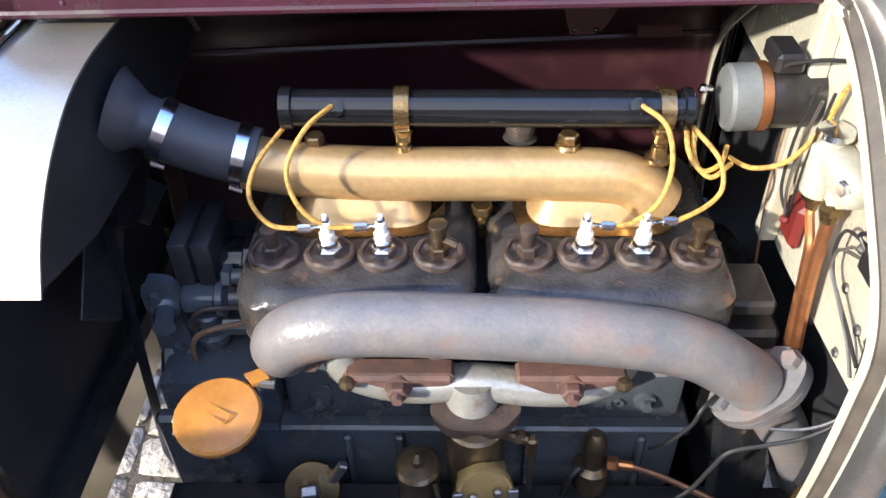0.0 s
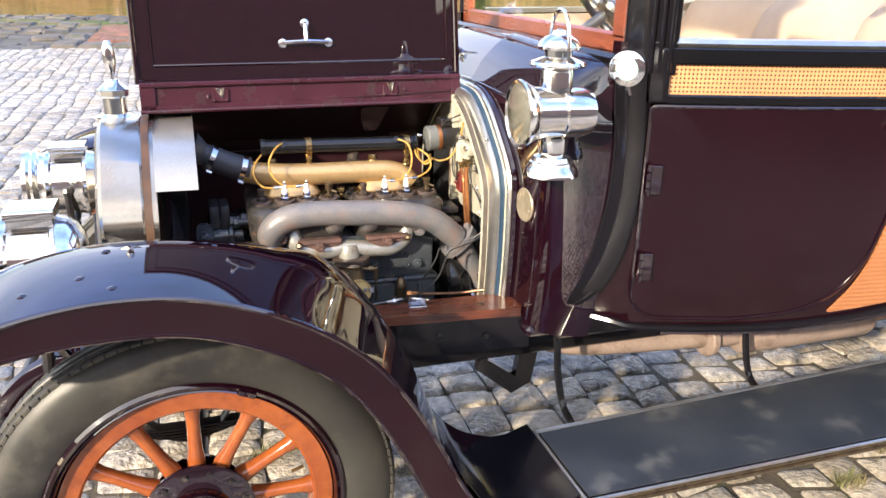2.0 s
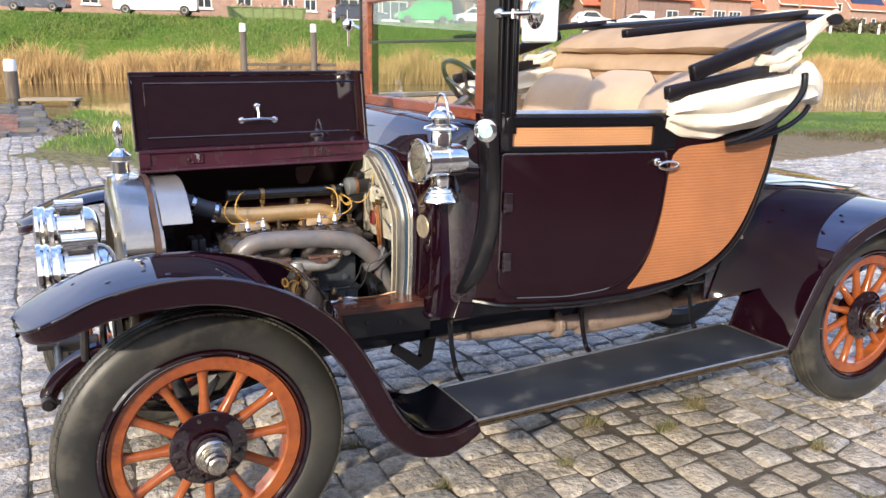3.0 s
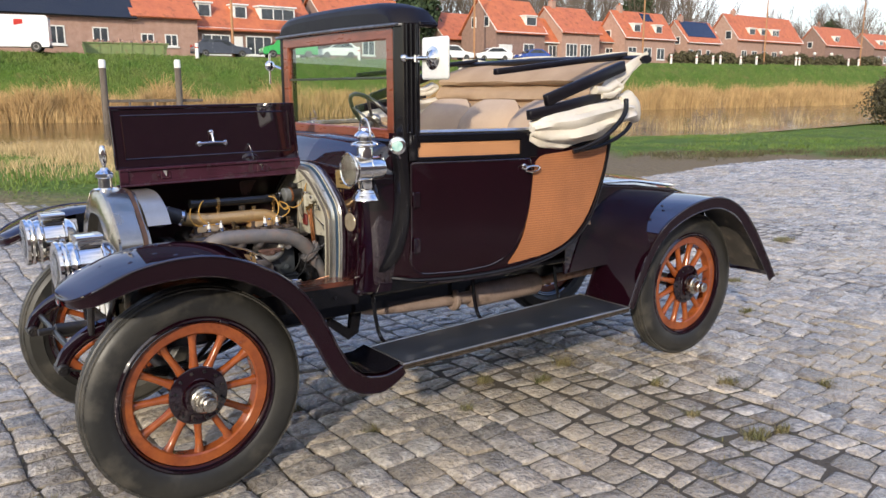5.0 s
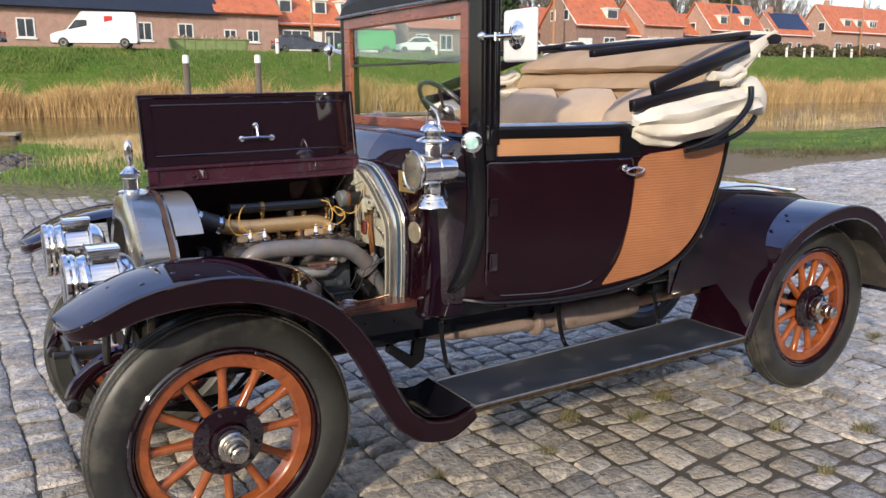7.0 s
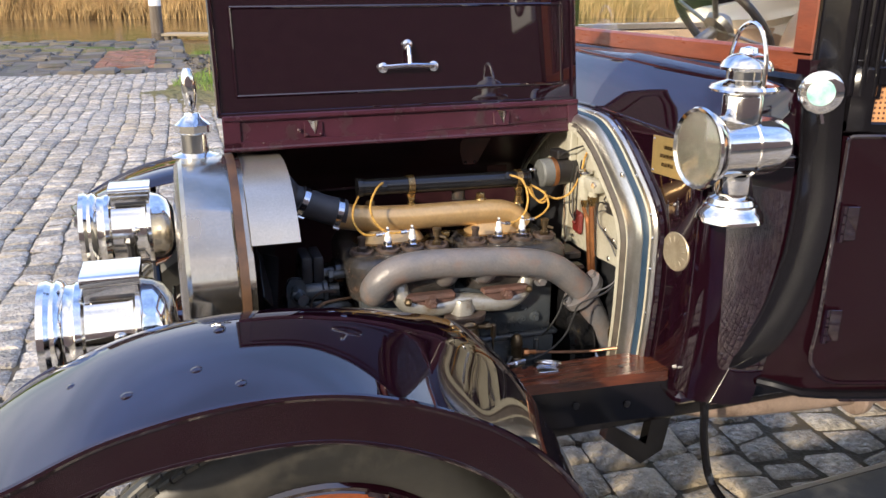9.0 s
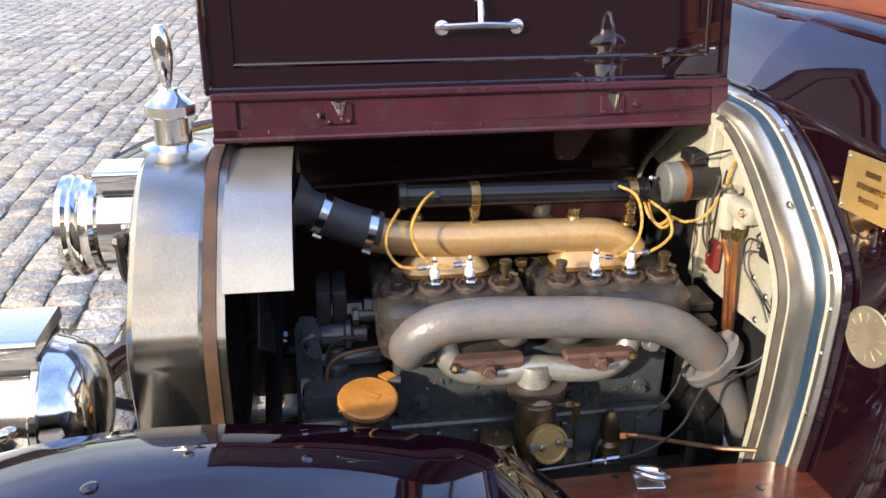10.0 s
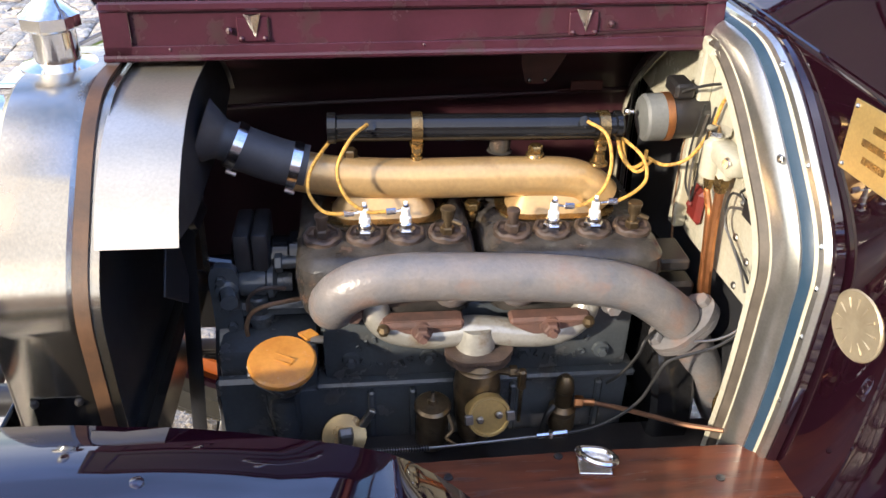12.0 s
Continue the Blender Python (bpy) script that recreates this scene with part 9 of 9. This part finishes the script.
for k in range(70):  # stones and mud fallen beside it
    block_ = Geo().ball((rng.uniform(0.2, 1.1), rng.uniform(-0.5, 4.0), -0.02), rng.uniform(0.05, 0.16), 8, (1, 1, 0.6))
    block_.v = [(x + rng.uniform(-0.03, 0.03), y + rng.uniform(-0.03, 0.03), z + rng.uniform(-0.03, 0.03)) for x, y, z in block_.v]
    part("fallen_stone", block_, "old_block", land)

# -- trees --
def bare_tree(seed, height, spread):
    """Trunk with limbs, and the fine twigs as a second mesh."""
    rng = random.Random(seed)
    wood, fine = Geo(), Geo()

    def grow(p, d, length, r, level):
        q = p + d * length
        if level < 3:
            mid = p + d * length * 0.5 + Vector((rng.uniform(-1, 1), rng.uniform(-1, 1), 0)) * length * 0.05
            wood.sweep([p, mid, q], lambda s: r * (1 - 0.35 * s), 5 if level else 7, False)
        else:
            s = d.orthogonal().normalized() * r
            fine.add([p - s * 1.6, p + s * 1.6, q], [(0, 1, 2)])
            s = 1.6 * d.cross(s).normalized() * r
            fine.add([p - s, p + s, q], [(0, 1, 2)])
        if level >= 5:
            return
        kids = (5, 4, 4, 4, 3)[level]
        for k in range(kids):
            t = 0.45 + 0.55 * (k + rng.random()) / kids if level else 0.3 + 0.7 * (k + rng.random()) / kids
            tilt = rng.uniform(0.25, 0.75) * (1 if level else spread)
            side = Matrix.Rotation(rng.uniform(0, 2 * math.pi), 3, d) @ d.orthogonal().normalized()
            nd = (d * math.cos(tilt) + side * math.sin(tilt) + Vector((0, 0, 0.15))).normalized()
            grow(p + d * length * t, nd, length * rng.uniform(0.5, 0.72), r * (0.55 if level < 3 else 0.75) * (1 - 0.3 * t), level + 1)

    grow(Vector((0, 0, -0.3)), Vector((0, 0, 1)), height * 0.42, height * 0.014, 0)
    return wood, fine


TREES = [(wd.mesh("trunk", M["bark"]), fn.mesh("crown", M["twigs"])) for wd, fn in (bare_tree(s, 15, sp) for s, sp in ((1, 1.0), (2, 0.7), (3, 1.2), (4, 0.55)))]
rng = random.Random(11)
for k in range(128):
    px = (500 + 9.3 * k if k < 80 else 1235 + 7.5 * (k - 80)) + rng.uniform(-6, 6)
    d = road_at(min(px, 1400)) + rng.uniform(30, 75)
    hs = rng.uniform(1.0, 1.45) if px < 1230 else rng.uniform(0.6, 1.0)
    t = thing("bare_tree", "tall leafless winter tree behind the houses", "tree", "trees behind the houses", at=FAR @ pose(lat(px) * d + EU, d + EV, z_road(lat(px) * d), 0, 0, rng.uniform(0, 360)) @ Matrix.Diagonal((hs, hs, hs * rng.uniform(1.0, 1.25), 1)))
    tr, cr = TREES[k % 4]
    for nm, dt in (("trunk", tr), ("crown", cr)):
        new(nm, dt).parent = t


def leafy(seed, rx, rz, count, size, mat, lift):
    """A crown of small leaf clumps with an uneven outline."""
    rng = random.Random(seed)
    g = Geo()
    for _ in range(count):
        a, b = rng.uniform(0, 2 * math.pi), rng.uniform(-1, 1)
        r = (0.55 + 0.45 * rng.random()) * (0.8 + 0.35 * noise.noise(Vector((math.cos(a) * 2 + seed, math.sin(a) * 2, b * 2))))
        c = Vector((rx * r * math.cos(a) * math.sqrt(1 - b * b), rx * r * math.sin(a) * math.sqrt(1 - b * b), lift + rz * r * b))
        n1_ = Vector((rng.uniform(-1, 1), rng.uniform(-1, 1), rng.uniform(-1, 1))).normalized()
        p, q = n1_.orthogonal().normalized() * size, n1_.cross(n1_.orthogonal()).normalized() * size * rng.uniform(0.5, 1)
        g.add([c - p, c + q, c + p, c - q], [(0, 1, 2, 3)])
    return g


con = leafy(5, 3.0, 5.5, 2600, 0.32, "needles", 7).mesh("crown", M["needles"])
tk = Geo().lathe([(0.3, -0.3), (0.2, 5), (0.08, 11)], (0, 0, 0), (0, 0, 1), 8).mesh("trunk", M["bark"])
for px, back, s in ((612, 26, 1.15), (745, 16, 1.0), (1128, 34, 1.1), (1350, 30, 0.8), (1470, 25, 0.8)):
    d = road_at(px) + back
    t = thing("conifer", "dark green conifer between the houses", "tree", "trees behind the houses", at=FAR @ pose(lat(px) * d + EU, d + EV, z_road(lat(px) * d)) @ Matrix.Scale(s, 4))
    new("crown", con).parent = t
    new("trunk", tk).parent = t
sh_m = leafy(9, 1.6, 1.2, 1100, 0.16, "shrub", 1.0).mesh("shrub", M["shrub"])
bush = leafy(9, 1.6, 1.15, 7000, 0.045, "shrub", 1.0)
br_ = random.Random(3)
for _ in range(500):
    a_, h_ = br_.uniform(0, 6.28), br_.uniform(0.8, 2.3)
    d_ = Vector((math.cos(a_) * br_.uniform(0.2, 0.9), math.sin(a_) * br_.uniform(0.2, 0.9), 1)).normalized()
    w_ = d_.orthogonal().normalized() * 0.012
    p_ = Vector((br_.uniform(-0.5, 0.5), br_.uniform(-0.5, 0.5), 0))
    bush.add([p_ - w_, p_ + w_, p_ + d_ * h_], [(0, 1, 2)])
bush_m = bush.mesh("shrub", M["shrub"])
for l, d, s in ((0.575, 47, 1.7), (0.61, 50, 2.2)):
    b = new("shrub", bush_m)
    b.matrix_world = FAR @ pose(l * d + EU, d + EV, ground_z(l * d, d) - 0.2) @ Matrix.Scale(s, 4)
    tagged(b, "dark tangled shrub on the canal bank", "shrub", "shrubs")
for px in range(1196, 1560, 13):
    d = road_at(px) + 4
    b = new("hedge", sh_m)
    b.matrix_world = FAR @ pose(lat(px) * d + EU, d + EV, z_road(lat(px) * d) - 0.6, 0, 0, px * 7) @ Matrix.Scale(0.95 + 0.4 * ((px * 7) % 5) / 5, 4)
    tagged(b, "low brown-green garden hedge", "hedge", "hedges before the houses")


# -- reeds and grass --
def blades(count, place, h0, h1, width, lean, seed, z_drop=0.05):
    """Bent blades scattered by place(rng), which gives u and v or None."""
    rng = random.Random(seed)
    g = Geo()
    for _ in range(count):
        uv = place(rng)
        if uv is None:
            continue
        u, v = uv
        spot = FAR @ Vector((u + EU, v + EV, 0))
        if -6.6 < spot.x < 0.2 and 15.4 < spot.y < 27:  # the landing stays bare
            continue
        z = ground_z(u, v) - z_drop
        if z < WATER - 0.24:  # nothing grows in open water
            continue
        h = rng.uniform(h0, h1) * (0.75 + 0.9 * max(-0.4, noise.noise(Vector((u * 0.45, v * 0.45, seed)))))
        a = rng.uniform(0, 2 * math.pi)
        dx, dy = math.cos(a) * lean * h * rng.random(), math.sin(a) * lean * h * rng.random()
        b = rng.uniform(-0.6, 0.6)
        wx, wy = math.cos(b) * width / 2, math.sin(b) * width / 2
        x, y = u + EU, v + EV
        g.add([(x - wx, y - wy, z), (x + wx, y + wy, z), (x + wx * 0.8 + dx * 0.35, y + wy * 0.8 + dy * 0.35, z + h * 0.6), (x - wx * 0.8 + dx * 0.35, y - wy * 0.8 + dy * 0.35, z + h * 0.6), (x + dx, y + dy, z + h)], [(0, 1, 2, 3), (3, 2, 4)])
    return g


def stuff(name, g, mat, label, category):
    ob = new(name, g.mesh(name, M[mat], 180))
    ob.matrix_world = FAR
    return tagged(ob, label, category, kind="stuff")


def far_reeds(r):
    u = r.uniform(-48, 72)
    if noise.noise(Vector((u * 0.12, 0.5, 4))) < -0.7 and u > 0:
        return None
    return u, v_far(u) + r.triangular(-0.4, 3.2 if u < 0 else 3.2 + 0.1 * u, 0.5)


stuff("reed_bed", blades(56000, far_reeds, 1.1, 2.5, 0.045, 0.75, 21, -0.1), "reed", "tall dry golden reeds along the far bank", "reeds")


def right_reeds(r):
    u = r.uniform(2, 52)
    v = v_near(u) - r.triangular(-0.6, 6.0, 1.0)
    if noise.noise(Vector((u * 0.5, v * 0.3, 9))) < 0.02:
        return None
    return u, v


stuff("reed_fringe", blades(12500, right_reeds, 0.35, 1.35, 0.022, 0.7, 22), "reed_pale", "pale dry reeds fringing the water in clumps", "reeds")


def twig_clump(r):
    k = r.randrange(9)
    q = random.Random(70 + k)
    u = (9.5, 11.5, 13.5, 8.0, 22.0, 25.0, 30.0, 36.0, 15.5)[k]
    return u + r.gauss(0, 0.7), v_near(u) - 1.2 + q.uniform(-1.0, 0.5) + r.gauss(0, 0.5)


stuff("bare_scrub", blades(3600, twig_clump, 0.7, 2.1, 0.016, 0.9, 35), "twigs", "thin bare scrub at the water's edge", "scrub")


def left_reeds(r):
    u = r.uniform(-22, 3)
    a, b = v_quay(u), v_near(u)
    v = a + (b - a) * r.triangular(0.06, 1.0, 0.45)
    if noise.noise(Vector((u * 0.5, v * 0.5, 2))) < -0.15 + 0.25 * (1 - (v - a) / (b - a)) ** 3:
        return None
    return u, v


stuff("dry_grass", blades(60000, left_reeds, 0.16, 0.52, 0.012, 0.95, 23), "reed_pale", "long dry pale grass on the near bank", "grass")


def lawn(r):
    v = 14 + 45 * r.random() ** 1.6
    u = r.uniform(-0.95, 0.80) * v
    if v < v_quay(u) + (bare(u) * r.uniform(0.75, 1.15) if u > 0 else 0.8 * r.random()) or v > v_near(u) - 0.3:
        return None
    if u < 0 and noise.noise(Vector((u * 0.3, v * 0.3, 5))) < 0.1:
        return None
    return u, v


stuff("near_grass", blades(170000, lawn, 0.05, 0.15, 0.022, 1.3, 24), "blade", "rough green grass on the near bank", "grass")


def bank(r):
    u = r.uniform(-24, 3)
    v = v_quay(u) + 0.2 + 0.5 * (v_near(u) - v_quay(u) - 2) * r.random() ** 1.3
    return u, v


stuff("bank_grass", blades(30000, bank, 0.06, 0.24, 0.018, 1.0, 27), "blade", "rough green grass between the dry tufts", "grass")


def tussock(r):
    """Dark weedy clumps along the edge of the grass."""
    k = r.randrange(14)
    q = random.Random(400 + k)
    u = q.uniform(5.0, 13.0)
    v = v_quay(u) + q.uniform(0.4, 2.6)
    return u + r.gauss(0, 0.35), v + r.gauss(0, 0.25)


stuff("tussocks", blades(4200, tussock, 0.06, 0.26, 0.016, 1.1, 31), "shrub", "brown weedy tussocks at the grass edge", "weeds")


def dike(r):
    u = r.uniform(-48, 120)
    d, c = v_road(u), v_far(u)
    return u, d - 0.3 - (min(d - c - 6, 26)) * r.random() ** 0.8


stuff("dike_grass", blades(110000, dike, 0.14, 0.38, 0.055, 1.0, 25), "blade", "thick green grass on the dike", "grass")


# -- unseen brick wall closes the place behind the quay, added to darken paint reflections --
reflection_wall = new("wall_behind", Geo().box(-60, 70, -29, -27, -3, 12, 0.02).mesh("wall_behind", M["brick_brown"]))
tagged(reflection_wall, "plain brown brick wall added unseen behind the quay for dark reflections", "wall", kind="structure")


# ---- the quay's stone setts: each a worn block on sandy joints ----
def sett_stone(name, island):
    """Worn stone, each with its own grey or brown tone, with sandy soil trodden over it in broad patches."""
    m = surface(name, (0.47, 0.41, 0.33), (0.24, 0.21, 0.175), rough=0.42, scale=14, fine=42, grain_amount=0.7, bump=0.9, dist=0.02, piece=0.42, island=island, dirt=(0.17, 0.14, 0.10), dirt_amount=0.04, rough_var=0.2)
    nt = m.node_tree
    n, li = nt.nodes, nt.links
    bsdf = n["Principled BSDF"]
    src = n.new("ShaderNodeNewGeometry").outputs["Random Per Island"] if island else n.new("ShaderNodeObjectInfo").outputs["Random"]
    # a second, unrelated draw from the stone's random number sets its hue
    mul, fr = n.new("ShaderNodeMath"), n.new("ShaderNodeMath")
    mul.operation, mul.inputs[1].default_value, fr.operation = "MULTIPLY", 37.7, "FRACT"
    li.new(src, mul.inputs[0])
    li.new(mul.outputs[0], fr.inputs[0])
    pick = n.new("ShaderNodeMapRange")
    pick.inputs["From Min"].default_value, pick.inputs["From Max"].default_value, pick.inputs["To Max"].default_value = 0.5, 0.95, 0.7
    li.new(fr.outputs[0], pick.inputs["Value"])
    blue = n.new("ShaderNodeMix")
    blue.data_type, blue.blend_type = "RGBA", "MULTIPLY"
    li.new(pick.outputs["Result"], blue.inputs["Factor"])
    li.new(bsdf.inputs["Base Color"].links[0].from_socket, blue.inputs[6])
    blue.inputs[7].default_value = (0.80, 0.88, 1.0, 1)
    co, t, r, x = n.new("ShaderNodeTexCoord"), n.new("ShaderNodeTexNoise"), n.new("ShaderNodeMapRange"), n.new("ShaderNodeMix")
    t.inputs["Scale"].default_value, t.inputs["Detail"].default_value, t.inputs["Roughness"].default_value = 0.75, 7, 0.65
    li.new(co.outputs["Object"], t.inputs["Vector"])
    r.inputs["From Min"].default_value, r.inputs["From Max"].default_value = 0.48, 0.64
    r.inputs["To Max"].default_value = 0.6
    li.new(t.outputs["Fac"], r.inputs["Value"])
    x.data_type, x.blend_type = "RGBA", "MIX"
    li.new(r.outputs["Result"], x.inputs["Factor"])
    li.new(blue.outputs[2], x.inputs[6])
    x.inputs[7].default_value = (0.42, 0.34, 0.225, 1)
    li.new(x.outputs[2], bsdf.inputs["Base Color"])
    return m


M["sett"] = sett_stone("grey_granite_sett", False)
M["sett_far"] = sett_stone("grey_granite_setts", True)
M["joint"] = surface("sandy_joints", (0.105, 0.082, 0.054), (0.055, 0.044, 0.03), rough=0.95, scale=3, fine=60, bump=0.8, dist=0.01, dirt=(0.06, 0.065, 0.028), dirt_amount=0.06)
inv = FAR.inverted()


def far_uv(x, y):
    q = inv @ Vector((x, y, 0))
    return q.x - EU, q.y - EV


def sett(rng, corners, cz):
    """One sett from the four corners of its cell: cut corners, worn edges, a nearly flat top that leans a little."""
    mx, my = sum(c[0] for c in corners) / 4, sum(c[1] for c in corners) / 4
    gap = rng.uniform(0.001, 0.0045)
    pts = []
    for i, (x, y) in enumerate(corners):
        for (qx, qy), cut in ((corners[i - 1], rng.uniform(0.04, 0.15)), (corners[(i + 1) % 4], rng.uniform(0.04, 0.15))):
            px, py = x + (qx - x) * cut, y + (qy - y) * cut
            d = math.hypot(px - mx, py - my) or 1
            s = 1 - (gap + rng.uniform(-0.003, 0.006)) / d
            pts.append((mx + (px - mx) * s, my + (py - my) * s))
    tx, ty = rng.uniform(-0.06, 0.06), rng.uniform(-0.06, 0.06)
    dome = rng.uniform(0.003, 0.011)
    n = len(pts)
    verts = [(mx, my, cz + dome)]
    for s, h in ((0.58, 0.65), (0.85, 0.0), (1.0, -1.0)):
        for px, py in pts:
            dx, dy = (px - mx) * s, (py - my) * s
            z = cz + tx * dx + ty * dy + (dome * h if h > 0 else h * rng.uniform(0.007, 0.013)) + rng.uniform(-0.0025, 0.0025)
            verts.append((mx + dx, my + dy, z))
    verts += [(px, py, cz - 0.06) for px, py in pts]
    faces = [(0, 1 + k, 1 + (k + 1) % n) for k in range(n)]
    for i in range(3):
        o = 1 + i * n
        faces += [(o + k, o + n + k, o + n + (k + 1) % n, o + (k + 1) % n) for k in range(n)]
    return verts, faces


def line_x(k, y):
    return -14.0 + 0.185 * k + 0.045 * noise.noise(Vector((k * 0.7, y * 1.6, 1))) + 0.07 * noise.noise(Vector((k * 0.05, y * 0.3, 2)))


rng = random.Random(5)
bed = []
for u in range(37, -35, -1):
    bed.append([])
    for v in (-16, -8, -2, 4, 10, v_quay(u) - 1.5, v_quay(u) - 0.15):
        q = FAR @ Vector((u + EU, v + EV, 0))
        bed[-1].append((q.x, q.y, -0.024))
pav = new("pavement", Geo().loft(bed).mesh("pavement", M["joint"]))
tagged(pav, "sandy bed of the stone-paved quay", "pavement", kind="structure")
rest = Geo()
singles = 0
for k in range(195):
    y = -6.2 + rng.uniform(0, 0.12)
    lean = rng.uniform(-0.02, 0.02)
    while y < 25:
        step = rng.choice((0.098, 0.112, 0.125, 0.135, 0.15, 0.175, 0.20)) * rng.uniform(0.93, 1.07)
        lean2 = rng.uniform(-0.022, 0.022)
        x0 = -14.0 + 0.185 * k
        u, v = far_uv(x0, y)
        if -3.4 < v < v_quay(u) - 0.1 and -1.25 * v - 4.6 < u < 0.72 * v + 4.6 and not (-6.6 < x0 < 1.2 and y > (15.75 if x0 < -0.1 else 15.0)):
            ya, yb = y - lean, y + lean
            yc, yd = y + step + lean2, y + step - lean2
            corners = [(line_x(k, ya), ya), (line_x(k + 1, yb), yb), (line_x(k + 1, yc), yc), (line_x(k, yd), yd)]
            cz = 0.018 * noise.noise(Vector((x0 * 0.7, y * 0.7, 0))) + rng.uniform(-0.006, 0.004) - 0.010
            vs, fs = sett(rng, corners, cz)
            if -0.35 < x0 < 3.2 and -1.7 < y < 0.15 and singles < 300:
                singles += 1
                o = new("sett", Geo().add(vs, fs).mesh("sett", M["sett"], 38))
                o.parent = pav
            else:
                rest.add(vs, fs)
        lean = lean2
        y += step
me = bpy.data.meshes.new("stone_setts")
me.from_pydata(rest.v, [], rest.f)
me.polygons.foreach_set("use_smooth", [True] * len(me.polygons))
me.set_sharp_from_angle(angle=radians(38))
me.materials.append(M["sett_far"])
ob = new("stone_setts", me)
ob.parent = pav
ob.matrix_world = Matrix.Identity(4)
tagged(ob, "worn grey stone setts", kind="stuff")


# weeds in the joints
def tuft(x, y, s, n, seed):
    rng = random.Random(seed)
    g = Geo()
    for _ in range(n):
        a, r = rng.uniform(0, 2 * math.pi), s * math.sqrt(rng.random())
        h, l = rng.uniform(0.004, 0.022) * (0.6 + s * 4), rng.uniform(0, 0.06)
        b = rng.uniform(0, 2 * math.pi)
        px, py = x + r * math.cos(a), y + r * 0.6 * math.sin(a)
        w = 0.003
        g.add([(px - w * math.sin(b), py + w * math.cos(b), -0.03), (px + w * math.sin(b), py - w * math.cos(b), -0.03), (px + l * math.cos(b), py + l * math.sin(b), h)], [(0, 1, 2)])
    ob = new("weed_tuft", g.mesh("weed_tuft", M["weed"], 180))
    tagged(ob, "small tuft of weeds between the stones", "weed", "weeds in the paving")


for k, (x, y, s) in enumerate(((2.46, -0.76, 0.09), (2.62, -0.80, 0.05), (2.65, -0.01, 0.05), (2.97, -0.25, 0.07), (2.42, -0.42, 0.04), (1.87, 0.62, 0.06), (1.52, 0.35, 0.04), (2.44, 0.56, 0.07), (2.15, 0.42, 0.06), (7.37, 2.03, 0.16), (4.41, 0.57, 0.06), (0.95, -0.6, 0.05), (3.4, -0.6, 0.05), (0.3, 1.1, 0.1), (0.75, 0.9, 0.08), (-0.5, 0.6, 0.06), (-0.75, 1.3, 0.08), (0.98, 0.42, 0.05), (5.2, 1.2, 0.08), (0.1, -0.9, 0.05))):
    tuft(x, y, s, int(260 * s / 0.1), 100 + k)
moss = Geo()
for k in range(5200):
    x, y = rng.uniform(-1.5, 4.5), rng.uniform(-1.8, 2.5)
    if noise.noise(Vector((x * 1.3, y * 1.3, 9))) < 0.05:
        continue
    b = rng.uniform(0, 6.28)
    l, h = rng.uniform(0.004, 0.02), rng.uniform(-0.005, 0.014)
    moss.add([(x - 0.0025 * math.sin(b), y + 0.0025 * math.cos(b), -0.03), (x + 0.0025 * math.sin(b), y - 0.0025 * math.cos(b), -0.03), (x + l * math.cos(b), y + l * math.sin(b), h)], [(0, 1, 2)])
ob = new("joint_weeds", moss.mesh("joint_weeds", M["weed"], 180))
tagged(ob, "sparse weeds and moss between the stones", "weeds", kind="stuff")
